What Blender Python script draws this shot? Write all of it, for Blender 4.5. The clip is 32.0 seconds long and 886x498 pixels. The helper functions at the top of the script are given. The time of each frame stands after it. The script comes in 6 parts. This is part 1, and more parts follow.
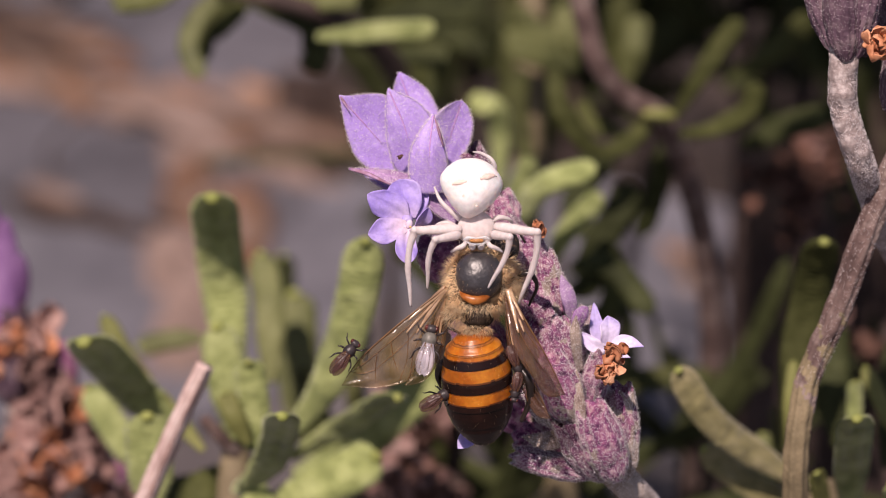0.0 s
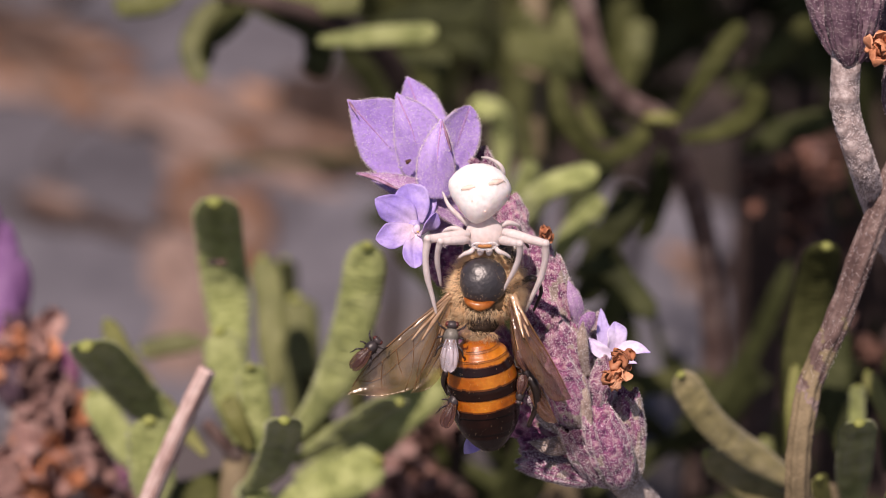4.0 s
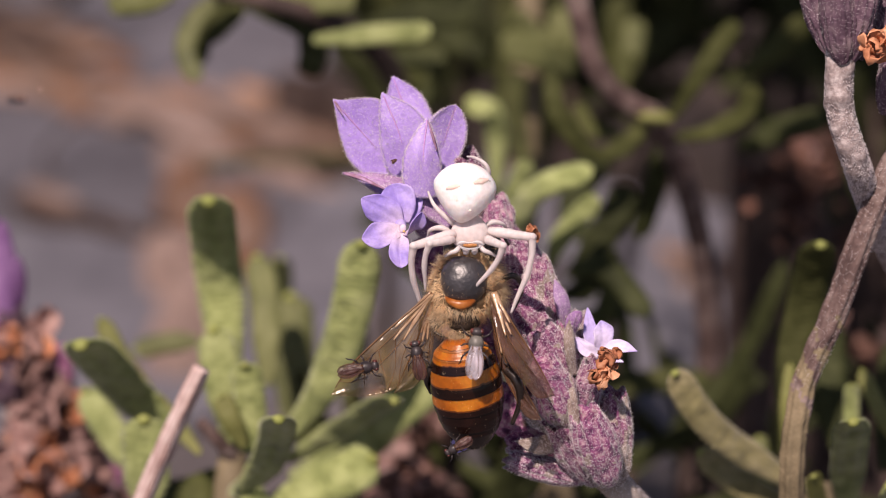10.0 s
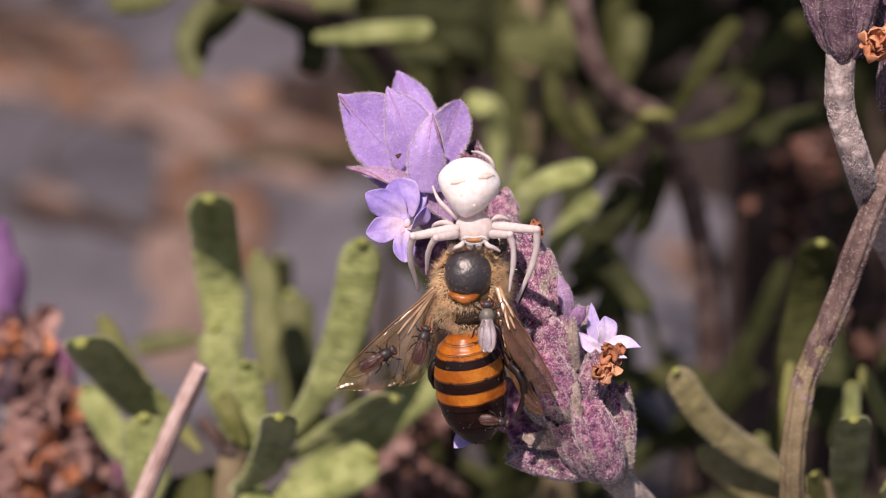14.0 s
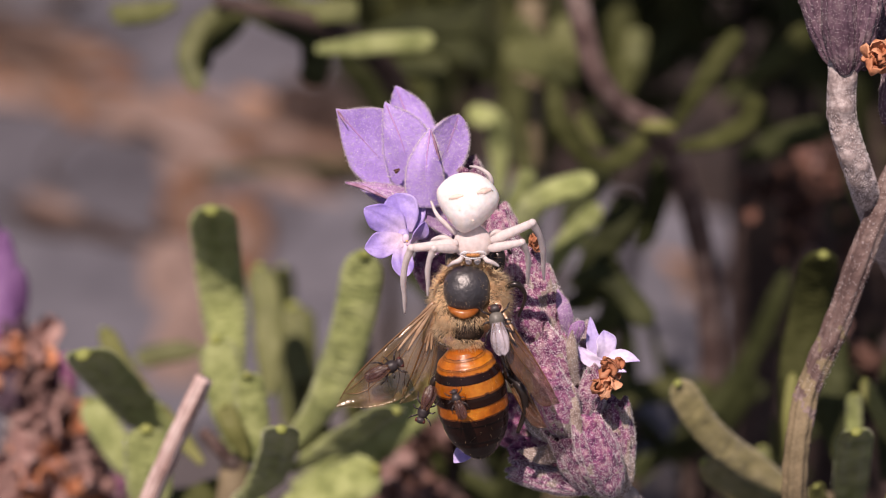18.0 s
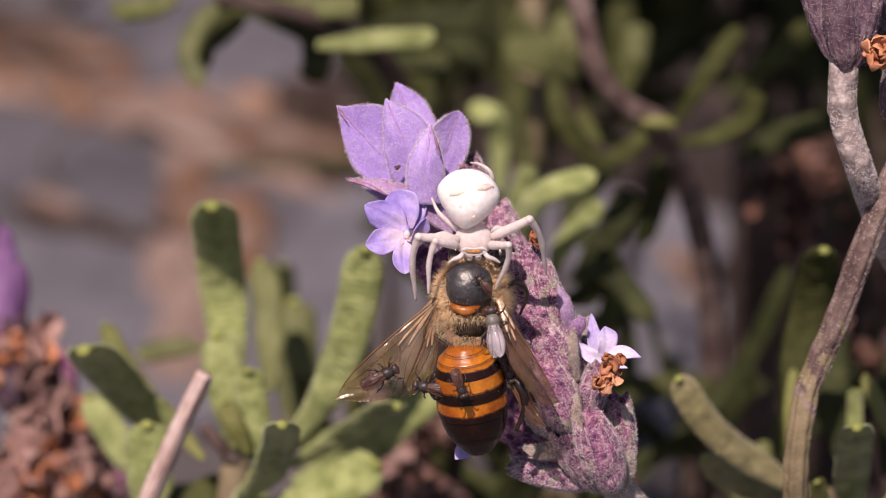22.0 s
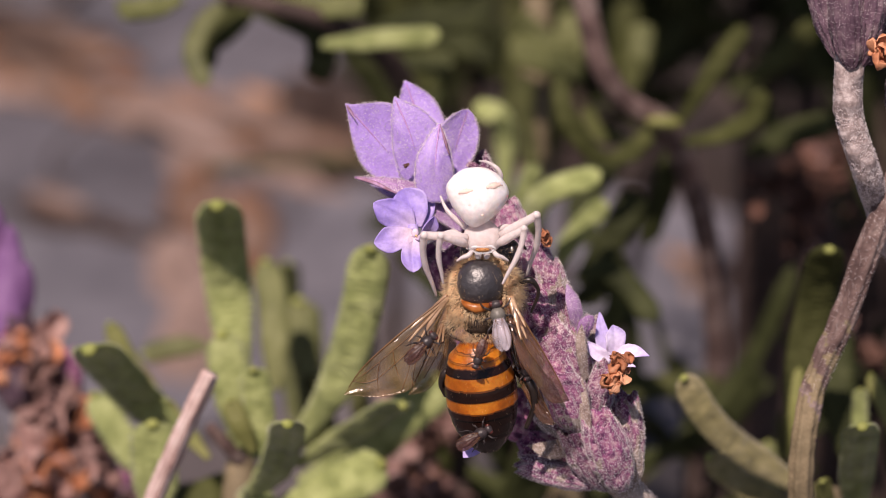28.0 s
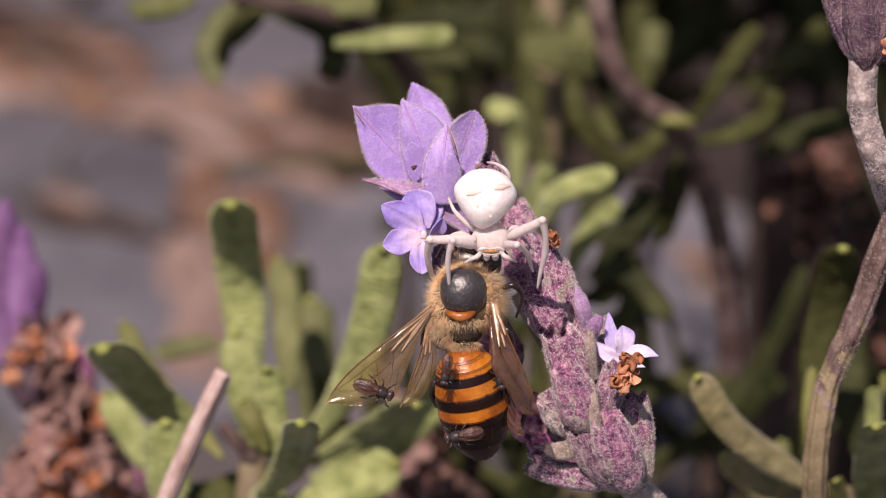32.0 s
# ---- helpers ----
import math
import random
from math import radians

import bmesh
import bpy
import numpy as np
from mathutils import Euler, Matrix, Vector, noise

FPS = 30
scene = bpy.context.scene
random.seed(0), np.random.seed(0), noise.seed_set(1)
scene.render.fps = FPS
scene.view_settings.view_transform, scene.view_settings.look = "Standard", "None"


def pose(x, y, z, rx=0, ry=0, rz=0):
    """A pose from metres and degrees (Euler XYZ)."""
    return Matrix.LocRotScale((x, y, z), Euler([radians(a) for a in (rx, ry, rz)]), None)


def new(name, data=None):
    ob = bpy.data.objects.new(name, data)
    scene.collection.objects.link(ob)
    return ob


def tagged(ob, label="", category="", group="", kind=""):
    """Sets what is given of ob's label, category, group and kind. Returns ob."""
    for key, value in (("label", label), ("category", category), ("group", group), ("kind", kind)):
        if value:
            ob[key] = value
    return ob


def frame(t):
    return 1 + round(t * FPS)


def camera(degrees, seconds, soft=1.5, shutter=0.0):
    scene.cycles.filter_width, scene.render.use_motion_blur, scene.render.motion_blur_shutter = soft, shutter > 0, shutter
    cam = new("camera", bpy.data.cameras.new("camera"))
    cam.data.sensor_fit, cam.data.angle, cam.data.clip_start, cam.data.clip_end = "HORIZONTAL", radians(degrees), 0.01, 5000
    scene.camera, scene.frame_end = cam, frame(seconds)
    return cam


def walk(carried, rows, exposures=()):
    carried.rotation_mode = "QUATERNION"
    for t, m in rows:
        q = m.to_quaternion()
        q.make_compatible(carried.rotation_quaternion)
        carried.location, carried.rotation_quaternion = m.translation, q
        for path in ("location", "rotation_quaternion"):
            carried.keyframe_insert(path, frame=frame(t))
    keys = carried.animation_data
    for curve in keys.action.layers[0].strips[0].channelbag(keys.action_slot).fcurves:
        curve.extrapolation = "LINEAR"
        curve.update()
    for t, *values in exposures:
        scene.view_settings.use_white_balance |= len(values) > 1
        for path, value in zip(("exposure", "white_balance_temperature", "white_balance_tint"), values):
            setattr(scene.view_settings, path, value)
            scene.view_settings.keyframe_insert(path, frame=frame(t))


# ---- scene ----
# The view's own axes: x to the right, y up, z towards the lens, in millimetres from the bee; the lens looks 30 degrees down.
MM = 0.001
HEIGHT, TILT, REACH = 0.18, 30.0, 0.1418
STAGE = Matrix.Translation((0, 0, HEIGHT)) @ pose(0, 0, 0, 90 - TILT)
cam = camera(20, 32.0, soft=0.9)
cam.data.dof.use_dof = True
cam.data.dof.focus_distance = REACH - 0.001
cam.data.dof.aperture_fstop = 37.0


def stage(x, y, z=0.0):
    return STAGE @ Matrix.Translation((x * MM, y * MM, z * MM))


# The lens drifts and turns a little in the hand: seconds, x, y, tilt, pan.
CAMERA_PATH = [(0, -0.153, -0.016, -0.0146, 0.1439), (0.5, -0.169, 0.0, 0.0, 0.1585), (1, -0.184, 0.046, 0.0433, 0.1731), (1.5, -0.153, 0.108, 0.1011, 0.1439), (2, -0.107, 0.222, 0.2088, 0.1007), (2.5, -0.054, 0.284, 0.2667, 0.0503), (3, -0.031, 0.146, 0.1373, 0.0292), (3.5, -0.138, 0.062, 0.0579, 0.1298), (5.5, -0.23, 0.146, 0.1369, 0.2164), (6, -0.123, 0.215, 0.2018, 0.1152), (6.5, -0.107, 0.222, 0.2088, 0.1007), (7, -0.176, 0.199, 0.1872, 0.1656), (7.5, -0.192, 0.1, 0.0936, 0.1801), (8, -0.169, 0.084, 0.079, 0.1585), (8.5, -0.046, 0.146, 0.1369, 0.0433), (9, -0.031, 0.123, 0.1157, 0.0287), (9.5, -0.031, 0.1, 0.0941, 0.0287), (10, -0.092, 0.039, 0.0362, 0.0865), (10.5, -0.092, -0.031, -0.0287, 0.0865), (11, -0.077, 0.038, 0.0357, 0.072), (11.5, -0.023, 0.031, 0.0287, 0.0216), (12, 0.015, 0.046, 0.0433, -0.0141), (12.5, -0.015, 0.016, 0.0146, 0.0141), (13, 0, 0.0, 0.0, 0.0), (13.5, -0.069, -0.016, -0.0146, 0.0649), (14, -0.1, 0.0, 0.0, 0.0936), (14.5, -0.077, 0.015, 0.0141, 0.072), (16.5, -0.123, 0.122, 0.1148, 0.1152), (17, -0.115, 0.138, 0.1298, 0.1077), (17.5, -0.123, 0.184, 0.1731, 0.1152), (18, -0.138, 0.214, 0.2013, 0.1293), (18.5, -0.123, 0.229, 0.2154, 0.1152), (19, -0.115, 0.207, 0.1947, 0.1077), (19.5, -0.214, 0.13, 0.1223, 0.2013), (20, -0.292, 0.153, 0.1439, 0.2737), (20.5, -0.292, 0.161, 0.1515, 0.2737), (21, -0.214, 0.183, 0.1721, 0.2013), (21.5, -0.184, 0.161, 0.151, 0.1731), (22, -0.153, 0.138, 0.1298, 0.1439), (22.5, -0.261, 0.123, 0.1152, 0.2446), (23, -0.292, 0.122, 0.1148, 0.2737), (23.5, -0.276, 0.122, 0.1148, 0.2592), (24, -0.292, 0.153, 0.1439, 0.2737), (24.5, -0.245, 0.161, 0.151, 0.2305), (25, -0.215, 0.161, 0.151, 0.2018), (25.5, -0.284, 0.138, 0.1293, 0.2667), (27.5, -0.307, 0.122, 0.1148, 0.2879), (28, -0.245, 0.123, 0.1152, 0.2305), (28.5, -0.46, 0.076, 0.0715, 0.4318), (29, -0.46, 0.122, 0.1148, 0.4322), (29.5, -0.429, 0.138, 0.1298, 0.4026), (30, -0.422, 0.138, 0.1298, 0.396), (30.5, -0.452, 0.13, 0.1223, 0.4247), (31, -0.399, 0.122, 0.1148, 0.3744), (31.5, -0.445, 0.107, 0.1007, 0.4177), (32, -0.483, 0.107, 0.1007, 0.4539)]
walk(cam, [(t, stage(x, y, REACH / MM) @ pose(0, 0, 0, tilt, pan)) for t, x, y, tilt, pan in CAMERA_PATH], [(0.0, 0.1, 7400, 29), (32.0, 0.1, 7400, 29)])

# ---- daylight ----
SUN_WAY = STAGE.to_3x3() @ Vector((-0.20, 0.55, 0.815)).normalized()
sun = new("sun", bpy.data.lights.new("sun", "SUN"))
sun.data.energy, sun.data.angle, sun.data.color = 4.8, radians(0.6), (1.0, 0.955, 0.89)
sun.matrix_world = Matrix.Translation((0, 0, 2)) @ SUN_WAY.to_track_quat("Z", "Y").to_matrix().to_4x4()
sky = bpy.data.worlds.new("sky")
scene.world = sky
sky.use_nodes = True
wt = sky.node_tree
air = wt.nodes.new("ShaderNodeTexSky")
air.sky_type, air.sun_disc = "NISHITA", False
air.sun_elevation = math.asin(SUN_WAY.z)
air.sun_rotation = math.atan2(SUN_WAY.x, SUN_WAY.y)
wt.links.new(air.outputs[0], wt.nodes["Background"].inputs[0])
wt.nodes["Background"].inputs[1].default_value = 0.07


# ---- materials ----
def material(name, *colours, grain=600.0, rough=0.6, bump=0.25, fine=4000.0, spec=0.4, vary=0.12, through_light=0.0,
             soft=0.0, coat=0.0, metal=0.0, stretch=(1, 1, 1), sheen=0.0, spread=(0.32, 0.68), inner=None, pale=None):
    """A surface of two or more colours mixed in patches, with a finer relief, slightly different from piece to piece; pale: a lighter tone round a point."""
    m = bpy.data.materials.new(name)
    m.use_nodes = True
    nt = m.node_tree
    n, li = nt.nodes, nt.links
    bsdf = n["Principled BSDF"]
    at = n.new("ShaderNodeTexCoord")
    mp = n.new("ShaderNodeMapping")
    mp.inputs["Scale"].default_value = stretch
    li.new(at.outputs["Object"], mp.inputs[0])
    patch = n.new("ShaderNodeTexNoise")
    patch.inputs["Scale"].default_value, patch.inputs["Detail"].default_value, patch.inputs["Roughness"].default_value = grain, 6, 0.62
    li.new(mp.outputs[0], patch.inputs["Vector"])
    ramp = n.new("ShaderNodeValToRGB")
    els = ramp.color_ramp.elements
    while len(els) < len(colours):
        els.new(0.5)
    for i, c in enumerate(colours):
        els[i].position = spread[0] + (spread[1] - spread[0]) * i / max(1, len(colours) - 1)
        els[i].color = (*c, 1)
    li.new(patch.outputs["Fac"], ramp.inputs[0])
    small = n.new("ShaderNodeTexNoise")
    small.inputs["Scale"].default_value, small.inputs["Detail"].default_value = fine, 3
    li.new(mp.outputs[0], small.inputs["Vector"])
    info = n.new("ShaderNodeObjectInfo")
    value = n.new("ShaderNodeMath")
    value.operation = "MULTIPLY_ADD"
    value.inputs[1].default_value, value.inputs[2].default_value = 2 * vary, 1 - vary
    li.new(info.outputs["Random"], value.inputs[0])
    speck = n.new("ShaderNodeMath")
    speck.operation = "MULTIPLY_ADD"
    speck.inputs[1].default_value, speck.inputs[2].default_value = 0.5, 0.75
    li.new(small.outputs["Fac"], speck.inputs[0])
    both = n.new("ShaderNodeMath")
    both.operation = "MULTIPLY"
    li.new(value.outputs[0], both.inputs[0])
    li.new(speck.outputs[0], both.inputs[1])
    hsv = n.new("ShaderNodeHueSaturation")
    li.new(ramp.outputs[0], hsv.inputs["Color"])
    if pale:
        tone, centre, near, reach = pale
        gap, fade, blend = n.new("ShaderNodeVectorMath"), n.new("ShaderNodeMapRange"), n.new("ShaderNodeMix")
        gap.operation, gap.inputs[1].default_value = "DISTANCE", [c * MM for c in centre]
        li.new(at.outputs["Object"], gap.inputs[0])
        fade.inputs["From Min"].default_value, fade.inputs["From Max"].default_value = near * MM, reach * MM
        fade.inputs["To Min"].default_value, fade.inputs["To Max"].default_value = 1.0, 0.0
        li.new(gap.outputs["Value"], fade.inputs["Value"])
        blend.data_type = "RGBA"
        li.new(fade.outputs[0], blend.inputs["Factor"])
        li.new(ramp.outputs[0], blend.inputs[6])
        blend.inputs[7].default_value = (*tone, 1)
        li.new(blend.outputs[2], hsv.inputs["Color"])
    li.new(both.outputs[0], hsv.inputs["Value"])
    li.new(hsv.outputs[0], bsdf.inputs["Base Color"])
    bsdf.inputs["Roughness"].default_value = rough
    bsdf.inputs["Specular IOR Level"].default_value = spec
    bsdf.inputs["Metallic"].default_value = metal
    bsdf.inputs["Coat Weight"].default_value = coat
    bsdf.inputs["Coat Roughness"].default_value = 0.15
    bsdf.inputs["Sheen Weight"].default_value = sheen
    if soft:
        bsdf.inputs["Subsurface Weight"].default_value = soft
        bsdf.inputs["Subsurface Radius"].default_value = inner or (1.0, 0.8, 0.7)
        bsdf.inputs["Subsurface Scale"].default_value = 0.0011
    if bump:
        rel = n.new("ShaderNodeBump")
        rel.inputs["Strength"].default_value, rel.inputs["Distance"].default_value = bump, 0.35 / fine
        li.new(small.outputs["Fac"], rel.inputs["Height"])
        li.new(rel.outputs[0], bsdf.inputs["Normal"])
    if through_light:
        leafy = n.new("ShaderNodeBsdfTranslucent")
        mix = n.new("ShaderNodeMixShader")
        mix.inputs[0].default_value = through_light
        li.new(hsv.outputs[0], leafy.inputs[0])
        li.new(bsdf.outputs[0], mix.inputs[1])
        li.new(leafy.outputs[0], mix.inputs[2])
        li.new(mix.outputs[0], n["Material Output"].inputs[0])
    return m


def film_material(name, tint, clear=0.6, gloss=0.25, rough=0.12):
    """A thin, clear, slightly glossy skin with a crumpled relief: an insect's wing."""
    m = bpy.data.materials.new(name)
    m.use_nodes = True
    n, li = m.node_tree.nodes, m.node_tree.links
    n.remove(n["Principled BSDF"])
    at = n.new("ShaderNodeTexCoord")
    patch = n.new("ShaderNodeTexNoise")
    patch.inputs["Scale"].default_value, patch.inputs["Detail"].default_value = 900, 4
    li.new(at.outputs["Object"], patch.inputs["Vector"])
    clearn, body, shine = n.new("ShaderNodeBsdfTransparent"), n.new("ShaderNodeBsdfDiffuse"), n.new("ShaderNodeBsdfGlossy")
    clearn.inputs[0].default_value = (*[0.80 + 0.20 * min(1, c * 2.2) for c in tint], 1)
    shade = n.new("ShaderNodeValToRGB")
    for el, k, pos in zip(shade.color_ramp.elements, (0.55, 1.35), (0.35, 0.68)):
        el.position, el.color = pos, (*[min(1, c * k) for c in tint], 1)
    li.new(patch.outputs["Fac"], shade.inputs[0])
    li.new(shade.outputs[0], body.inputs[0])
    shine.inputs["Roughness"].default_value = rough
    rel = n.new("ShaderNodeBump")
    rel.inputs["Strength"].default_value, rel.inputs["Distance"].default_value = 0.9, 0.0003
    li.new(patch.outputs["Fac"], rel.inputs["Height"])
    li.new(rel.outputs[0], shine.inputs["Normal"])
    one, two = n.new("ShaderNodeMixShader"), n.new("ShaderNodeMixShader")
    one.inputs[0].default_value = clear
    li.new(body.outputs[0], one.inputs[1])
    li.new(clearn.outputs[0], one.inputs[2])
    two.inputs[0].default_value = gloss
    li.new(one.outputs[0], two.inputs[1])
    li.new(shine.outputs[0], two.inputs[2])
    li.new(two.outputs[0], n["Material Output"].inputs[0])
    return m


LEAF = material("leaf_green", (0.14, 0.178, 0.055), (0.27, 0.318, 0.118), (0.38, 0.43, 0.188), grain=420, rough=0.7, bump=1.0, fine=1700, through_light=0.2, vary=0.16, sheen=0.3, spec=0.2)
LEAF_OLD = material("tan_olive_leaf", (0.13, 0.12, 0.05), (0.22, 0.2, 0.092), (0.32, 0.285, 0.155), grain=420, rough=0.7, bump=1.0, fine=1700, through_light=0.18, vary=0.14, sheen=0.3, spec=0.2)
# Near-black copy of the leaf green: the bush's shade is put into it.
LEAF_SHADED = material("shaded_leaf_green", (0.016, 0.02, 0.007), (0.032, 0.039, 0.014), (0.055, 0.064, 0.026), grain=300, rough=0.7, bump=0.5, fine=2000, through_light=0.15, vary=0.25, spec=0.15)
LEAF_PALE = material("young_leaf_green", (0.16, 0.175, 0.05), (0.24, 0.25, 0.085), grain=300, rough=0.6, bump=0.5, fine=2200, through_light=0.25, vary=0.15)
LEAF_TIP = material("leaf_tip_yellow", (0.24, 0.28, 0.07), (0.33, 0.36, 0.11), grain=900, rough=0.6, through_light=0.2)
BRACT = material("violet_bract", (0.335, 0.205, 0.62), (0.455, 0.31, 0.74), (0.575, 0.45, 0.83), grain=500, rough=0.5, bump=0.6, fine=5500, through_light=0.22, vary=0.09, sheen=0.35, spread=(0.25, 0.72))
BRACT_DARK = material("purple_bract_vein", (0.16, 0.07, 0.1), (0.29, 0.16, 0.24), (0.4, 0.27, 0.45), grain=2200, rough=0.7, bump=0.8)
COROLLA = material("lilac_corolla", (0.42, 0.33, 0.77), (0.58, 0.48, 0.85), (0.74, 0.66, 0.91), grain=420, rough=0.5, bump=0.4, fine=5000, through_light=0.28, vary=0.06)
BRACT_MAUVE = material("mauve_bract", (0.20, 0.09, 0.22), (0.34, 0.18, 0.40), (0.46, 0.29, 0.54), grain=500, rough=0.55, bump=0.5, fine=6000, through_light=0.2)
BRACT_DULL = material("dull_mauve_bract", (0.12, 0.05, 0.14), (0.21, 0.1, 0.25), (0.3, 0.17, 0.34), grain=300, rough=0.6, bump=0.6, fine=4000, through_light=0.15)
BRACT_VEIN = material("violet_midrib", (0.36, 0.17, 0.42), (0.46, 0.27, 0.55), grain=1500, rough=0.6, bump=0.4)
COROLLA_DEEP = material("deep_violet_corolla", (0.36, 0.27, 0.68), (0.5, 0.4, 0.79), (0.64, 0.55, 0.86), grain=420, rough=0.5, bump=0.4, fine=5000, through_light=0.3, vary=0.05)
COROLLA_FADE = material("lilac_petal_fading_to_a_pale_throat", (0.31, 0.23, 0.68), (0.46, 0.36, 0.78), (0.6, 0.5, 0.86), grain=420, rough=0.5, bump=0.4, fine=5000, through_light=0.28, vary=0.05, pale=((0.84, 0.7, 0.8), (-12.16, 14.9, 6.2), 0.25, 1.6))
COROLLA_LIGHT = material("whitish_lilac_corolla", (0.46, 0.37, 0.78), (0.64, 0.56, 0.87), grain=420, rough=0.5, bump=0.3, fine=5000, through_light=0.28, pale=((0.88, 0.82, 0.9), (-0.89, 7.81, 4.2), 0.5, 2.0))
COROLLA_PALE = material("pale_corolla_throat", (0.72, 0.58, 0.72), (0.80, 0.72, 0.84), grain=700, rough=0.5, through_light=0.25)
CALYX = material("woolly_purple_calyx", (0.06, 0.01, 0.05), (0.17, 0.038, 0.12), (0.28, 0.095, 0.185), (0.42, 0.28, 0.31), grain=2100, rough=0.75, bump=1.0, fine=6200, vary=0.32, sheen=0.3, spread=(0.37, 0.63))
CALYX_GREY = material("woolly_grey_calyx", (0.13, 0.085, 0.085), (0.27, 0.215, 0.185), (0.4, 0.345, 0.3), grain=1100, rough=0.8, bump=1.0, fine=6200, vary=0.15, sheen=0.3)
CALYX_DIM = material("dull_purple_calyx", (0.045, 0.022, 0.038), (0.095, 0.055, 0.078), (0.185, 0.135, 0.15), grain=900, rough=0.8, bump=1.0, fine=4200, vary=0.15)
# Glands coloured near-white, so their sparkle is part of the colour.
GLAND_GLINT = material("white_gland_glint", (0.78, 0.70, 0.80), (0.92, 0.88, 0.92), grain=900, rough=0.15, bump=0.0, spec=0.8)
# Leaf green at about half; it also carries the shade of rear leaves.
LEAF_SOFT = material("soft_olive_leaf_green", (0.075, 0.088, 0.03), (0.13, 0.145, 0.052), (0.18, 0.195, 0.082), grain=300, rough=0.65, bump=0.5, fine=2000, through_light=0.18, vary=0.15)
# Dimmer copy of the leaf green, with partial shade in its colour.
LEAF_HALF_SHADED = material("half_shaded_leaf_green", (0.034, 0.039, 0.013), (0.062, 0.07, 0.023), (0.095, 0.104, 0.038), grain=300, rough=0.7, bump=0.5, fine=2000, through_light=0.18, vary=0.2, spec=0.15)
WOOL = material("pale_wool", (0.86, 0.79, 0.8), (0.95, 0.91, 0.91), grain=900, rough=0.6, bump=0.0, through_light=0.45)
STEM = material("downy_grey_stem", (0.24, 0.19, 0.16), (0.40, 0.33, 0.29), (0.52, 0.46, 0.42), grain=700, rough=0.8, bump=1.0, fine=4200)
STEM_BROWN = material("woody_brown_stem", (0.05, 0.028, 0.026), (0.12, 0.078, 0.07), (0.27, 0.21, 0.19), grain=500, rough=0.8, bump=1.0, fine=3200)
STEM_GREEN = material("green_brown_stem", (0.13, 0.105, 0.06), (0.24, 0.19, 0.115), grain=400, rough=0.7, bump=0.6)
STICK = material("pinkish_cut_stem", (0.29, 0.175, 0.16), (0.52, 0.385, 0.355), (0.67, 0.56, 0.53), grain=420, rough=0.75, bump=0.8, fine=3000)
DRY = material("withered_orange_corolla", (0.27, 0.09, 0.045), (0.5, 0.2, 0.1), (0.66, 0.35, 0.21), grain=700, rough=0.6, bump=0.8, fine=3500, through_light=0.15, vary=0.2)
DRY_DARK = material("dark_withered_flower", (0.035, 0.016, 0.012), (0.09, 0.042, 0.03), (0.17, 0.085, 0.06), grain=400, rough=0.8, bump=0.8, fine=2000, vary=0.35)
CALYX_BROWN = material("faded_brown_calyx", (0.14, 0.07, 0.06), (0.28, 0.16, 0.14), (0.42, 0.29, 0.26), grain=520, rough=0.8, bump=0.9, fine=3200, vary=0.2)
DRY_DULL = material("withered_brown_corolla", (0.12, 0.06, 0.055), (0.26, 0.148, 0.128), (0.4, 0.275, 0.25), grain=500, rough=0.75, bump=0.8, fine=2500, through_light=0.1, vary=0.3)
SOIL = material("grey_dusty_ground", (0.05, 0.042, 0.043), (0.088, 0.078, 0.08), (0.128, 0.12, 0.13), grain=14, rough=0.9, bump=0.6, fine=300, vary=0)
STONE = material("blue_grey_stone", (0.073, 0.072, 0.086), (0.112, 0.11, 0.128), (0.156, 0.155, 0.178), grain=40, rough=0.85, bump=0.5, fine=500, vary=0.22)
STONE_DARK = material("dark_blue_grey_stone", (0.055, 0.052, 0.062), (0.086, 0.083, 0.096), (0.12, 0.117, 0.134), grain=40, rough=0.85, bump=0.5, fine=500, vary=0.2)
# Near-black brown that holds the shade under the bush.
UNDERBUSH_SHADE = material("underbush_shade_brown", (0.010, 0.007, 0.006), (0.024, 0.016, 0.014), (0.05, 0.036, 0.03), grain=60, rough=0.95, bump=0.8, fine=400, vary=0)
BARK = material("brown_bark", (0.088, 0.037, 0.017), (0.165, 0.077, 0.039), (0.235, 0.123, 0.068), grain=60, rough=0.85, bump=0.7, fine=600, vary=0.25)
BARK_BRIGHT = material("orange_bark", (0.2, 0.1, 0.05), (0.31, 0.165, 0.09), (0.4, 0.24, 0.15), grain=60, rough=0.85, bump=0.7, fine=600, vary=0.2)
BARK_GREY = material("weathered_grey_brown_bark", (0.14, 0.094, 0.077), (0.2, 0.14, 0.118), (0.26, 0.204, 0.182), grain=40, rough=0.9, bump=0.6, fine=500, vary=0.15)
STEM_WARTY = material("warty_grey_stem", (0.18, 0.14, 0.135), (0.31, 0.255, 0.245), (0.5, 0.44, 0.43), grain=2400, rough=0.8, bump=1.0, fine=4200)
CHITIN = material("black_chitin", (0.008, 0.006, 0.006), (0.03, 0.02, 0.016), grain=900, rough=0.28, bump=0.25, fine=5000, spec=0.6)
AMBER = material("orange_chitin", (0.17, 0.038, 0.002), (0.39, 0.105, 0.006), (0.57, 0.215, 0.022), grain=480, rough=0.32, bump=0.3, fine=5000, spec=0.4, vary=0.06, coat=0.32, soft=0.25, inner=(1.0, 0.35, 0.08))
AMBER_DARK = material("red_brown_chitin", (0.05, 0.012, 0.002), (0.13, 0.034, 0.004), grain=900, rough=0.3, bump=0.2, fine=6000, coat=0.5)
WAIST = material("dull_dark_brown_skin", (0.008, 0.005, 0.004), (0.035, 0.022, 0.014), grain=900, rough=0.7, bump=0.8, fine=3000, spec=0.2)
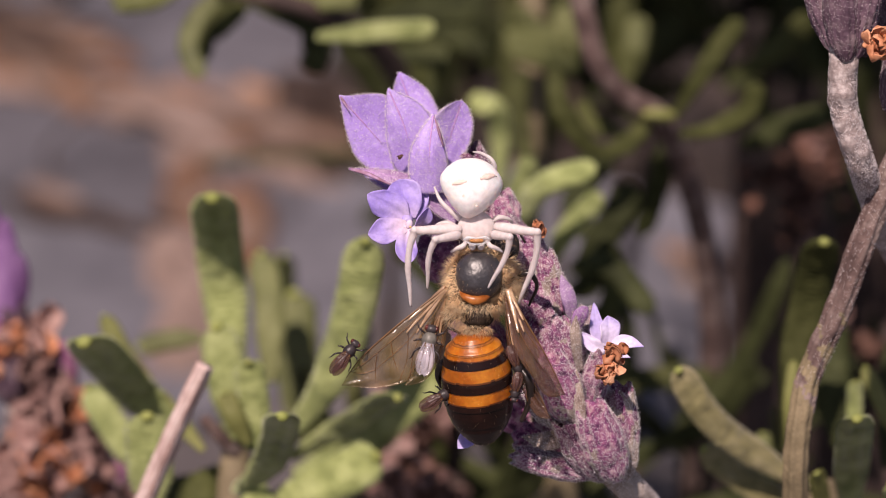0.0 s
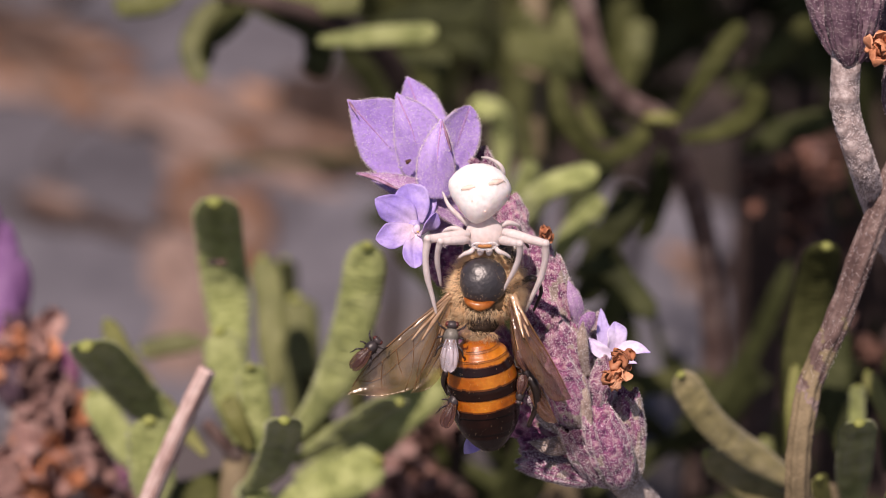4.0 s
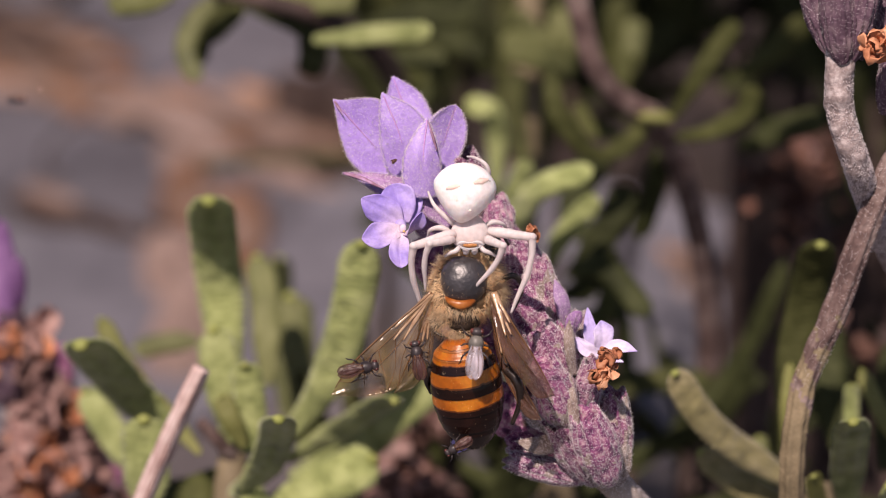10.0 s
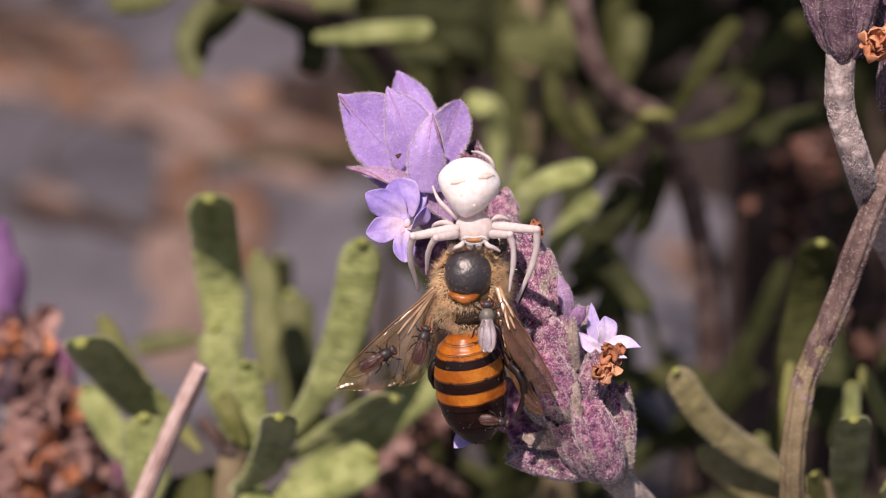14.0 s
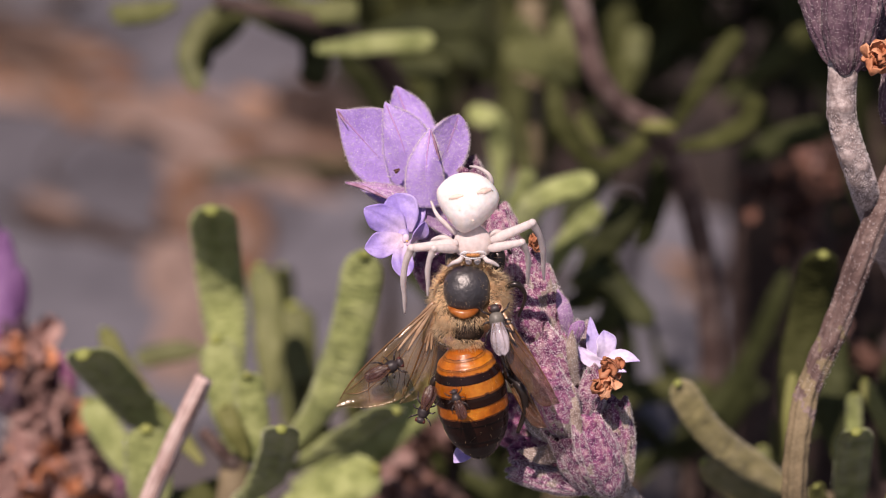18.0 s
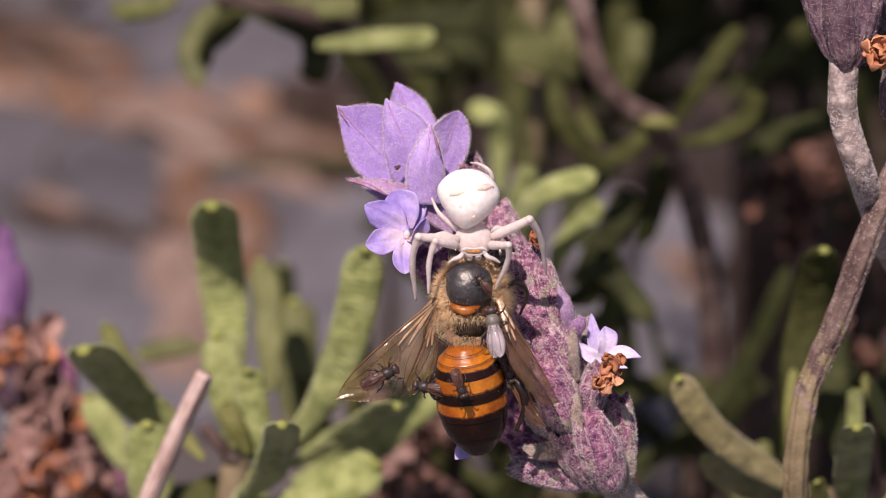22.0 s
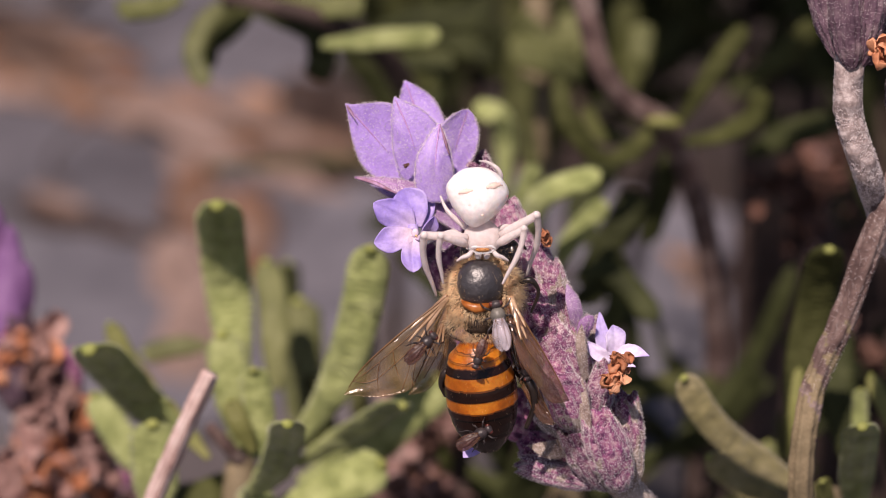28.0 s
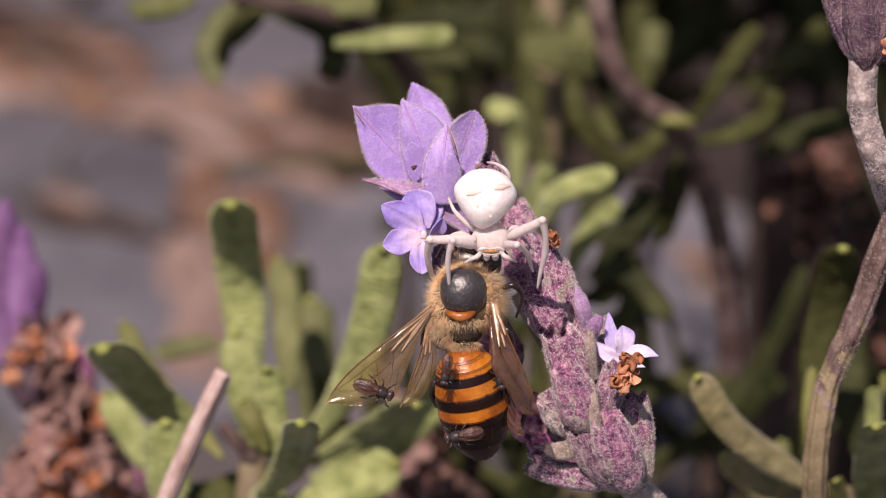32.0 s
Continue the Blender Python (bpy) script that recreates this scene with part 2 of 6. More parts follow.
BAND = material("dark_brown_chitin", (0.005, 0.002, 0.0015), (0.018, 0.006, 0.004), grain=800, rough=0.24, bump=0.15, fine=6000, spec=0.35)
RUST = material("rusty_chitin", (0.2, 0.058, 0.01), (0.37, 0.125, 0.022), grain=900, rough=0.35)
RUST_PALE = material("pale_yellow_anther", (0.6, 0.36, 0.1), (0.75, 0.5, 0.2), grain=2500, rough=0.6)
BRACT_LIGHT = material("pale_violet_bract", (0.34, 0.2, 0.4), (0.48, 0.33, 0.53), grain=900, rough=0.6, bump=0.8, fine=5000, through_light=0.2)
BRACT_GREEN = material("pale_green_bract", (0.2, 0.145, 0.13), (0.33, 0.265, 0.225), (0.44, 0.38, 0.34), grain=1400, rough=0.75, bump=1.0, fine=5000, through_light=0.2)
SHIELD = material("dark_grey_thorax_shield", (0.012, 0.011, 0.013), (0.035, 0.032, 0.036), grain=1200, rough=0.42, bump=0.5, fine=3400, spec=0.9)
SCUTELLUM = material("rusty_orange_shield_edge", (0.13, 0.032, 0.006), (0.3, 0.085, 0.014), (0.42, 0.15, 0.035), grain=1400, rough=0.34, bump=0.2)
WING_GLINT = material("pale_brown_wing_glint", (0.3, 0.17, 0.09), (0.55, 0.38, 0.24), grain=1400, rough=0.2, bump=0.5, fine=2500, spec=1.0, coat=0.6)
FUR = material("tan_hair", (0.93, 0.65, 0.37), (0.98, 0.85, 0.62), grain=1200, rough=0.6, bump=0.0, through_light=0.42)
FUR_BASE = material("dark_hairy_chitin", (0.06, 0.036, 0.018), (0.16, 0.1, 0.05), grain=1500, rough=0.7, bump=0.8)
WING = film_material("smoky_amber_wing", (0.36, 0.24, 0.1), clear=0.84, gloss=0.06, rough=0.22)
WING_FOLDED = film_material("folded_brown_wing", (0.15, 0.068, 0.035), clear=0.6, gloss=0.085, rough=0.2)
VEIN = material("brown_wing_vein", (0.09, 0.042, 0.016), (0.2, 0.1, 0.04), grain=900, rough=0.4, bump=0)
WAX = material("white_spider_skin", (0.82, 0.78, 0.77), (0.88, 0.85, 0.84), grain=900, rough=0.5, bump=0.25, fine=3500, soft=1.0, vary=0.02)
GLASSY = material("translucent_white_leg", (0.76, 0.67, 0.655), (0.84, 0.76, 0.745), grain=900, rough=0.55, bump=0.08, fine=3000, vary=0.03, through_light=0.3, spec=0.3, soft=0.3)
MARK = material("peach_mark", (0.82, 0.58, 0.49), (0.87, 0.71, 0.63), grain=3500, rough=0.5, bump=0.1)
EYEBAND = material("orange_eye_band", (0.42, 0.17, 0.05), (0.55, 0.27, 0.10), grain=2500, rough=0.4)
FLY = material("dark_fly", (0.012, 0.010, 0.011), (0.05, 0.04, 0.042), grain=1500, rough=0.4, bump=0.4, fine=6000)
FLY_GREY = material("grey_fly_back", (0.07, 0.065, 0.06), (0.15, 0.14, 0.12), grain=1500, rough=0.45, bump=0.3, fine=6000)
FLY_EYE = material("red_fly_eye", (0.05, 0.01, 0.008), (0.11, 0.024, 0.018), grain=2500, rough=0.35, bump=0.6, fine=9000)
FLY_WING = film_material("pearly_fly_wing", (0.72, 0.63, 0.68), clear=0.56, gloss=0.18, rough=0.2)
FLY_WING_DARK = film_material("smoky_fly_wing", (0.09, 0.04, 0.035), clear=0.5, gloss=0.025, rough=0.4)


# ---- building blocks ----
HOME = {}


def thing(name, at, label, category, group="", kind=""):
    """An empty at a place of the view's axes, under which the parts of one thing hang."""
    ob = new(name)
    ob.empty_display_size = 0.002
    ob.matrix_world = stage(*at)
    HOME[ob.name] = Vector(at)
    return tagged(ob, label, category, group, kind)


def part(name, shape, mat, parent, label="", kind=""):
    """One mesh under a thing or a part, from points in millimetres in the view's axes."""
    at = HOME[parent.name]
    verts, faces = shape[0], shape[1]
    me = bpy.data.meshes.new(name)
    me.from_pydata((np.asarray(verts) - np.array(at)) * MM, [], faces)
    mats = mat if isinstance(mat, (list, tuple)) else [mat]
    for m in mats:
        me.materials.append(m)
    me.polygons.foreach_set("use_smooth", [True] * len(me.polygons))
    if len(shape) > 2:
        me.polygons.foreach_set("material_index", shape[2])
    me.update()
    ob = new(name, me)
    ob.parent = parent
    HOME[ob.name] = at
    return tagged(ob, label, "", "", kind)


def merge(shapes):
    verts, faces, k = [], [], 0
    for s in shapes:
        verts.append(np.asarray(s[0], float))
        faces += [tuple(i + k for i in f) for f in s[1]]
        k += len(s[0])
    return np.concatenate(verts), faces


def unit(v):
    v = np.asarray(v, float)
    return v / (np.linalg.norm(v) + 1e-12)


def smooth_path(points, n):
    """n points on a smooth curve through the given ones."""
    p = np.asarray(points, float)
    if len(p) == 2:
        return p[0] + (p[1] - p[0]) * np.linspace(0, 1, n)[:, None]
    d = np.linalg.norm(np.diff(p, axis=0), axis=1) + 1e-9
    s = np.diff(p, axis=0) / d[:, None]
    m = np.vstack([s[:1], (s[:-1] * d[1:, None] + s[1:] * d[:-1, None]) / (d[1:] + d[:-1])[:, None], s[-1:]])
    out = []
    for u in np.linspace(0, len(p) - 1, n):
        i = min(int(u), len(p) - 2)
        f = u - i
        out.append((2 * f ** 3 - 3 * f * f + 1) * p[i] + (f ** 3 - 2 * f * f + f) * d[i] * m[i] + (3 * f * f - 2 * f ** 3) * p[i + 1] + (f ** 3 - f * f) * d[i] * m[i + 1])
    return np.array(out)


def frames_along(path, toward):
    """Directions along, across and up at each point of a path; up leans to the way given."""
    t = np.gradient(path, axis=0)
    t /= np.linalg.norm(t, axis=1)[:, None] + 1e-12
    across = np.cross(t, np.asarray(toward, float))
    across /= np.linalg.norm(across, axis=1)[:, None] + 1e-12
    return t, across, np.cross(across, t)


def grid_faces(rows, cols, closed=True):
    f = []
    for i in range(rows - 1):
        for j in range(cols if closed else cols - 1):
            k = (j + 1) % cols
            f.append((i * cols + j, i * cols + k, (i + 1) * cols + k, (i + 1) * cols + j))
    return f


def tube(points, radii, sides=10, steps=0, ridges=0, depth=0.1, wobble=0.0, toward=(0.13, 0.21, 1), flat=1.0):
    """A round stalk along a curve, tapered, with ridges or an uneven skin."""
    steps = steps or max(6, 5 * len(points))
    p = smooth_path(points, steps)
    r = np.interp(np.linspace(0, 1, steps), np.linspace(0, 1, len(radii)), radii)
    _, a, b = frames_along(p, toward)
    th = np.linspace(0, 2 * np.pi, sides, endpoint=False)
    rows = []
    for i in range(steps):
        rr = r[i] * (1 + depth * np.cos(ridges * th) if ridges else np.ones(sides))
        if wobble:
            rr = rr * np.array([1 + wobble * noise.noise(Vector(p[i] * 1.1 + 0.9 * (a[i] * math.cos(x) + b[i] * math.sin(x)))) for x in th])
        rows.append(p[i] + a[i] * (rr * np.cos(th))[:, None] + b[i] * (rr * flat * np.sin(th))[:, None])
    v = np.concatenate(rows + [p[:1], p[-1:]])
    f = grid_faces(steps, sides)
    k = steps * sides
    f += [((j + 1) % sides, j, k) for j in range(sides)]
    f += [(k - sides + j, k - sides + (j + 1) % sides, k + 1) for j in range(sides)]
    return v, f


def ball(at, size, turn=None, rings=12, sides=18, shape=None):
    """A rounded body; shape(direction) bends its radius, turn is a 3 x 3 rotation."""
    v = []
    for i in range(rings + 1):
        ph = math.pi * i / rings
        for j in range(sides):
            th = 2 * math.pi * j / sides
            d = np.array((math.sin(ph) * math.cos(th), math.cos(ph), math.sin(ph) * math.sin(th)))
            v.append(d * np.asarray(size, float) * (shape(d) if shape else 1.0))
    v = np.array(v)
    if turn is not None:
        v = v @ np.asarray(turn, float).T
    return v + np.asarray(at, float), grid_faces(rings + 1, sides)


def basis(along, toward=(0, 0, 1)):
    """A rotation whose y axis runs along a way and whose z axis leans to another."""
    y = unit(along)
    x = unit(np.cross(y, np.asarray(toward, float)))
    return np.column_stack([x, y, np.cross(x, y)])


def spin(degrees):
    c, s = math.cos(radians(degrees)), math.sin(radians(degrees))
    return np.array(((c, -s, 0), (s, c, 0), (0, 0, 1)))


def leaf_shape(pts, width, face=(0, 0.2, 1), teeth=17, curl=0.22, thick=0.5, steps=52, blunt=0.86, neck=0.42):
    """A narrow lavender leaf along a curved midrib, with scalloped, rolled margins and wrinkled blade."""
    p = smooth_path(pts, steps)
    base = p[0]
    _, a, b = frames_along(p, face)
    s = np.linspace(0, 1, steps)
    w = 0.5 * width * np.minimum(1, neck + 0.75 * (s / 0.45)) * np.where(s > blunt, np.sqrt(np.clip(1 - ((s - blunt) / (1 - blunt)) ** 2, 0.004, 1)), 1)
    u = np.linspace(-1, 1, 9)
    rows = []
    for i in range(steps):
        lobe = abs(math.sin(math.pi * teeth * s[i]))
        ww = w[i] * (0.90 + 0.12 * lobe)
        z = ww * (-curl * u ** 2 * 1.5 - 0.12 * np.exp(-(u / 0.3) ** 2) + 0.12 * np.abs(u) * (lobe - 0.5) + 0.05 * math.cos(2 * math.pi * teeth * s[i]) * (1 - np.abs(u)))
        z = z + ww * 0.13 * np.array([noise.noise(Vector((q * 1.6, s[i] * teeth * 0.35, base[0]))) for q in u])
        top = p[i] + a[i] * (ww * u)[:, None] + b[i] * z[:, None]
        low = p[i] + a[i] * (ww * 0.96 * u[::-1])[:, None] + b[i] * (z[::-1] - thick * width * 0.22 * (1 - 0.55 * u[::-1] ** 2))[:, None]
        rows.append(np.vstack([top, low]))
    v = np.concatenate(rows)
    f = grid_faces(steps, 18)
    f.append(tuple(range(17, -1, -1)))
    f.append(tuple(range((steps - 1) * 18, steps * 18)))
    return v, f


def petal_shape(base, tip, width, face=(0, 0, 1), cup=0.25, bend=0.0, point=0.8, steps=18, across=9, thick=0.12, wave=0.0, widest=0.55):
    """A thin petal or bract between base and tip: width, how far it cups, how sharply it points."""
    base, tip = np.asarray(base, float), np.asarray(tip, float)
    face = unit(face)
    ln = np.linalg.norm(tip - base)
    p = smooth_path([base, (base + tip) / 2 + face * bend * ln, tip], steps)
    _, a, b = frames_along(p, face)
    s = np.linspace(0, 1, steps)
    up = np.clip(s / widest, 0, 1)
    dn = np.clip((1 - s) / (1 - widest), 0, 1)
    w = 0.5 * width * np.where(s < widest, 0.32 + 0.68 * np.sin(up * np.pi / 2), np.sin(dn * np.pi / 2) ** point) + 0.02 * width
    u = np.linspace(-1, 1, across)
    rows = []
    for i in range(steps):
        z = w[i] * cup * (u ** 2 - 0.35) + wave * w[i] * np.sin(u * 5 + s[i] * 9) * np.abs(u)
        mid = p[i] + a[i] * (w[i] * u)[:, None] + b[i] * z[:, None]
        rows.append(np.vstack([mid + b[i] * thick * 0.5, (mid - b[i] * thick * 0.5)[::-1]]))
    v = np.concatenate(rows)
    f = grid_faces(steps, 2 * across)
    f.append(tuple(range(2 * across - 1, -1, -1)))
    f.append(tuple(range((steps - 1) * 2 * across, steps * 2 * across)))
    return v, f


def calyx_shape(base, tip, radius, ribs=13, teeth=5, sides=52, steps=34, depth=0.07, bow=0.0):
    """A ribbed tubular calyx, narrow at its foot, with a toothed mouth."""
    base, tip = np.asarray(base, float), np.asarray(tip, float)
    m = basis(tip - base)
    ln = np.linalg.norm(tip - base)
    th = np.linspace(0, 2 * np.pi, sides, endpoint=False)
    prof = [(0.0, 0.30), (0.06, 0.52), (0.2, 0.82), (0.42, 1.0), (0.66, 1.0), (0.85, 0.86), (0.97, 0.72)]
    rows = []
    for s in np.linspace(0, 0.97, steps):
        r = radius * np.interp(s, [q[0] for q in prof], [q[1] for q in prof]) * (1 + depth * np.cos(ribs * th))
        r = r * np.array([1 + 0.13 * noise.noise(Vector((1.6 * math.cos(q), 4 * s, 1.6 * math.sin(q) + base[0]))) + 0.06 * noise.noise(Vector((5 * math.cos(q), 14 * s, 5 * math.sin(q) + base[0]))) for q in th])
        y = s * ln + (0.07 * ln * np.abs(np.sin(teeth * th / 2)) ** 1.5 if s > 0.9 else 0)
        rows.append(np.column_stack([r * np.cos(th) + bow * math.sin(math.pi * s), np.broadcast_to(y, th.shape), r * np.sin(th)]))
    for s, k in ((0.9, 0.62), (0.7, 0.45)):
        rows.append(np.column_stack([radius * k * np.cos(th), np.full(sides, s * ln), radius * k * np.sin(th)]))
    rows.append(np.tile((0, 0.66 * ln, 0), (sides, 1)))
    v = np.concatenate(rows) @ m.T + base
    return v, grid_faces(len(rows), sides)


def hairs(shape, count, length, thick, seed, lean=(0, 0, 0), only=None, jitter=0.5):
    """Short tapered hairs, three-sided, standing on a body."""
    rng = np.random.default_rng(seed)
    v, f = np.asarray(shape[0], float), [q for q in shape[1] if len(q) == 4]
    q = v[np.array(f)]
    nrm = np.cross(q[:, 2] - q[:, 0], q[:, 3] - q[:, 1])
    area = np.linalg.norm(nrm, axis=1)
    nrm = nrm / (area[:, None] + 1e-12)
    mid = v.mean(axis=0)
    if np.sum(nrm * (q.mean(axis=1) - mid)) < 0:
        nrm = -nrm
    if only is not None:
        area = area * np.array([1.0 if only(c) else 0.0 for c in q.mean(axis=1)])
    pick = rng.choice(len(f), count, p=area / area.sum())
    a, b = rng.random((count, 1)), rng.random((count, 1))
    g = q[pick]
    p = (g[:, 0] * (1 - a) + g[:, 1] * a) * (1 - b) + (g[:, 3] * (1 - a) + g[:, 2] * a) * b
    d = nrm[pick] + np.asarray(lean, float) + rng.normal(0, jitter, (count, 3))
    d /= np.linalg.norm(d, axis=1)[:, None]
    ln = length * rng.uniform(0.5, 1.25, (count, 1))
    s1 = np.cross(d, rng.normal(0, 1, (count, 3)))
    s1 /= np.linalg.norm(s1, axis=1)[:, None]
    s2 = np.cross(d, s1)
    out = np.stack([p + s1 * thick, p - 0.5 * s1 * thick + 0.87 * s2 * thick, p - 0.5 * s1 * thick - 0.87 * s2 * thick, p + d * ln], axis=1).reshape(-1, 3)
    faces = []
    for i in range(count):
        k = 4 * i
        faces += [(k, k + 1, k + 3), (k + 1, k + 2, k + 3), (k + 2, k, k + 3)]
    return out, faces


def crumple(at, size, seed, lobes=4, along=(0, 1, 0)):
    """A withered flower: a few shrivelled, curled petals."""
    rng = np.random.default_rng(seed)
    out = []
    for i in range(lobes):
        d = unit(np.asarray(along, float) * 0.9 + rng.normal(0, 0.75, 3))
        tip = np.asarray(at, float) + d * size * rng.uniform(0.55, 1.0)
        v, f = petal_shape(at, tip, size * rng.uniform(0.45, 0.8), face=rng.normal(0, 1, 3) + np.array((0, 0, 0.8)), cup=rng.uniform(0.5, 1.3), bend=rng.uniform(-0.3, 0.3), point=0.35, steps=12, across=7, thick=0.08 * size, wave=0.5)
        v = v + 0.09 * size * np.array([noise.noise_vector(Vector(c * 3.2 / size + seed)) for c in v])
        out.append((v, f))
    return merge(out)


def to_ground(p):
    """The point of the ground below a point of the view's axes."""
    p = np.asarray(p, float)
    drop = HEIGHT / MM + p[1] * math.cos(radians(TILT)) + p[2] * math.sin(radians(TILT)) + 4
    return p - drop * np.array((0, math.cos(radians(TILT)), math.sin(radians(TILT))))


def rooted(p, lean=(0, 0, 0), first=None):
    """A stalk's line from a point down into the ground."""
    p = np.asarray(p, float)
    g = to_ground(p) + np.asarray(lean, float)
    g = to_ground(g)
    mid = p * 0.55 + g * 0.45 + np.asarray(lean, float) * 0.15
    return [p, mid, g]


def add_leaf(parent, base, tip, width, bend=(0, 0, 0), mat=None, face=(0, 0.2, 1), bead=True, teeth=0, steps=0, curl=0.22, via=()):
    """A leaf from base to tip, bowed by bend or led through other points."""
    base, tip = np.asarray(base, float), np.asarray(tip, float)
    pts = [base, *via, tip] if via else [base, (base + tip) / 2 + np.asarray(bend, float), tip]
    teeth = teeth or max(6, int(np.linalg.norm(tip - base) / 0.52))
    steps = steps or 4 * teeth + 1
    lf = part("leaf", leaf_shape(pts, width, face, teeth, curl, steps=steps), mat or LEAF, parent)
    if bead:
        d = unit(tip - np.asarray(pts[-2], float))
        part("leaf_tip", ball(tip - d * width * 0.05, (width * 0.15, width * 0.11, width * 0.13), basis(d), 8, 12), LEAF_TIP, lf, "yellow-green leaf tip")
    return lf


def led_leaf(parent, pts, width, mat=None, **more):
    """A leaf through three or more points, from its base to its tip."""
    return add_leaf(parent, pts[0], pts[-1], width, mat=mat, via=pts[1:-1], **more)


# ---- ground ----
TWIG = material("dark_twig", (0.02, 0.011, 0.008), (0.05, 0.028, 0.02), grain=120, rough=0.85, bump=0.6, fine=900)
RIND = material("pale_brown_rind", (0.09, 0.055, 0.04), (0.16, 0.105, 0.08), (0.22, 0.16, 0.13), grain=60, rough=0.85, bump=0.7, fine=600, vary=0.2)


def build_ground():
    n = 60
    ax = np.concatenate([-np.geomspace(60, 0.9, 14), np.linspace(-0.8, 0.8, n), np.geomspace(0.9, 60, 14)])
    ay = np.concatenate([-np.geomspace(60, 0.5, 12), np.linspace(-0.4, 1.4, n), np.geomspace(1.5, 60, 14)])
    v = [(x, y, 0.006 * noise.noise(Vector((x * 9, y * 9, 1.0))) + 0.0025 * noise.noise(Vector((x * 40, y * 40, 4.0))) if abs(x) < 0.8 and -0.4 < y < 1.4 else 0.0) for y in ay for x in ax]
    me = bpy.data.meshes.new("ground")
    me.from_pydata(v, [], grid_faces(len(ay), len(ax), closed=False))
    me.materials.append(SOIL)
    me.polygons.foreach_set("use_smooth", [True] * len(me.polygons))
    tagged(new("ground", me), "dusty grey earth strewn with plant litter", "ground", kind="structure")


def stone(at, size, turn, seed, mat):
    """A flat stone on the ground, at a ground point of the view's axes; size in millimetres."""
    ob = thing("stone", at, "flat blue-grey stone lying on the dusty ground", "stone", "stones on the ground")
    up = np.array((0, math.cos(radians(TILT)), math.sin(radians(TILT))))
    back = np.cross((1, 0, 0), up)
    m = np.column_stack([(1, 0, 0), up, back]) @ np.array(((math.cos(turn), 0, math.sin(turn)), (0, 1, 0), (-math.sin(turn), 0, math.cos(turn))))
    sh = ball(at, size, m, 12, 20, lambda d: 0.92 + 0.22 * noise.noise(Vector(d * 1.4 + seed)) + 0.08 * noise.noise(Vector(d * 4 + seed)))
    part("stone_body", sh, mat, ob)


def raised(p, h):
    """A ground point lifted by h millimetres along the line of sight."""
    eye = np.array((0, 0, REACH / MM))
    return eye + (np.asarray(p, float) - eye) * (1 - h / 251)


def bark_strip(a, b, width, seed, mat=None):
    """A curled strip of fallen bark or dry leaf on the ground between two ground points."""
    a, b = np.asarray(a, float), np.asarray(b, float)
    up = np.array((0, math.cos(radians(TILT)), math.sin(radians(TILT))))
    ob = thing("bark_strip", (a + b) / 2, "curled brown strip of dry bark on the ground", "bark", "bark litter")
    sh = petal_shape(raised(a, 7), raised(b, 7), width, up, cup=-0.5, bend=0.04, point=0.4, thick=3, wave=0.12, steps=26)
    v = sh[0] + 3 * np.array([noise.noise_vector(Vector(c * 0.06 + seed)) for c in sh[0]])
    part("bark_piece", (v, sh[1]), mat or BARK, ob)
    sh = petal_shape(raised(a * 0.85 + b * 0.15, 9), raised(a * 0.25 + b * 0.75, 9), width * 0.55, up, cup=-0.4, bend=0.05, point=0.4, thick=2, wave=0.2, steps=20)
    v = sh[0] + 3 * np.array([noise.noise_vector(Vector(c * 0.08 + seed + 7)) for c in sh[0]])
    part("rind", (v, sh[1]), BARK_GREY if mat is BARK_GREY else TWIG if mat is TWIG else RIND, ob, "loose rind")


def build_shade_sheet():
    """A low uneven sheet on the ground, its dark brown painted for the bush's shade."""
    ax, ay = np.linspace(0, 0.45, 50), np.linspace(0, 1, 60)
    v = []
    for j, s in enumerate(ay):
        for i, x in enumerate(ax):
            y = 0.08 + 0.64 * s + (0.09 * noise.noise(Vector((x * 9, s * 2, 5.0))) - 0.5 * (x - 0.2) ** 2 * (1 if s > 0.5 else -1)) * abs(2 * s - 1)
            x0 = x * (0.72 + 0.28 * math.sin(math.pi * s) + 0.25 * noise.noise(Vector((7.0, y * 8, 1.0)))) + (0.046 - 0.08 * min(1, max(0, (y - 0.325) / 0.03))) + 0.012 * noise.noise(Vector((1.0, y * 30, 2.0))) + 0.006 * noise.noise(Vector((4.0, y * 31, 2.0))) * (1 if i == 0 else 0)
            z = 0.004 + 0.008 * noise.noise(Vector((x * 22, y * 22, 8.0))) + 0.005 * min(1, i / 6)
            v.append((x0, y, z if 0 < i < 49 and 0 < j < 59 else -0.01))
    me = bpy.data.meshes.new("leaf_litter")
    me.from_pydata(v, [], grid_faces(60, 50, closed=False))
    me.materials.append(UNDERBUSH_SHADE)
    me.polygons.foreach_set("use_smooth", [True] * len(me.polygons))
    tagged(new("leaf_litter", me), "dark brown sheet painted as the shade under the lavender bush", "leaf litter", kind="stuff")


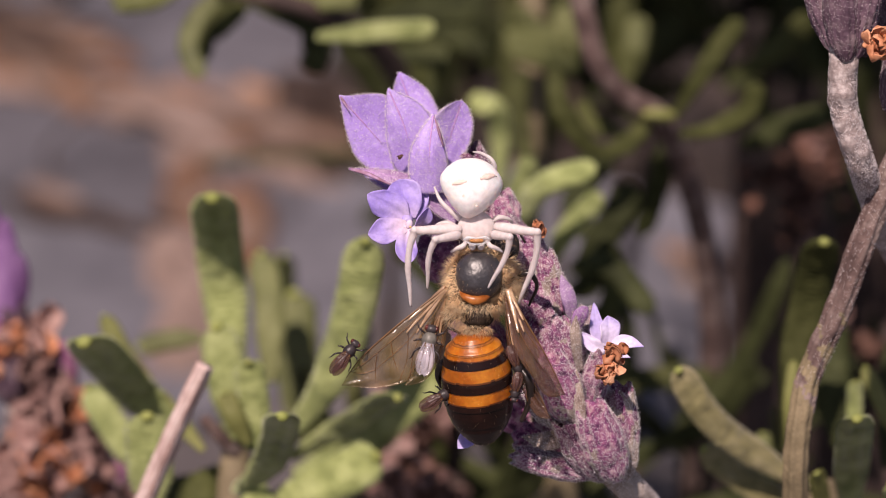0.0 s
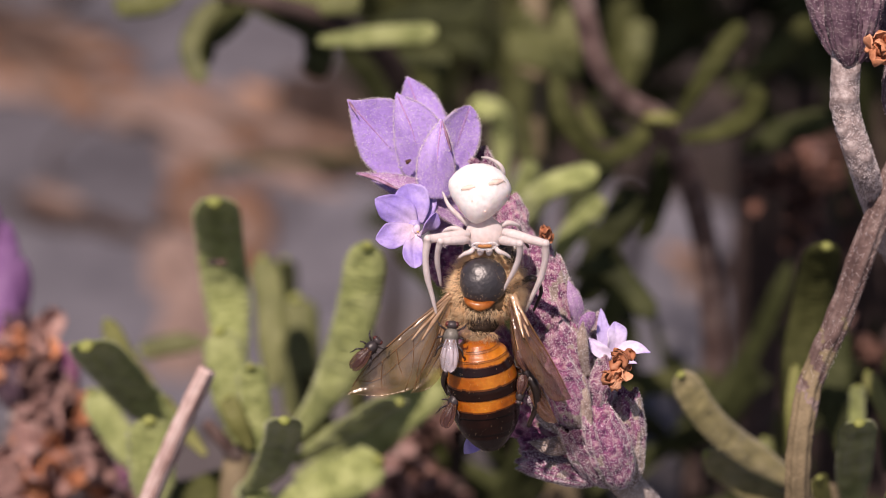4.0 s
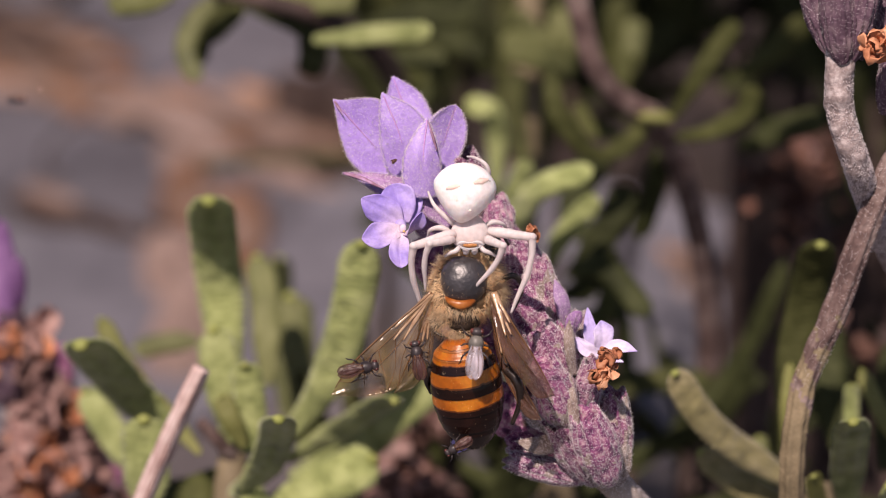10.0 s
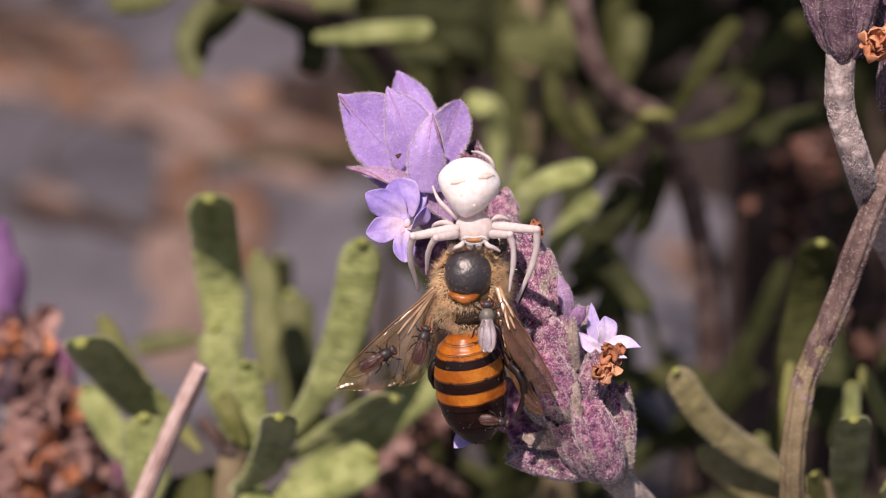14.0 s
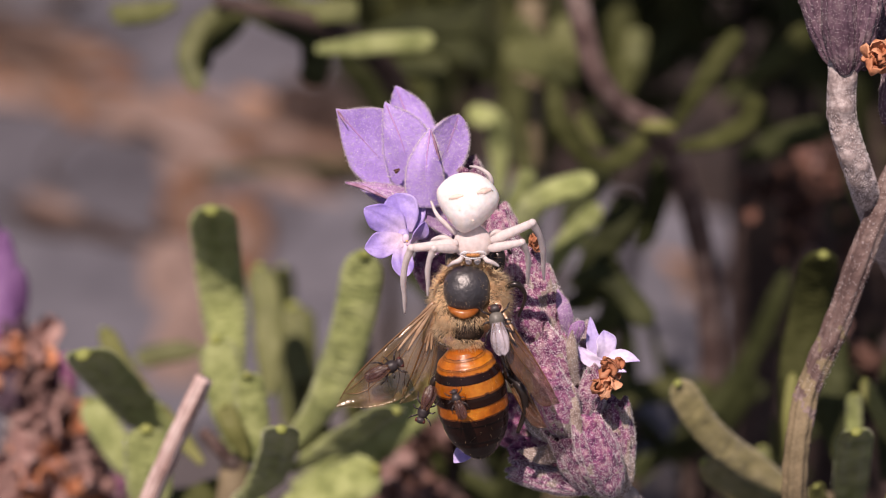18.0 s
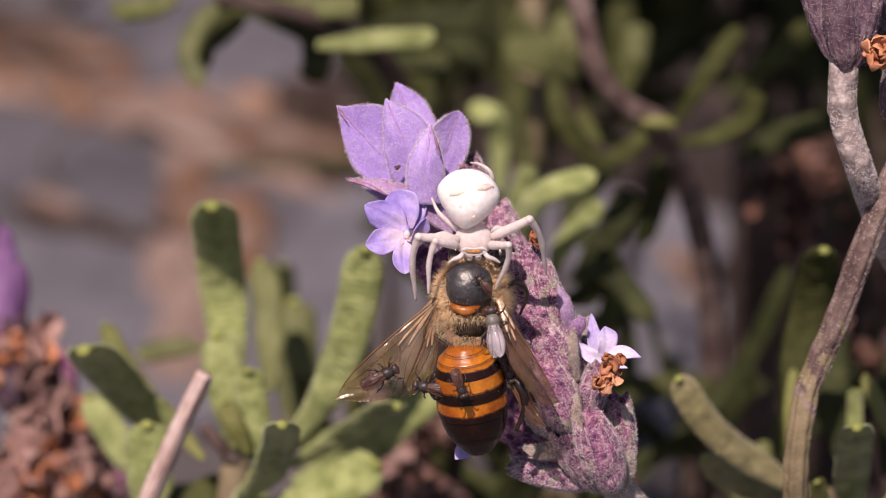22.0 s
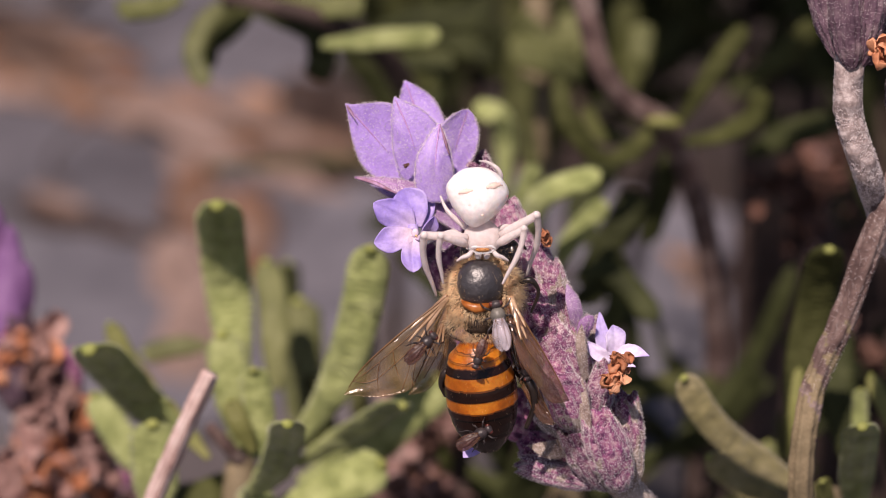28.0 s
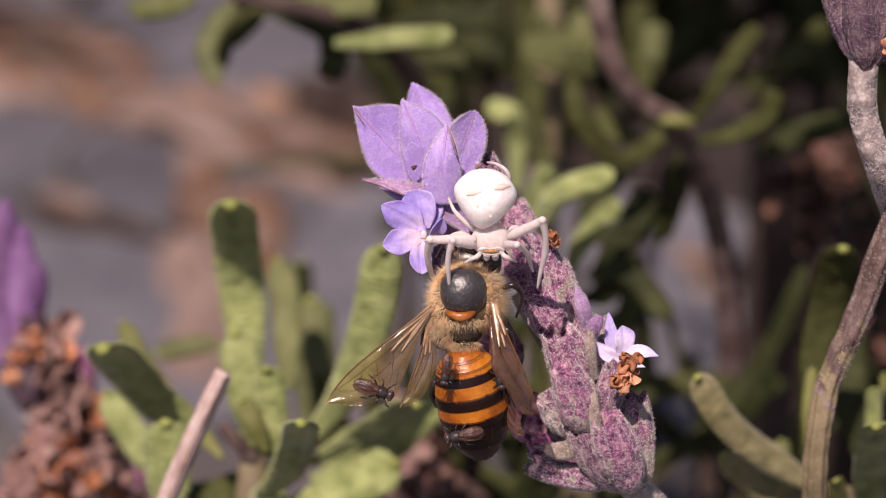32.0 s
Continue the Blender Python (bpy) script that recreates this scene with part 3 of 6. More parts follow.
build_ground()
build_shade_sheet()
for k, (p, size, turn) in enumerate((
        ((-89, 25.9, -404.9), (60, 5, 40), 0.3), ((-74.8, 13.09, -382.7), (70, 5, 40), 0.8), ((-76, -8.65, -345), (60, 5, 45), 0.2), ((-73.4, 50.5, -447.4), (70, 5, 36), 0.4),
        ((-43.5, 44.4, -436.9), (50, 5, 30), 0.1), ((-74.9, 45.1, -438.2), (60, 5, 30), 0.2), ((-28.8, 13.09, -382.7), (55, 5, 34), 0.6), ((-9.63, 4.7, -368.1), (45, 5, 40), 0.2), ((-50.7, -20.8, -323.9), (40, 5, 24), 0.5),
        # These stones are added in place of lit ground showing between the leaves.
        ((35.7, -8.65, -345), (46, 5, 60), 0.2), ((53.5, -12.83, -337.8), (10, 5, 20), 0.5), ((50.7, 2.39, -364.1), (9, 5, 18), 0.9), ((35.2, -20.8, -323.9), (34, 5, 34), 0.1))):
    stone(p, size, turn, k * 3.1, STONE_DARK if p[1] > 12 and p[0] < 0 else STONE)


def litter_band(a, b, count, spread, length, width, mats, seed):
    """Shreds of bark strewn along a line of the ground."""
    rng = np.random.default_rng(seed)
    a, b = np.asarray(a, float), np.asarray(b, float)
    run = unit(b - a)
    side = unit(np.cross(run, (0, math.cos(radians(TILT)), math.sin(radians(TILT)))))
    for k in range(count):
        mid = a + (b - a) * (k + rng.random()) / count + side * rng.normal(0, spread)
        way = unit(run + side * rng.normal(0, 0.22)) * length * rng.uniform(0.6, 1.3) * 0.5
        bark_strip(to_ground(mid - way), to_ground(mid + way), width * rng.uniform(0.6, 1.3), seed * 31 + k * 5.3, mats[int(rng.integers(len(mats)))])


litter_band((-110.1, 45.13, -438.2), (-56.67, 30.71, -413.2), 15, 5, 42, 9, (BARK, BARK, BARK_GREY), 1)
litter_band((-66.26, 34.9, -420.4), (-22.44, 23.29, -400.3), 13, 5, 36, 9, (BARK, BARK, BARK_GREY), 2)
litter_band((-44.57, 33.49, -418), (-30.2, 27.97, -408.4), 4, 2.5, 20, 8, (BARK_BRIGHT,), 3)
litter_band((-54.14, 23.29, -400.3), (-51.82, -14.88, -334.2), 12, 5, 34, 10, (BARK_GREY, BARK_GREY, BARK), 4)
litter_band((-110.2, 53.63, -452.9), (-91.56, 48.94, -444.8), 14, 8, 34, 9, (TWIG, BARK), 5)
litter_band((-32.39, 25.28, -403.8), (-23.46, 20.68, -395.8), 4, 3, 20, 8, (TWIG, BARK), 6)
litter_band((-86.46, 16.84, -389.2), (-61.9, 2.39, -364.1), 4, 6, 30, 4, (BARK_GREY, TWIG), 7)
# Near-black strips added only to darken the ground behind the flower.
litter_band((-25.44, 38.48, -426.7), (0.7078, 13.09, -382.7), 16, 8, 30, 11, (TWIG,), 9)
litter_band((44.88, 1.247, -362.2), (47, -6.509, -348.7), 2, 2, 14, 6, (BARK_BRIGHT,), 8)


def twig(a, b, r, seed):
    a, b = np.asarray(a, float), np.asarray(b, float)
    up = np.array((0, math.cos(radians(TILT)), math.sin(radians(TILT))))
    ob = thing("twig", (a + b) / 2, "dark dry twig lying on the ground", "twig", "twigs on the ground")
    rng = np.random.default_rng(seed)
    part("twig_wood", tube([a + up * r, a * 0.66 + b * 0.34 + up * r + rng.normal(0, 4, 3), a * 0.33 + b * 0.67 + up * r + rng.normal(0, 4, 3), b + up * r], [r, r * 1.1, r * 0.8, r * 0.6], 10, 30, wobble=0.25), TWIG, ob)
    m = a * 0.5 + b * 0.5 + up * r
    part("side_shoot", tube([m, m + (b - a) * 0.12 + rng.normal(0, 6, 3), m + (b - a) * 0.22 + rng.normal(0, 10, 3) + up * 4], [r * 0.6, r * 0.4, r * 0.25], 8, 14), TWIG, ob)


for k, (a, b, r) in enumerate((((-113.4, 55.2, -455.6), (-83.9, 50.2, -446.9), 2.5), ((-34.4, 21.7, -397.6), (-17.34, 19.38, -393.6), 4.5), ((-27.4, 24.6, -402.6), (-19.34, 13.09, -382.7), 4), ((-66.3, 7.05, -372.2), (-81.9, 13.09, -382.7), 1.5))):
    twig(a, b, r, 90 + k)


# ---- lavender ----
# Darker than the other stems: the bush's shade is put into this brown.
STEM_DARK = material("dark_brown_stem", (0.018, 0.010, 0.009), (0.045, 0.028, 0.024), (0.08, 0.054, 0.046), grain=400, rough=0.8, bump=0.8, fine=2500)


def calyx(parent, base, tip, radius, mat, seed, wool=160, hair=0.17):
    sh = calyx_shape(base, tip, radius)
    up, ln = unit(np.asarray(tip) - np.asarray(base)), np.linalg.norm(np.asarray(tip) - np.asarray(base))
    if mat is CALYX or mat is CALYX_GREY:
        pick = []
        for q in sh[1]:
            p = sh[0][q[0]]
            s = float(np.dot(p - np.asarray(base), up)) / ln
            pick.append(1 if 0.15 - 0.55 * s + 0.8 * noise.noise(Vector(p * 1.4 + seed)) + (0.42 if mat is CALYX_GREY else 0) > 0.2 else 0)
        c = part("calyx", (sh[0], sh[1], pick), [CALYX, CALYX_GREY], parent)
    else:
        c = part("calyx", sh, mat, parent)
    if wool:
        body = calyx_shape(base, tip, radius, steps=16, sides=39)
        part("wool", hairs(body, wool, hair, 0.0125, seed, lean=up * 0.6), WOOL, c, "fine pale hairs", "stuff")
        if mat is not CALYX_DIM:
            part("gland_speckle", hairs(body, wool // 3, 0.06, 0.028, seed + 900), GLAND_GLINT, c, "near-white specks for glands and their sparkle", "stuff")
    return c


def blade(spine, left, right, face=(0, 0, 1), cup=0.2, thick=0.1, wave=0.0, crease=0.0, steps=26, across=15):
    """A bract or petal along a curved midrib, with its own half widths on either side from base to tip."""
    p = smooth_path(spine, steps)
    _, a, b = frames_along(p, face)
    s = np.linspace(0, 1, steps)
    wl, wr = [smooth_path([(k / (len(q) - 1), w, 0) for k, w in enumerate(q)], steps)[:, 1] for q in (left, right)]
    end = np.sqrt(np.clip(1 - s ** 9, 0, 1))
    wl, wr = np.maximum(wl * end, 0.012), np.maximum(wr * end, 0.012)
    u = np.linspace(-1, 1, across)
    rows = []
    for i in range(steps):
        x = np.where(u < 0, u * wl[i], u * wr[i])
        ww = 0.5 * (wl[i] + wr[i])
        z = ww * cup * (u ** 2 - 0.3) - crease * ww * np.exp(-(u / 0.16) ** 2) + wave * ww * np.sin(u * 4.3 + s[i] * 8 + spine[0][0]) * np.abs(u)
        z = z + 0.05 * ww * np.array([noise.noise(Vector((q * 2.2, s[i] * 4.0, spine[0][1]))) for q in u])
        mid = p[i] + a[i] * x[:, None] + b[i] * z[:, None]
        rows.append(np.vstack([mid + b[i] * thick * 0.5, (mid - b[i] * thick * 0.5)[::-1]]))
    v = np.concatenate(rows)
    f = grid_faces(steps, 2 * across)
    f.append(tuple(range(2 * across - 1, -1, -1)))
    f.append(tuple(range((steps - 1) * 2 * across, steps * 2 * across)))
    return v, f


def two_lipped(parent):
    """The open flower at the spike's side: a violet hood over three lower lobes and a pale throat."""
    fl = part("flower", tube([(-2.559, 1.375, -0.4), (-2.58, 2.225, -1.6), (-2.025, 3.135, -3.4)], [0.30, 0.46, 0.42], 12, 12), COROLLA_DEEP, parent, "open violet flower with two lips and a pale throat")
    for spine, l, r, face, cup, m in (
            ([(-2.562, 1.569, -0.6), (-3.579, 2.397, -0.3), (-4.787, 3.032, -0.1)], [0.3, 0.75, 0.85, 0.35], [0.3, 0.9, 0.75, 0.3], (-0.25, 0.2, 1), -0.1, COROLLA_FADE),
            ([(-2.47, 1.636, -0.8), (-2.626, 2.754, -0.6), (-3.015, 3.881, -0.8)], [0.4, 0.95, 1.15, 0.7], [0.4, 0.85, 1.0, 0.6], (0.0, 0.25, 1), 0.2, COROLLA_FADE),
            ([(-2.309, 1.7, -0.8), (-1.927, 2.666, -1), (-1.739, 3.639, -1.4)], [0.3, 0.6, 0.7, 0.5], [0.3, 0.6, 0.55, 0.35], (0.4, 0.25, 1), 0.2, COROLLA_FADE),
            ([(-2.488, 1.244, 0), (-3.559, 0.9534, 0.5), (-4.725, 0.7611, 0.8)], [0.3, 0.6, 0.75, 0.45], [0.3, 0.8, 0.8, 0.3], (-0.2, 0.3, 1), 0.15, COROLLA_FADE),
            ([(-2.484, 1.115, 0.2), (-2.599, 0.09507, 0.9), (-2.498, -0.8854, 1.2)], [0.28, 0.52, 0.66, 0.45], [0.28, 0.55, 0.62, 0.35], (0.1, 0.35, 1), 0.15, COROLLA_FADE),
            ([(-2.293, 1.051, 0.2), (-1.711, 1.426, 0.9), (-1.328, 2.245, 1.2)], [0.2, 0.42, 0.5, 0.3], [0.2, 0.5, 0.5, 0.25], (0.9, 0.2, 1), 0.35, COROLLA_FADE)):
        part("petal", blade(spine, l, r, face, cup, 0.06, 0.14, 0.12), m, fl)
    part("throat", ball((-2.42, 1.337, 0.25), (0.2, 0.26, 0.1), spin(-20), 8, 12), COROLLA_PALE, fl, "pale throat")
    for px in ((-2.352, 1.176, 0.5), (-2.225, 1.081, 0.45)):
        part("anther", ball(px, (0.07, 0.06, 0.07), None, 6, 8), RUST_PALE, fl, "yellowish anther")


def fringe(shape, count, seed):
    return hairs(shape, count, 0.15, 0.009, seed, jitter=0.5)


def main_spike():
    sp = thing("lavender_flower_spike", (9.67, -13.59, -6), "violet-topped lavender flower spike with woolly purple calyces", "flower")
    foot = (11.73, -15.74, -9)
    part("stem", tube([(3.21, -1.97, -7), (6.73, -8, -7), (8.676, -12.43, -6), (10.01, -13.76, -6), foot, *rooted(foot, (25, 0, 0))[1:]], [0.7, 0.9, 0.9, 0.85, 0.85, 1.3, 1.8], 14, 56, ridges=4, depth=0.1), STEM, sp, "grey-green downy stem")
    part("wool", hairs(tube([(8.676, -12.43, -6), (10.01, -13.76, -6), foot], [0.9, 0.85, 0.85], 12, 12), 1500, 0.22, 0.014, 77), WOOL, sp, "fine pale hairs", "stuff")
    # calyces in sight, from the foot of the spike to its top
    for k, (b, t, r, grey) in enumerate((
            ((9.412, -13.43, -3.5), (7.873, -9.185, -0.5), 1.2, 0), ((9.905, -13.7, -5), (9.673, -8.137, -3.5), 1.02, 1), ((8.818, -13.46, -4.5), (6.501, -9.735, -2), 1.15, 0),
            ((8.094, -13.33, -4.5), (3.562, -11.99, -3.5), 0.72, 0), ((7.673, -9.805, -4), (8.474, -6.307, -2), 0.82, 0), ((7.034, -10.13, -3), (5.473, -6.369, -0.5), 1.12, 0),
            ((6.263, -10.2, -4), (4.576, -8.081, -2.5), 0.95, 1), ((7.502, -9.016, -4.5), (6.523, -3.862, -2.5), 0.78, 1), ((7.083, -8.165, -4), (5.028, -4.158, -1.5), 1.25, 0),
            ((6.614, -6.548, -4.5), (5.193, -0.5517, -2.5), 1.0, 1), ((7.858, -8.221, -5), (7.673, -3.64, -4), 0.72, 1), ((5.837, -5.214, -4), (3.927, -1.915, -2.5), 1.2, 0),
            ((5.151, -3.434, -5), (4.296, 0.7542, -4), 1.1, 0), ((3.69, -1.961, -6), (2.575, 1.618, -5), 1.25, 0), ((3.213, 0.03347, -7), (2.792, 3.191, -6), 1.05, 0), ((2.209, 1.205, -7), (0.9245, 5.712, -5), 1.15, 0),
            ((1.55, 1.38, -8), (-0.47, 3.69, -6), 1.2, 0), ((0.54, -1.99, -8), (-1.3, 0.37, -6), 1.3, 0), ((2.88, -6.66, -7), (0.53, -3.96, -6), 1.4, 0), ((4.89, -10.67, -7), (2.53, -8.28, -6), 1.4, 0),
            ((6.681, -11.93, -6), (3.83, -10.86, -5), 1.0, 0), ((9.83, -13.71, -11), (8.45, -9.59, -11), 1.3, 1), ((8.45, -8.9, -11), (7.08, -5.12, -11), 1.3, 0), ((6.73, -5.46, -11), (5.36, -1.34, -11), 1.3, 0), ((4.67, -2.71, -11), (3.3, 1.41, -11), 1.3, 0))):
        calyx(sp, b, t, r, CALYX_GREY if grey else CALYX, 100 + k, wool=4200 if k < 16 else 500)
    # leafy bracts between them
    for spine, l, r, m, word in (
            ([(6.96, -4.358, -2.8), (6.662, -2.943, -2), (6.21, -1.585, -2)], [0.25, 0.42, 0.4, 0.08], [0.25, 0.45, 0.45, 0.08], BRACT_LIGHT, "pale violet bract"),
            ([(7.165, -5.178, -3), (7.374, -4.107, -2), (7.687, -3.391, -1.8)], [0.2, 0.5, 0.55, 0.3], [0.2, 0.3, 0.35, 0.2], BRACT_MAUVE, "mauve bract with withered rim"),
            ([(7.343, -10.6, -1.4), (7.189, -8.794, -0.9), (7.011, -6.883, -1.2)], [0.2, 0.3, 0.26, 0.04], [0.2, 0.34, 0.3, 0.04], BRACT_GREEN, "pale green bract"),
            ([(6.555, -10.89, -3.2), (5.384, -11.06, -2.4), (3.919, -10.85, -2.2)], [0.3, 0.6, 0.5, 0.05], [0.3, 0.5, 0.4, 0.05], BRACT_GREEN, "pale green bract"),
            ([(7.319, -7.093, -2.2), (7.011, -5.114, -1.2), (7.031, -3.902, -1.6)], [0.2, 0.3, 0.3, 0.06], [0.2, 0.32, 0.3, 0.06], BRACT_GREEN, "pale green bract")):
        sh = blade(spine, l, r, (0.3, 0.2, 1), -0.3, 0.1, 0.06, 0.1)
        br = part("bract", sh, m, sp, word)
        part("down", fringe(sh, 700, 290 + len(l) + int(spine[0][0])), WOOL, br, "fine pale down", "stuff")
    # violet bracts at the top
    for k, (spine, l, r, face, cup, m) in enumerate((
            ([(-1.607, 4.624, -4), (-2.041, 7.441, -4.6), (-3.071, 10.27, -5)], [0.6, 1.2, 1.35, 1.1, 0.3], [0.7, 1.2, 1.35, 1.15, 0.35], (0.1, 0.1, 1), 0.2, BRACT),
            ([(-2.019, 3.778, -3), (-4.184, 6.194, -2.4), (-6.436, 8.765, -2)], [0.6, 1.35, 1.6, 1.05, 0.1], [0.6, 1.5, 2.2, 2.1, 0.12], (-0.2, 0.1, 1), 0.16, BRACT),
            ([(-2.005, 3.752, -2), (-2.544, 6.474, -1.4), (-3.612, 9.127, -1.6)], [0.5, 1.2, 1.2, 0.8, 0.2], [0.5, 1.3, 1.7, 1.3, 0.2], (-0.08, 0.15, 1), -0.14, BRACT),
            ([(-0.6576, 4.307, -4.4), (-0.06567, 6.436, -4.2), (0.623, 8.526, -4)], [0.6, 1.2, 1.4, 1.2, 0.6], [0.5, 0.95, 1.15, 1.05, 0.55], (0.25, 0.1, 1), 0.2, BRACT),
            ([(-1.285, 3.083, -1), (-1.279, 5.309, -0.4), (-1.025, 7.622, -0.6)], [0.7, 1.1, 1.05, 0.7, 0.1], [0.7, 1.1, 0.98, 0.65, 0.1], (0.1, 0.15, 1), -0.3, BRACT),
            ([(0.2591, 1.49, -2.2), (-1.579, 3.255, -1.5), (-3.612, 4.096, -1.6), (-5.886, 4.528, -2)], [0.3, 0.75, 0.6, 0.4, 0.1], [0.4, 0.75, 0.5, 0.3, 0.1], (-0.05, 0.5, 0.9), 0.2, BRACT_MAUVE),
            ([(-1.169, 2.468, -2.6), (-3.053, 3.767, -2.6), (-5.08, 4.201, -3)], [0.6, 0.9, 0.7, 0.1], [0.5, 0.6, 0.4, 0.1], (-0.1, 0.3, 0.9), 0.25, BRACT),
            ([(-0.2931, 0.6839, -3), (-1.364, 1.981, -2.6), (-2.345, 3.126, -3)], [0.6, 0.8, 0.7, 0.3], [0.6, 0.8, 0.7, 0.3], (-0.2, 0.1, 1), -0.2, BRACT_MAUVE))):
        sh = blade(spine, l, r, face, cup, 0.14, 0.05, 0.05, 30, 17)
        br = part("bract", sh, m, sp, "downy mauve bract" if m is BRACT_MAUVE else "downy violet bract")
        part("down", fringe(sh, 2600, 300 + k), WOOL, br, "fine pale down", "stuff")
        rim = merge([tube(sh[0][q::34][::3], [0.04, 0.04], 6, 16) for q in (0, 16)])
        part("fringe", hairs(rim, 1300, 0.15, 0.008, 380 + k, jitter=0.7), WOOL, br, "pale hairy fringe", "stuff")
        part("gland_speckle", hairs(sh, 620, 0.05, 0.028, 340 + k), GLAND_GLINT, br, "near-white specks for glands and their sparkle", "stuff")
        mid = sh[0][8::34] + unit(face) * 0.015
        n = len(mid)
        part("vein", tube(mid[int(n * 0.45):][::3], [0.015, 0.035, 0.05, 0.04], 6, 20, flat=0.3, wobble=0.5), BRACT_VEIN, br, "purple midrib")
    # withered rims and specks on the bracts
    part("speck", crumple((-2.884, 5.128, -0.7), 0.3, 31, 5, (0, 0.3, 0.6)), DRY_DARK, sp, "dark speck of debris")
    part("withered_rim", tube([(-0.9907, 7.478, -0.3), (-0.7649, 6.661, 0.1), (-0.4465, 5.709, 0)], [0.02, 0.09, 0.03], 7, 18, wobble=0.8, flat=0.4), BRACT_DARK, sp, "brown withered edge")
    part("withered_rim", tube([(-5.745, 4.518, -1.7), (-4.625, 4.143, -1), (-3.496, 3.592, -0.8)], [0.09, 0.13, 0.04], 7, 22, wobble=0.8, flat=0.5), BRACT_DARK, sp, "red-brown withered edge")
    part("bract_tip", tube([(-6.332, 8.659, -1.85), (-6.136, 8.333, -1.8), (-5.811, 7.781, -1.75)], [0.05, 0.1, 0.02], 7, 14, wobble=0.6, flat=0.35), BRACT_DARK, sp, "reddish tip")
    # open and withered flowers
    two_lipped(sp)
    fl = part("flower", tube([(8.799, -5.899, -3.1), (8.303, -7.051, -4.7)], [0.4, 0.45], 10, 8), COROLLA_PALE, sp, "open whitish lilac flower")
    for spine, l, r, face in (([(8.74, -5.837, -3.2), (8.343, -4.53, -3.1), (8.153, -3.229, -3.2)], [0.3, 0.55, 0.34, 0.1], [0.3, 0.5, 0.3, 0.12], (0.1, 0.2, 1)), ([(8.852, -5.76, -2.9), (9.016, -4.832, -2.4), (8.886, -3.957, -2.4)], [0.25, 0.55, 0.6, 0.2], [0.25, 0.55, 0.65, 0.2], (0.3, 0.3, 1)),
                              ([(8.976, -5.756, -2.8), (9.91, -5.473, -2.2), (10.93, -5.724, -2)], [0.25, 0.42, 0.4, 0.05], [0.25, 0.5, 0.35, 0.05], (0.4, 0.5, 1)), ([(8.781, -5.951, -2.8), (7.984, -5.55, -2.5), (7.437, -4.904, -2.6)], [0.2, 0.42, 0.36, 0.1], [0.2, 0.4, 0.36, 0.1], (-0.2, 0.2, 1)), ([(9.047, -5.89, -2.9), (9.678, -6.203, -2.6), (10.18, -6.357, -2.4)], [0.2, 0.22, 0.16, 0.04], [0.2, 0.22, 0.16, 0.04], (0.4, 0.5, 1))):
        part("petal", blade(spine, l, r, face, 0.2, 0.06, 0.12, 0.1), COROLLA_LIGHT, fl)
    part("petal", blade([(1.225, -10.54, -1.5), (0.7066, -10.95, -1), (0.2566, -11.42, -0.8)], [0.35, 0.5, 0.4, 0.1], [0.35, 0.5, 0.4, 0.1], (0, 0, 1), 0.2, 0.06, 0.1), COROLLA, sp, "lilac petal")
    part("withered_flower", crumple((9.032, -6.117, -0.6), 1.15, 11, 8, (0.1, 0.6, 0.4)), DRY, sp, "withered orange flower")
    part("withered_flower", crumple((9.083, -6.62, -0.4), 1.0, 15, 6, (-0.3, -0.2, 0.5)), DRY, sp, "withered orange flower")
    part("withered_flower", crumple((8.641, -6.881, -0.5), 1.1, 12, 7, (-0.2, -0.8, 0.2)), DRY, sp, "withered orange flower")
    part("withered_flower", crumple((4.683, 1.073, -2.8), 0.85, 13, 6, (0.3, 0.6, 0.4)), DRY, sp, "withered orange flower")
    return sp


SPIKE = main_spike()


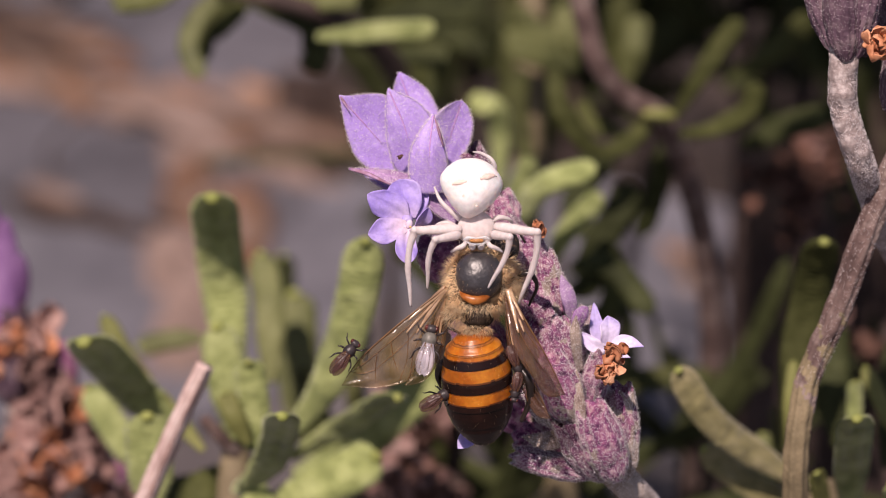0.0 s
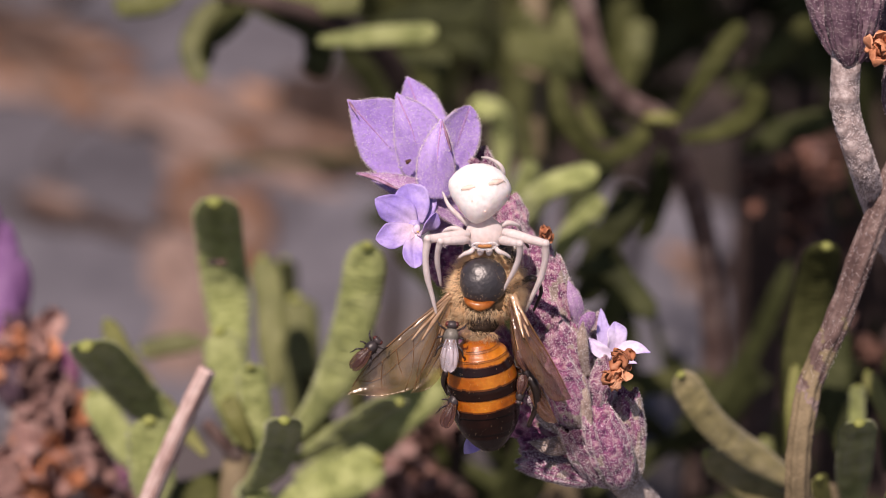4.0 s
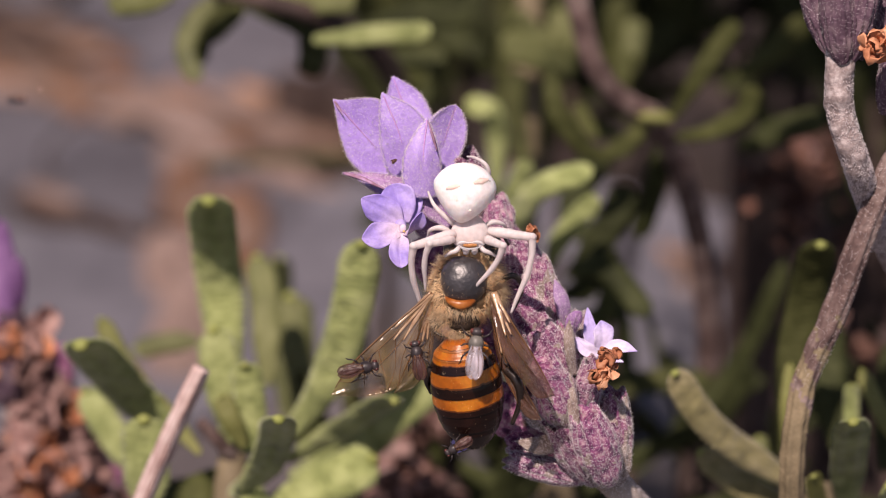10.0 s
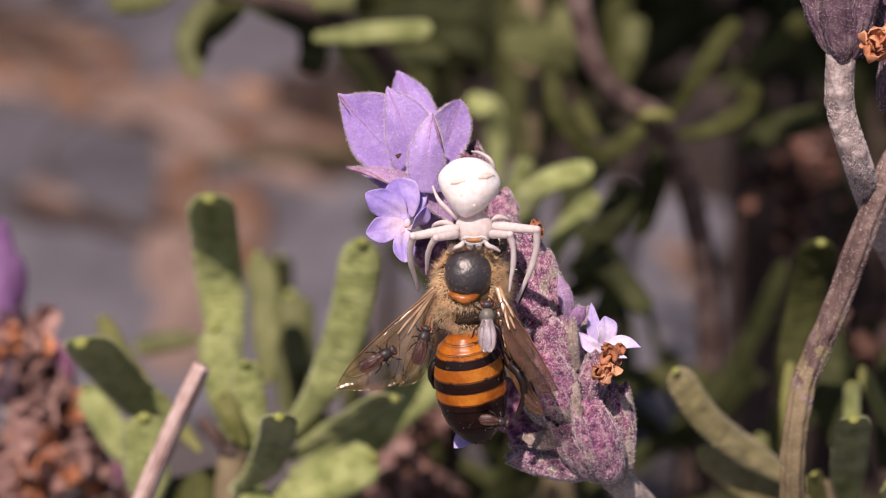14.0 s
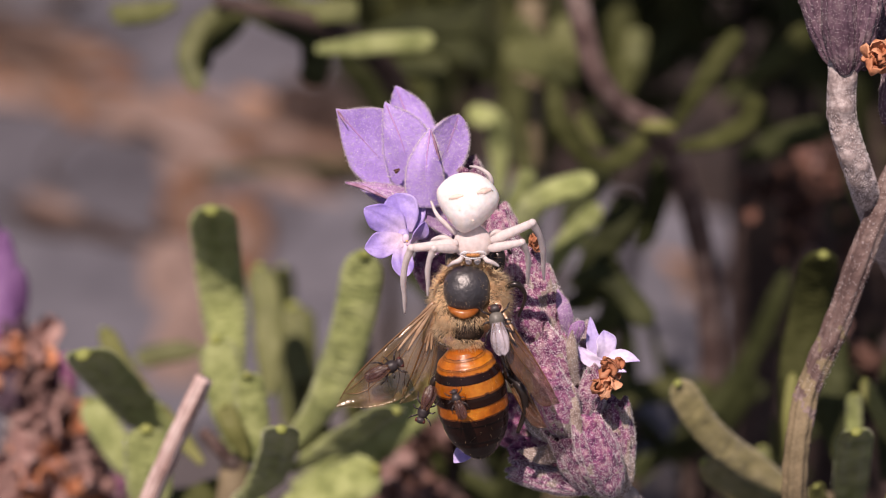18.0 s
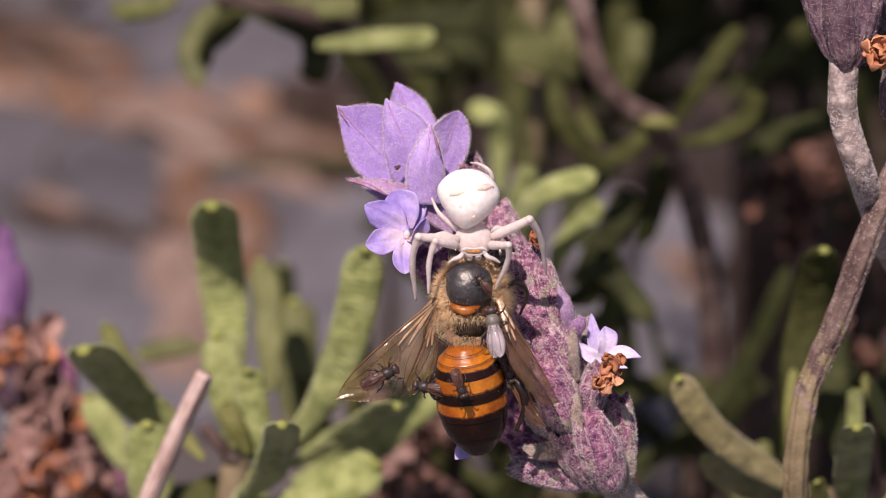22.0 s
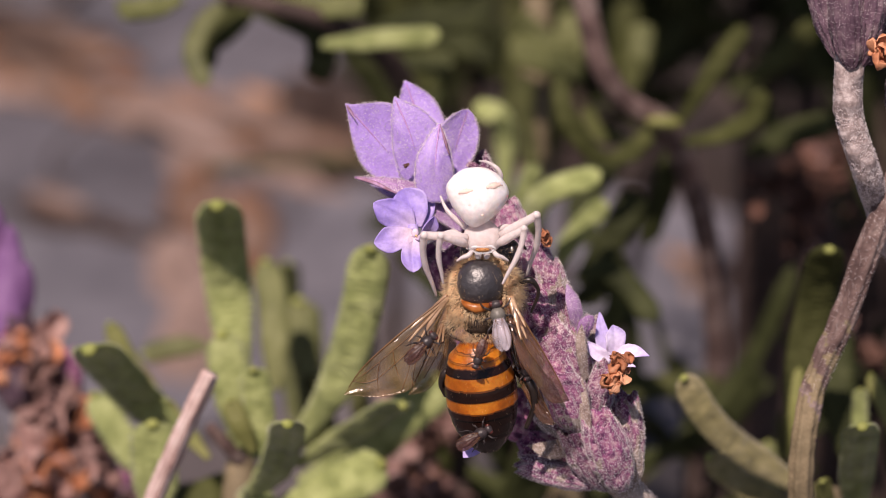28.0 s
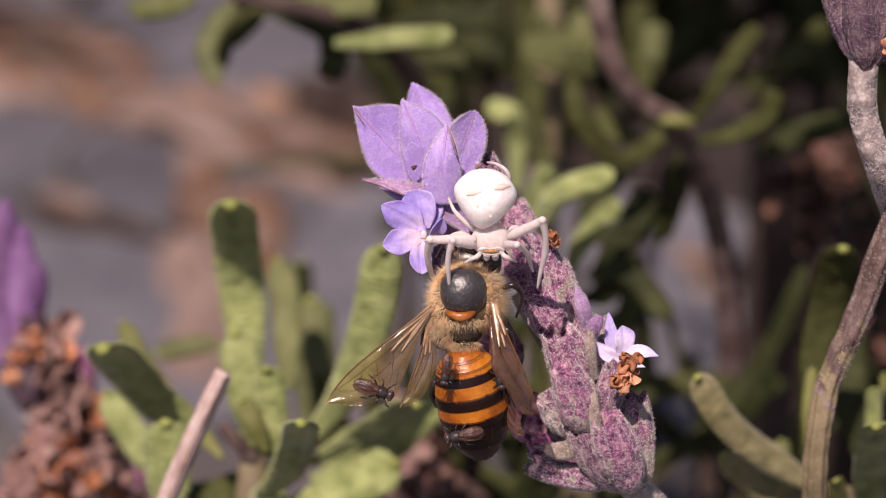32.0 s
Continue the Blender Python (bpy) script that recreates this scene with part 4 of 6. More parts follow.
def left_shoot():
    sh = thing("lavender_shoot", (-15.29, -14.7, -33), "grey-green lavender shoot with scalloped narrow leaves", "shoot", "lavender shoots")
    part("stem", tube([(-15.16, -13.16, -36), *rooted((-15.36, -16.36, -36), (5, 0, 0))], [0.9, 1.2, 1.5, 2.0], 12, 30, wobble=0.1), STEM_GREEN, sh)
    part("side_stem", tube([(-17.22, -11.83, -33), (-16.05, -13.32, -34), (-14.88, -14.84, -36)], [0.42, 0.5, 0.6], 10, 20, wobble=0.2), STEM_BROWN, sh, "brownish side stem")
    # Rear leaves use the darker greens, which hold their shade.
    for pts, w, m in (
            ([(-16.13, -13.75, -44), (-16.29, -6.986, -42), (-16.66, -3.051, -41.5), (-16.8, -0.8586, -40), (-16.77, 1.247, -37), (-16.62, 3.567, -32.5)], 3.52, LEAF),
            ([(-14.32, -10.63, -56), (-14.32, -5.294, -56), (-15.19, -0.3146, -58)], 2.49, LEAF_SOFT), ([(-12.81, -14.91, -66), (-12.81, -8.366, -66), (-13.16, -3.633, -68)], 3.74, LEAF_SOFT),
            ([(-14.8, -9.01, -82), (-14.95, -4.48, -82), (-15, -0.5537, -82)], 2.32, LEAF_SHADED), ([(-11.48, -13.3, -38), (-8.382, -8.659, -34), (-6.685, -3.848, -31), (-5.839, 0.6146, -29)], 2.99, LEAF),
            ([(-19.35, -13.08, -36), (-21.69, -11.21, -35.5), (-23.41, -8.564, -30.5), (-24.31, -6.153, -24)], 3.55, LEAF), ([(-20.39, -12.7, -44), (-23.78, -8.525, -44), (-25.74, -4.973, -44)], 1.5, LEAF_PALE),
            ([(-21.34, -16.72, -40), (-23.88, -13.78, -40), (-26.62, -10.09, -42)], 2.45, LEAF), ([(-20.32, -17.72, -28), (-20.35, -14.77, -27), (-20.46, -11.16, -27)], 3.26, LEAF),
            ([(-17.55, -14.36, -36), (-19.35, -12.16, -36), (-20.87, -10.16, -36)], 1.2, LEAF_PALE), ([(-14.87, -13.4, -34), (-15.78, -9.054, -34), (-16.64, -5.478, -36)], 2.93, LEAF),
            ([(-13.68, -13.95, -31), (-13.52, -10.78, -30), (-13.83, -7.644, -29)], 2.24, LEAF), ([(-13.87, -13.49, -30), (-14.75, -11.49, -29), (-15.44, -9.757, -29)], 1.46, LEAF_PALE),
            ([(-14.26, -16.65, -30), (-12.6, -15.15, -27), (-11.35, -12.86, -22), (-10.51, -10.41, -14)], 2.46, LEAF), ([(-11.66, -17.09, -44), (-7.232, -14.51, -43), (-3.886, -11.62, -42), (-0.7854, -9.053, -42)], 3.41, LEAF),
            ([(-11.48, -15.12, -38), (-8.358, -13.36, -36), (-5.596, -11.43, -31), (-3.548, -9.963, -26)], 2.39, LEAF), ([(-12.56, -17.95, -36), (-8.857, -16.37, -34), (-5.1, -14.51, -34)], 3.42, LEAF),
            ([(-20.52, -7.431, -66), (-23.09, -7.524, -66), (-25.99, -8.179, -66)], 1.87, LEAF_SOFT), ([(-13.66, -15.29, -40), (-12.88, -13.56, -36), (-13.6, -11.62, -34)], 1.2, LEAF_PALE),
            ([(-18.97, -17.09, -44), (-20.64, -18.34, -44), (-21.81, -20.43, -44)], 2.51, LEAF_SHADED), ([(-16.52, -15.91, -40), (-17.95, -17.35, -38), (-18.76, -19.37, -38)], 2.86, LEAF_HALF_SHADED),
            ([(-15.29, -16.55, -33), (-13.87, -16.5, -30), (-12.64, -17.82, -29)], 2.33, LEAF)):
        led_leaf(sh, pts, w, m, face=(0, 0.2, 1) if pts[-1][2] - pts[0][2] < 11 else (0.05, -0.75, 0.7))


def cut_stick():
    st = thing("cut_stem", (-18.45, -13.88, -21), "pinkish-brown ridged cut stem of the lavender", "stem")
    foot = (-20.3, -17.09, -22)
    part("stem", tube([(-15.86, -7.53, -20), (-18.01, -11.97, -21), foot, *rooted(foot, (-30, 0, 0))[1:]], [0.50, 0.54, 0.56, 0.9, 1.2], 24, 60, ridges=6, depth=0.2, wobble=0.1), STICK, st)
    part("groove", tube([(-15.73, -7.76, -19.4), (-17.8, -11.93, -20.4), (-20.1, -17.03, -21.4)], [0.05, 0.11, 0.08, 0.12], 8, 50, wobble=0.6, flat=0.8), DRY_DULL, st, "red-brown furrow")


def right_shoot():
    sh = thing("lavender_shoot", (24.9, -16.66, -27), "grey-green lavender shoot with scalloped narrow leaves", "shoot", "lavender shoots")
    part("stem", tube([(25.3, -15.8, -30), *rooted((25.3, -17.35, -30), (-10, 0, 0))], [0.9, 1.2, 1.5, 2.0], 12, 30, wobble=0.1), STEM_GREEN, sh)
    # Upright and rear leaves are coloured darker in place of shade on them.
    for pts, w, m in (
            ([(24.43, -16.17, -29), (20.42, -13.74, -26), (16.9, -11.01, -23), (14.65, -7.836, -21)], 2.09, LEAF_OLD), ([(24.72, -18.03, -31), (20.59, -16.17, -29), (16.96, -13.52, -28)], 2, LEAF_OLD), ([(23.63, -14.11, -33), (24, -7.779, -32), (24.65, -3.052, -30), (24.91, 0.4906, -26)], 2.72, LEAF_HALF_SHADED),
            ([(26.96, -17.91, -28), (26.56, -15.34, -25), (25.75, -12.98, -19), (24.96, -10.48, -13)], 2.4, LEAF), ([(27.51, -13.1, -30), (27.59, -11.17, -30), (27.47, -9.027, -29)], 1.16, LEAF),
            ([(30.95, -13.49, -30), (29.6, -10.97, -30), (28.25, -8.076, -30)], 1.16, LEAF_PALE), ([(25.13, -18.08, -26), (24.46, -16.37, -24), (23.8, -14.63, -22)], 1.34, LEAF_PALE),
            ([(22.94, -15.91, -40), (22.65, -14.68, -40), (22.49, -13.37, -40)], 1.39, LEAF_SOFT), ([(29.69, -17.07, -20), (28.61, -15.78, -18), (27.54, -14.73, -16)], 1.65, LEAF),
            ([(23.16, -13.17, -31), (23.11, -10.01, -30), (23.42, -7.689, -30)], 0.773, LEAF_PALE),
            ([(28.77, -14.84, -42), (28.03, -10.29, -42), (28.08, -4.973, -44)], 2.89, LEAF_SHADED), ([(31.73, -15.91, -40), (32.49, -10.71, -42), (33.26, -6.644, -44)], 2.48, LEAF_SHADED)):
        led_leaf(sh, pts, w, m, face=(0, 0.2, 1) if pts[-1][2] - pts[0][2] < 11 else (0, -0.75, 0.7))


def right_stems():
    s1 = thing("bent_lavender_stem", (20.7, -11.5, -9), "bent woody lavender stem, greyish brown and ridged", "stem")
    foot = (21, -17.26, -12)
    sh = tube([(27.6, 8.23, -4), (25.9, 4.92, -5), (24.3, 0.7, -6), (22.8, -3.81, -7), (21.2, -7.88, -8), (20.7, -11.84, -9), foot, *rooted(foot, (10, 0, 0))[1:]], [0.6, 0.67, 0.7, 0.7, 0.69, 0.69, 0.72, 1.2, 1.8], 28, 150, ridges=7, depth=0.13, wobble=0.12)
    olive = [1 if -7.0 - 3.5 * noise.noise(Vector(sh[0][q[0]] * 1.1)) - 2.5 * noise.noise(Vector(sh[0][q[0]] * 4)) + 2.2 * math.sin(k * 12.9898) > sh[0][q[0]][1] else 0 for k, q in enumerate(sh[1])]
    part("stem", (sh[0], sh[1], olive), [STEM_BROWN, STEM_GREEN], s1)
    part("wool", hairs(tube([(25.9, 4.92, -5), (24.3, 0.7, -6), (22.8, -3.81, -7), (21.2, -7.88, -8)], [0.71, 0.76, 0.76, 0.74], 12, 16), 1500, 0.07, 0.024, 5), WOOL, s1, "fine pale hairs", "stuff")
    s2 = thing("lavender_flower_spike", (23.5, 5.57, -3), "faded lavender spike with dull purple calyces", "flower")
    foot = (30, -4.17, -14)
    pts = [(23.2, 16.2, -2), (22.3, 11.59, -1), (22.4, 8.12, -2), (23.4, 5.41, -3), (25.2, 2.73, -8), (26.8, 0.38, -12), foot]
    part("stem", tube([*pts, *rooted(foot, (15, 0, 0))[1:]], [0.75, 0.78, 0.8, 0.76, 0.76, 0.8, 0.8, 1.2, 1.8], 20, 110, wobble=0.30), STEM_WARTY, s2, "grey warty stem")
    part("wool", hairs(tube(pts[1:6], [0.8] * 5, 12, 16), 9000, 0.11, 0.021, 6), WOOL, s2, "fine pale hairs", "stuff")
    for k, (b, t, r) in enumerate((((22.3, 10.74, -1.6), (20.4, 16.16, -1.6), 0.95), ((22.3, 10.6, -0.6), (21.7, 16.25, 0.4), 1.0), ((22.7, 10.7, -1.1), (23.7, 15.99, -0.1), 1.0), ((23.6, 11.15, -3.6), (26, 15.73, -3.6), 1.0), ((25.1, 7.83, -2.6), (25.7, 12.29, -1.6), 0.8), ((22.9, 11.09, -4.6), (23.7, 16.61, -5.6), 1.1), ((22.4, 11.48, -3.6), (21.6, 16.82, -4.6), 1.0), ((24.4, 13.77, -3.6), (25.4, 17.04, -3.6), 1.0))):
        calyx(s2, b, t, r, CALYX_DIM, 500 + k, wool=1700, hair=0.11)
    part("withered_flower", crumple((23.7, 11.01, 1.5), 1.6, 21, 8, (0.1, 0.6, 0.4)), DRY, s2, "withered orange flower")
    part("withered_flower", crumple((24.2, 11.73, 1.2), 1.1, 22, 6, (0.2, 0.6, 0.4)), DRY, s2, "withered orange flower")


def left_spike():
    sp = thing("withered_lavender_spike", (-32.4, -16.52, -52), "withered lavender spike, brown dried flowers and purple calyces", "flower")
    foot = (-33.1, -23.1, -56)
    part("stem", tube([(-34.5, -5.24, -54), (-33.6, -14.05, -54), foot, *rooted(foot, (-15, 0, 0))[1:]], [0.7, 0.9, 1.0, 1.3, 1.8], 12, 30), STEM, sp)
    for k, (b, t, w) in enumerate((((-34.2, -8.58, -50), (-33.9, 2.4, -49), 2.4), ((-35.9, -8.63, -51), (-35.5, 4.36, -50), 3.2), ((-33.1, -5.16, -51), (-32.7, -0.39, -49), 1.4))):
        part("bract", petal_shape(b, t, w, (0.2, 0.1, 1), cup=-0.4, point=0.6, thick=0.2, steps=20), BRACT_DULL, sp, "dull mauve bract")
    for k, (b, t, r) in enumerate((((-34.2, -8.67, -52), (-33.6, -4.27, -50), 1.4), ((-29.4, -10.85, -52), (-29.7, -7.33, -51), 0.8), ((-28.9, -18.26, -52), (-29.3, -14.19, -50), 1.3), ((-26.5, -19.23, -53), (-25.5, -16.52, -52), 1.0), ((-31.7, -16.35, -50), (-32, -12.34, -48), 1.4), ((-33.4, -12.03, -50), (-33.7, -8.07, -48), 1.3), ((-31.6, -11.29, -52), (-31.6, -7.33, -51), 1.0), ((-33.8, -19.8, -50), (-33.9, -15.32, -48), 1.5), ((-27.5, -20.2, -54), (-27.8, -14.85, -53), 1.4))):
        calyx(sp, b, t, r, CALYX if k in (1, 3) else CALYX_DIM if k in (0, 5) else CALYX_BROWN, 600 + k, wool=120)
    rng = np.random.default_rng(8)
    for k in range(80):
        px, py = rng.uniform(-10, 7.0), rng.uniform(0, 1)
        x = -34.3 + 9.0 * rng.random() * (0.35 + 0.65 * py)
        y = -6.5 - 13.8 * py
        part("withered_flower", crumple((x, y, -47 - 7 * rng.random()), rng.uniform(1.7, 3.0), 700 + k, 4, (0.1, 0.6, 0.4)), DRY if rng.random() < 0.2 else DRY_DULL, sp)


left_shoot()
cut_stick()
right_shoot()
right_stems()
left_spike()


# ---- the bush behind ----
def bush_shoot(at, seed, size=1.0, count=9, mat=None, lean=(0, 1, 0.2), spread=1.0, label="lavender shoot behind the flower in shade-darkened greens"):
    rng = np.random.default_rng(seed)
    sh = thing("lavender_shoot", at, label, "shoot", "lavender shoots behind")
    at = np.asarray(at, float)
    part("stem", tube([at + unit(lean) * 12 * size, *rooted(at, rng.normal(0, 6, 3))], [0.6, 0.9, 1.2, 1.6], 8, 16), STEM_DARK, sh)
    for i in range(int(count * 1.4)):
        d = unit(np.asarray(lean, float) + spread * rng.normal(0, 0.75, 3))
        b = at + unit(lean) * rng.uniform(-4, 10) * size
        t = b + d * rng.uniform(14, 30) * size
        add_leaf(sh, b, t, rng.uniform(1.8, 2.9) * size, rng.normal(0, 1.9, 3) * size, mat or (LEAF_SHADED, LEAF_HALF_SHADED, LEAF_HALF_SHADED, LEAF_SOFT)[int(rng.choice(4, p=(0.48, 0.2, 0.17, 0.15)))], face=rng.normal(0, 0.5, 3) + np.array((0, 0.4, 1)), bead=False, teeth=10, steps=22)
    return sh


def node_shoot():
    """The shoot whose forked stem shows behind the flower."""
    sh = thing("lavender_shoot", (19.9, 12.83, -100), "lavender shoot with a forked brown stem", "shoot", "lavender shoots behind")
    foot = (21.4, 1.99, -74)
    part("stem", tube([(9.609, 22.29, -56), (10.46, 18.82, -57), (11.5, 15.1, -58), (13.53, 12.53, -60), (16.78, 10.73, -62), (18.51, 8.459, -66), foot, *rooted(foot, (0, 0, 0))[1:]], [1.0, 0.95, 0.95, 0.95, 1.0, 1.0, 1.1, 1.7, 2.2], 10, 50), STEM_BROWN, sh, "brown forked stem")
    part("knot", ball((16.7, 10.71, -60), (1.5, 0.55, 0.7), spin(-3), 8, 12, lambda d: 1 + 0.15 * noise.noise(Vector(d * 3))), LEAF_PALE, sh, "yellow-green leaf joint")
    for pts, w, m in (
            ([(17.97, 10.71, -60), (19.82, 13.75, -58), (21.37, 16.14, -57), (22.78, 18.06, -56)], 1.71, LEAF_HALF_SHADED), ([(18.38, 9.213, -62), (21.48, 9.841, -58), (23.49, 11.17, -56), (23.99, 12.88, -55)], 1.71, LEAF_HALF_SHADED),
            ([(14.65, 8.044, -58), (11.83, 7.607, -56), (9.732, 9.072, -54), (8.368, 11.43, -53), (7.974, 13.98, -53)], 1.59, LEAF_HALF_SHADED), ([(14.3, 9.628, -66), (11.96, 10.09, -66), (10.66, 12.2, -66)], 1.4, LEAF_HALF_SHADED),
            ([(16.32, 10.82, -62), (14.8, 9.123, -60), (12.4, 7.459, -58)], 1.54, LEAF_HALF_SHADED),
            
            ([(18.51, 10.56, -66), (17.43, 5.288, -70), (16.31, 1.019, -74)], 2.08, LEAF_SHADED), ([(24.58, 8.622, -70), (27.65, 10.19, -68), (31.13, 11.03, -66)], 2.36, LEAF_SHADED), ([(24.33, 14.95, -72), (27.44, 16.72, -70), (30.01, 19.39, -68)], 2.1, LEAF_HALF_SHADED)):
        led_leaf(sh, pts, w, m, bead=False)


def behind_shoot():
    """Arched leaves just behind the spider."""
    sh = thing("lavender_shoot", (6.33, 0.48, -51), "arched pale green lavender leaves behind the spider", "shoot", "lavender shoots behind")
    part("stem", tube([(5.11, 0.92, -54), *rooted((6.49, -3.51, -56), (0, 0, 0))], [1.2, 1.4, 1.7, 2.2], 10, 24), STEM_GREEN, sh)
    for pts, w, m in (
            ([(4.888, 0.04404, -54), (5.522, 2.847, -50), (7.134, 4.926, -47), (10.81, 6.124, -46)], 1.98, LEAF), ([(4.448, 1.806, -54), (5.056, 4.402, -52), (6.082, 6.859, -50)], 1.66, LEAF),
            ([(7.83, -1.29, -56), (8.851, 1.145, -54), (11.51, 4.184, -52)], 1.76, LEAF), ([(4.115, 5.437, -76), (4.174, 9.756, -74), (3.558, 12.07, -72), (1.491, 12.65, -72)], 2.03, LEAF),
            ([(9.706, -1.303, -58), (12.28, -1.29, -56), (15.68, -5.02, -54)], 2.06, LEAF_SHADED), ([(9.123, -3.586, -60), (11.05, -2.651, -58), (12.79, 0.4918, -57)], 2.25, LEAF_SHADED),
            ([(10.36, -5.454, -62), (12.19, -5.454, -62), (13.57, -1.788, -62)], 2.02, LEAF_HALF_SHADED), ([(9.998, -2.268, -64), (12.74, 1.65, -62), (14.71, 5.317, -62)], 2.66, LEAF_SHADED), ([(11.24, 1, -70), (10.87, 4.376, -72), (13.4, 8.785, -74)], 2.89, LEAF_SHADED), ([(6.97, 6.97, -78), (5.787, 12.02, -80), (6.09, 16.16, -82)], 2.19, LEAF_HALF_SHADED), ([(-2.572, 10.05, -70), (-2.212, 12.55, -72), (-1.893, 15.58, -74)], 1.63, LEAF_SHADED)):
        led_leaf(sh, pts, w, m, bead=False)


def top_shoots():
    sh = thing("lavender_shoot", (6.83, 18.9, -120), "pale lavender leaves high behind the flower", "shoot", "lavender shoots behind")
    part("stem", tube([(7.677, 24.24, -92), *rooted((7.414, 17.41, -92), (0, 0, 0))], [1.2, 1.4, 1.9, 2.4], 10, 24), STEM_GREEN, sh)
    for pts, w, m in (
            ([(11.78, 16.84, -90), (8.505, 17.88, -86), (4.977, 18.74, -84)], 3.18, LEAF_SOFT), ([(11.36, 19.51, -92), (8.133, 20.12, -90), (5.995, 21.76, -88)], 2.29, LEAF_SOFT), ([(10.75, 15.56, -96), (10.92, 19.14, -94), (10.66, 22.86, -94)], 2.76, LEAF_SOFT),
            ([(15.43, 14.65, -90), (16.75, 18.14, -88), (17.26, 21.24, -88)], 2.27, LEAF_SOFT), ([(5.134, 9.68, -96), (5.402, 15.03, -96), (5.776, 21.45, -96)], 2.57, LEAF_HALF_SHADED), ([(8.413, 9.762, -98), (7.874, 14.62, -98), (7.605, 19.47, -98)], 2.7, LEAF_HALF_SHADED),
            ([(14.23, 16.63, -96), (15.96, 20.21, -94), (16.23, 23.92, -94)], 2.65, LEAF_HALF_SHADED), ([(4.031, 16.49, -94), (2.419, 20.03, -92), (2.682, 24.24, -92)], 2.65, LEAF_SHADED), ([(16.7, 11.32, -86), (15.54, 14.78, -84), (16.3, 17.83, -84)], 1.83, LEAF_HALF_SHADED)):
        led_leaf(sh, pts, w, m, bead=False)
    s2 = thing("lavender_shoot", (-11.68, 21.9, -90), "lavender leaves hanging over the path behind", "shoot", "lavender shoots behind")
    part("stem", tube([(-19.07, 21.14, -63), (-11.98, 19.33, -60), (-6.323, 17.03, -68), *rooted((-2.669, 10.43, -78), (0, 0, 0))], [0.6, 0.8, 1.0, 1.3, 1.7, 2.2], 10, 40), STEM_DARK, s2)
    for pts, w, m in (
            ([(-10.74, 16.85, -58), (-5.931, 17.04, -55), (-1.277, 17.22, -54)], 1.78, LEAF), ([(-17.77, 21.34, -64), (-20.22, 19.39, -63), (-21.36, 16.78, -62), (-20.25, 13.73, -61)], 1.83, LEAF_SOFT),
            ([(-18.65, 21.08, -66), (-20.28, 18.27, -66), (-20.98, 15.47, -66)], 2.06, LEAF_HALF_SHADED), ([(-11.87, 18.74, -66), (-11.17, 16.4, -66), (-11.93, 14.6, -67)], 2.52, LEAF_SHADED), ([(-16.54, 21.55, -66), (-18.65, 19.21, -66), (-20.28, 17.81, -66)], 2.34, LEAF_HALF_SHADED),
            ([(-15.92, 20.87, -64), (-11.07, 20.02, -60), (-7.37, 20.04, -58)], 2, LEAF_SOFT), ([(-22.4, 21.11, -64), (-24.93, 20.21, -62), (-27.19, 19.79, -60)], 2.02, LEAF_SOFT), ([(-16.93, 20.51, -65), (-13.15, 19.25, -64), (-9.905, 17.17, -64)], 2.05, LEAF_SHADED),
            ([(-9.809, 18.32, -72), (-7.474, 16.07, -74), (-5.094, 12.3, -76)], 2.62, LEAF_SHADED), ([(-6.924, 19.28, -72), (-2.572, 20.05, -70), (2.171, 20.1, -68)], 2.86, LEAF_SHADED), ([(-4.52, 15.44, -72), (-2.126, 14.06, -73), (-1.65, 12.18, -74)], 1.93, LEAF_HALF_SHADED), ([(-8.602, 17.1, -78), (-4.153, 16.61, -78), (-0.1977, 17.1, -78)], 2.77, LEAF_SHADED), ([(3.292, 17.51, -80), (0.2993, 19.01, -80), (-3.193, 22, -80)], 2.79, LEAF_SHADED)):
        led_leaf(s2, pts, w, m, bead=False)


def withered_head(at, size, seed, count=14, dark=True, label="withered brown lavender head in the bush"):
    sp = thing("withered_lavender_spike", at, label, "flower", "withered heads behind")
    at = np.asarray(at, float)
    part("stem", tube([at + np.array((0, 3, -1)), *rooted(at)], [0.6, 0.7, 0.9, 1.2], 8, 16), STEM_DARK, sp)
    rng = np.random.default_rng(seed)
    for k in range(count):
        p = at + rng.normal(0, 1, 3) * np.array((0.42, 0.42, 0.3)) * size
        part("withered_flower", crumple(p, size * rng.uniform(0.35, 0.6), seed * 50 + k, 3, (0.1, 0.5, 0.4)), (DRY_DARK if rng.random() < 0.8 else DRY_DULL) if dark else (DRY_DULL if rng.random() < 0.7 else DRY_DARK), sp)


node_shoot()
behind_shoot()
top_shoots()
withered_head((32.7, 5.79, -90), 5.0, 3, 18)
withered_head((-2.9, -16.29, -60), 6.0, 5, 18, False)
withered_head((-4.16, -18.54, -55), 5.0, 6, 14, False)
withered_head((37, -9.48, -70), 4.5, 9, 8)
withered_head((35.7, 7.67, -100), 4.5, 18, 10)
rng = np.random.default_rng(4)
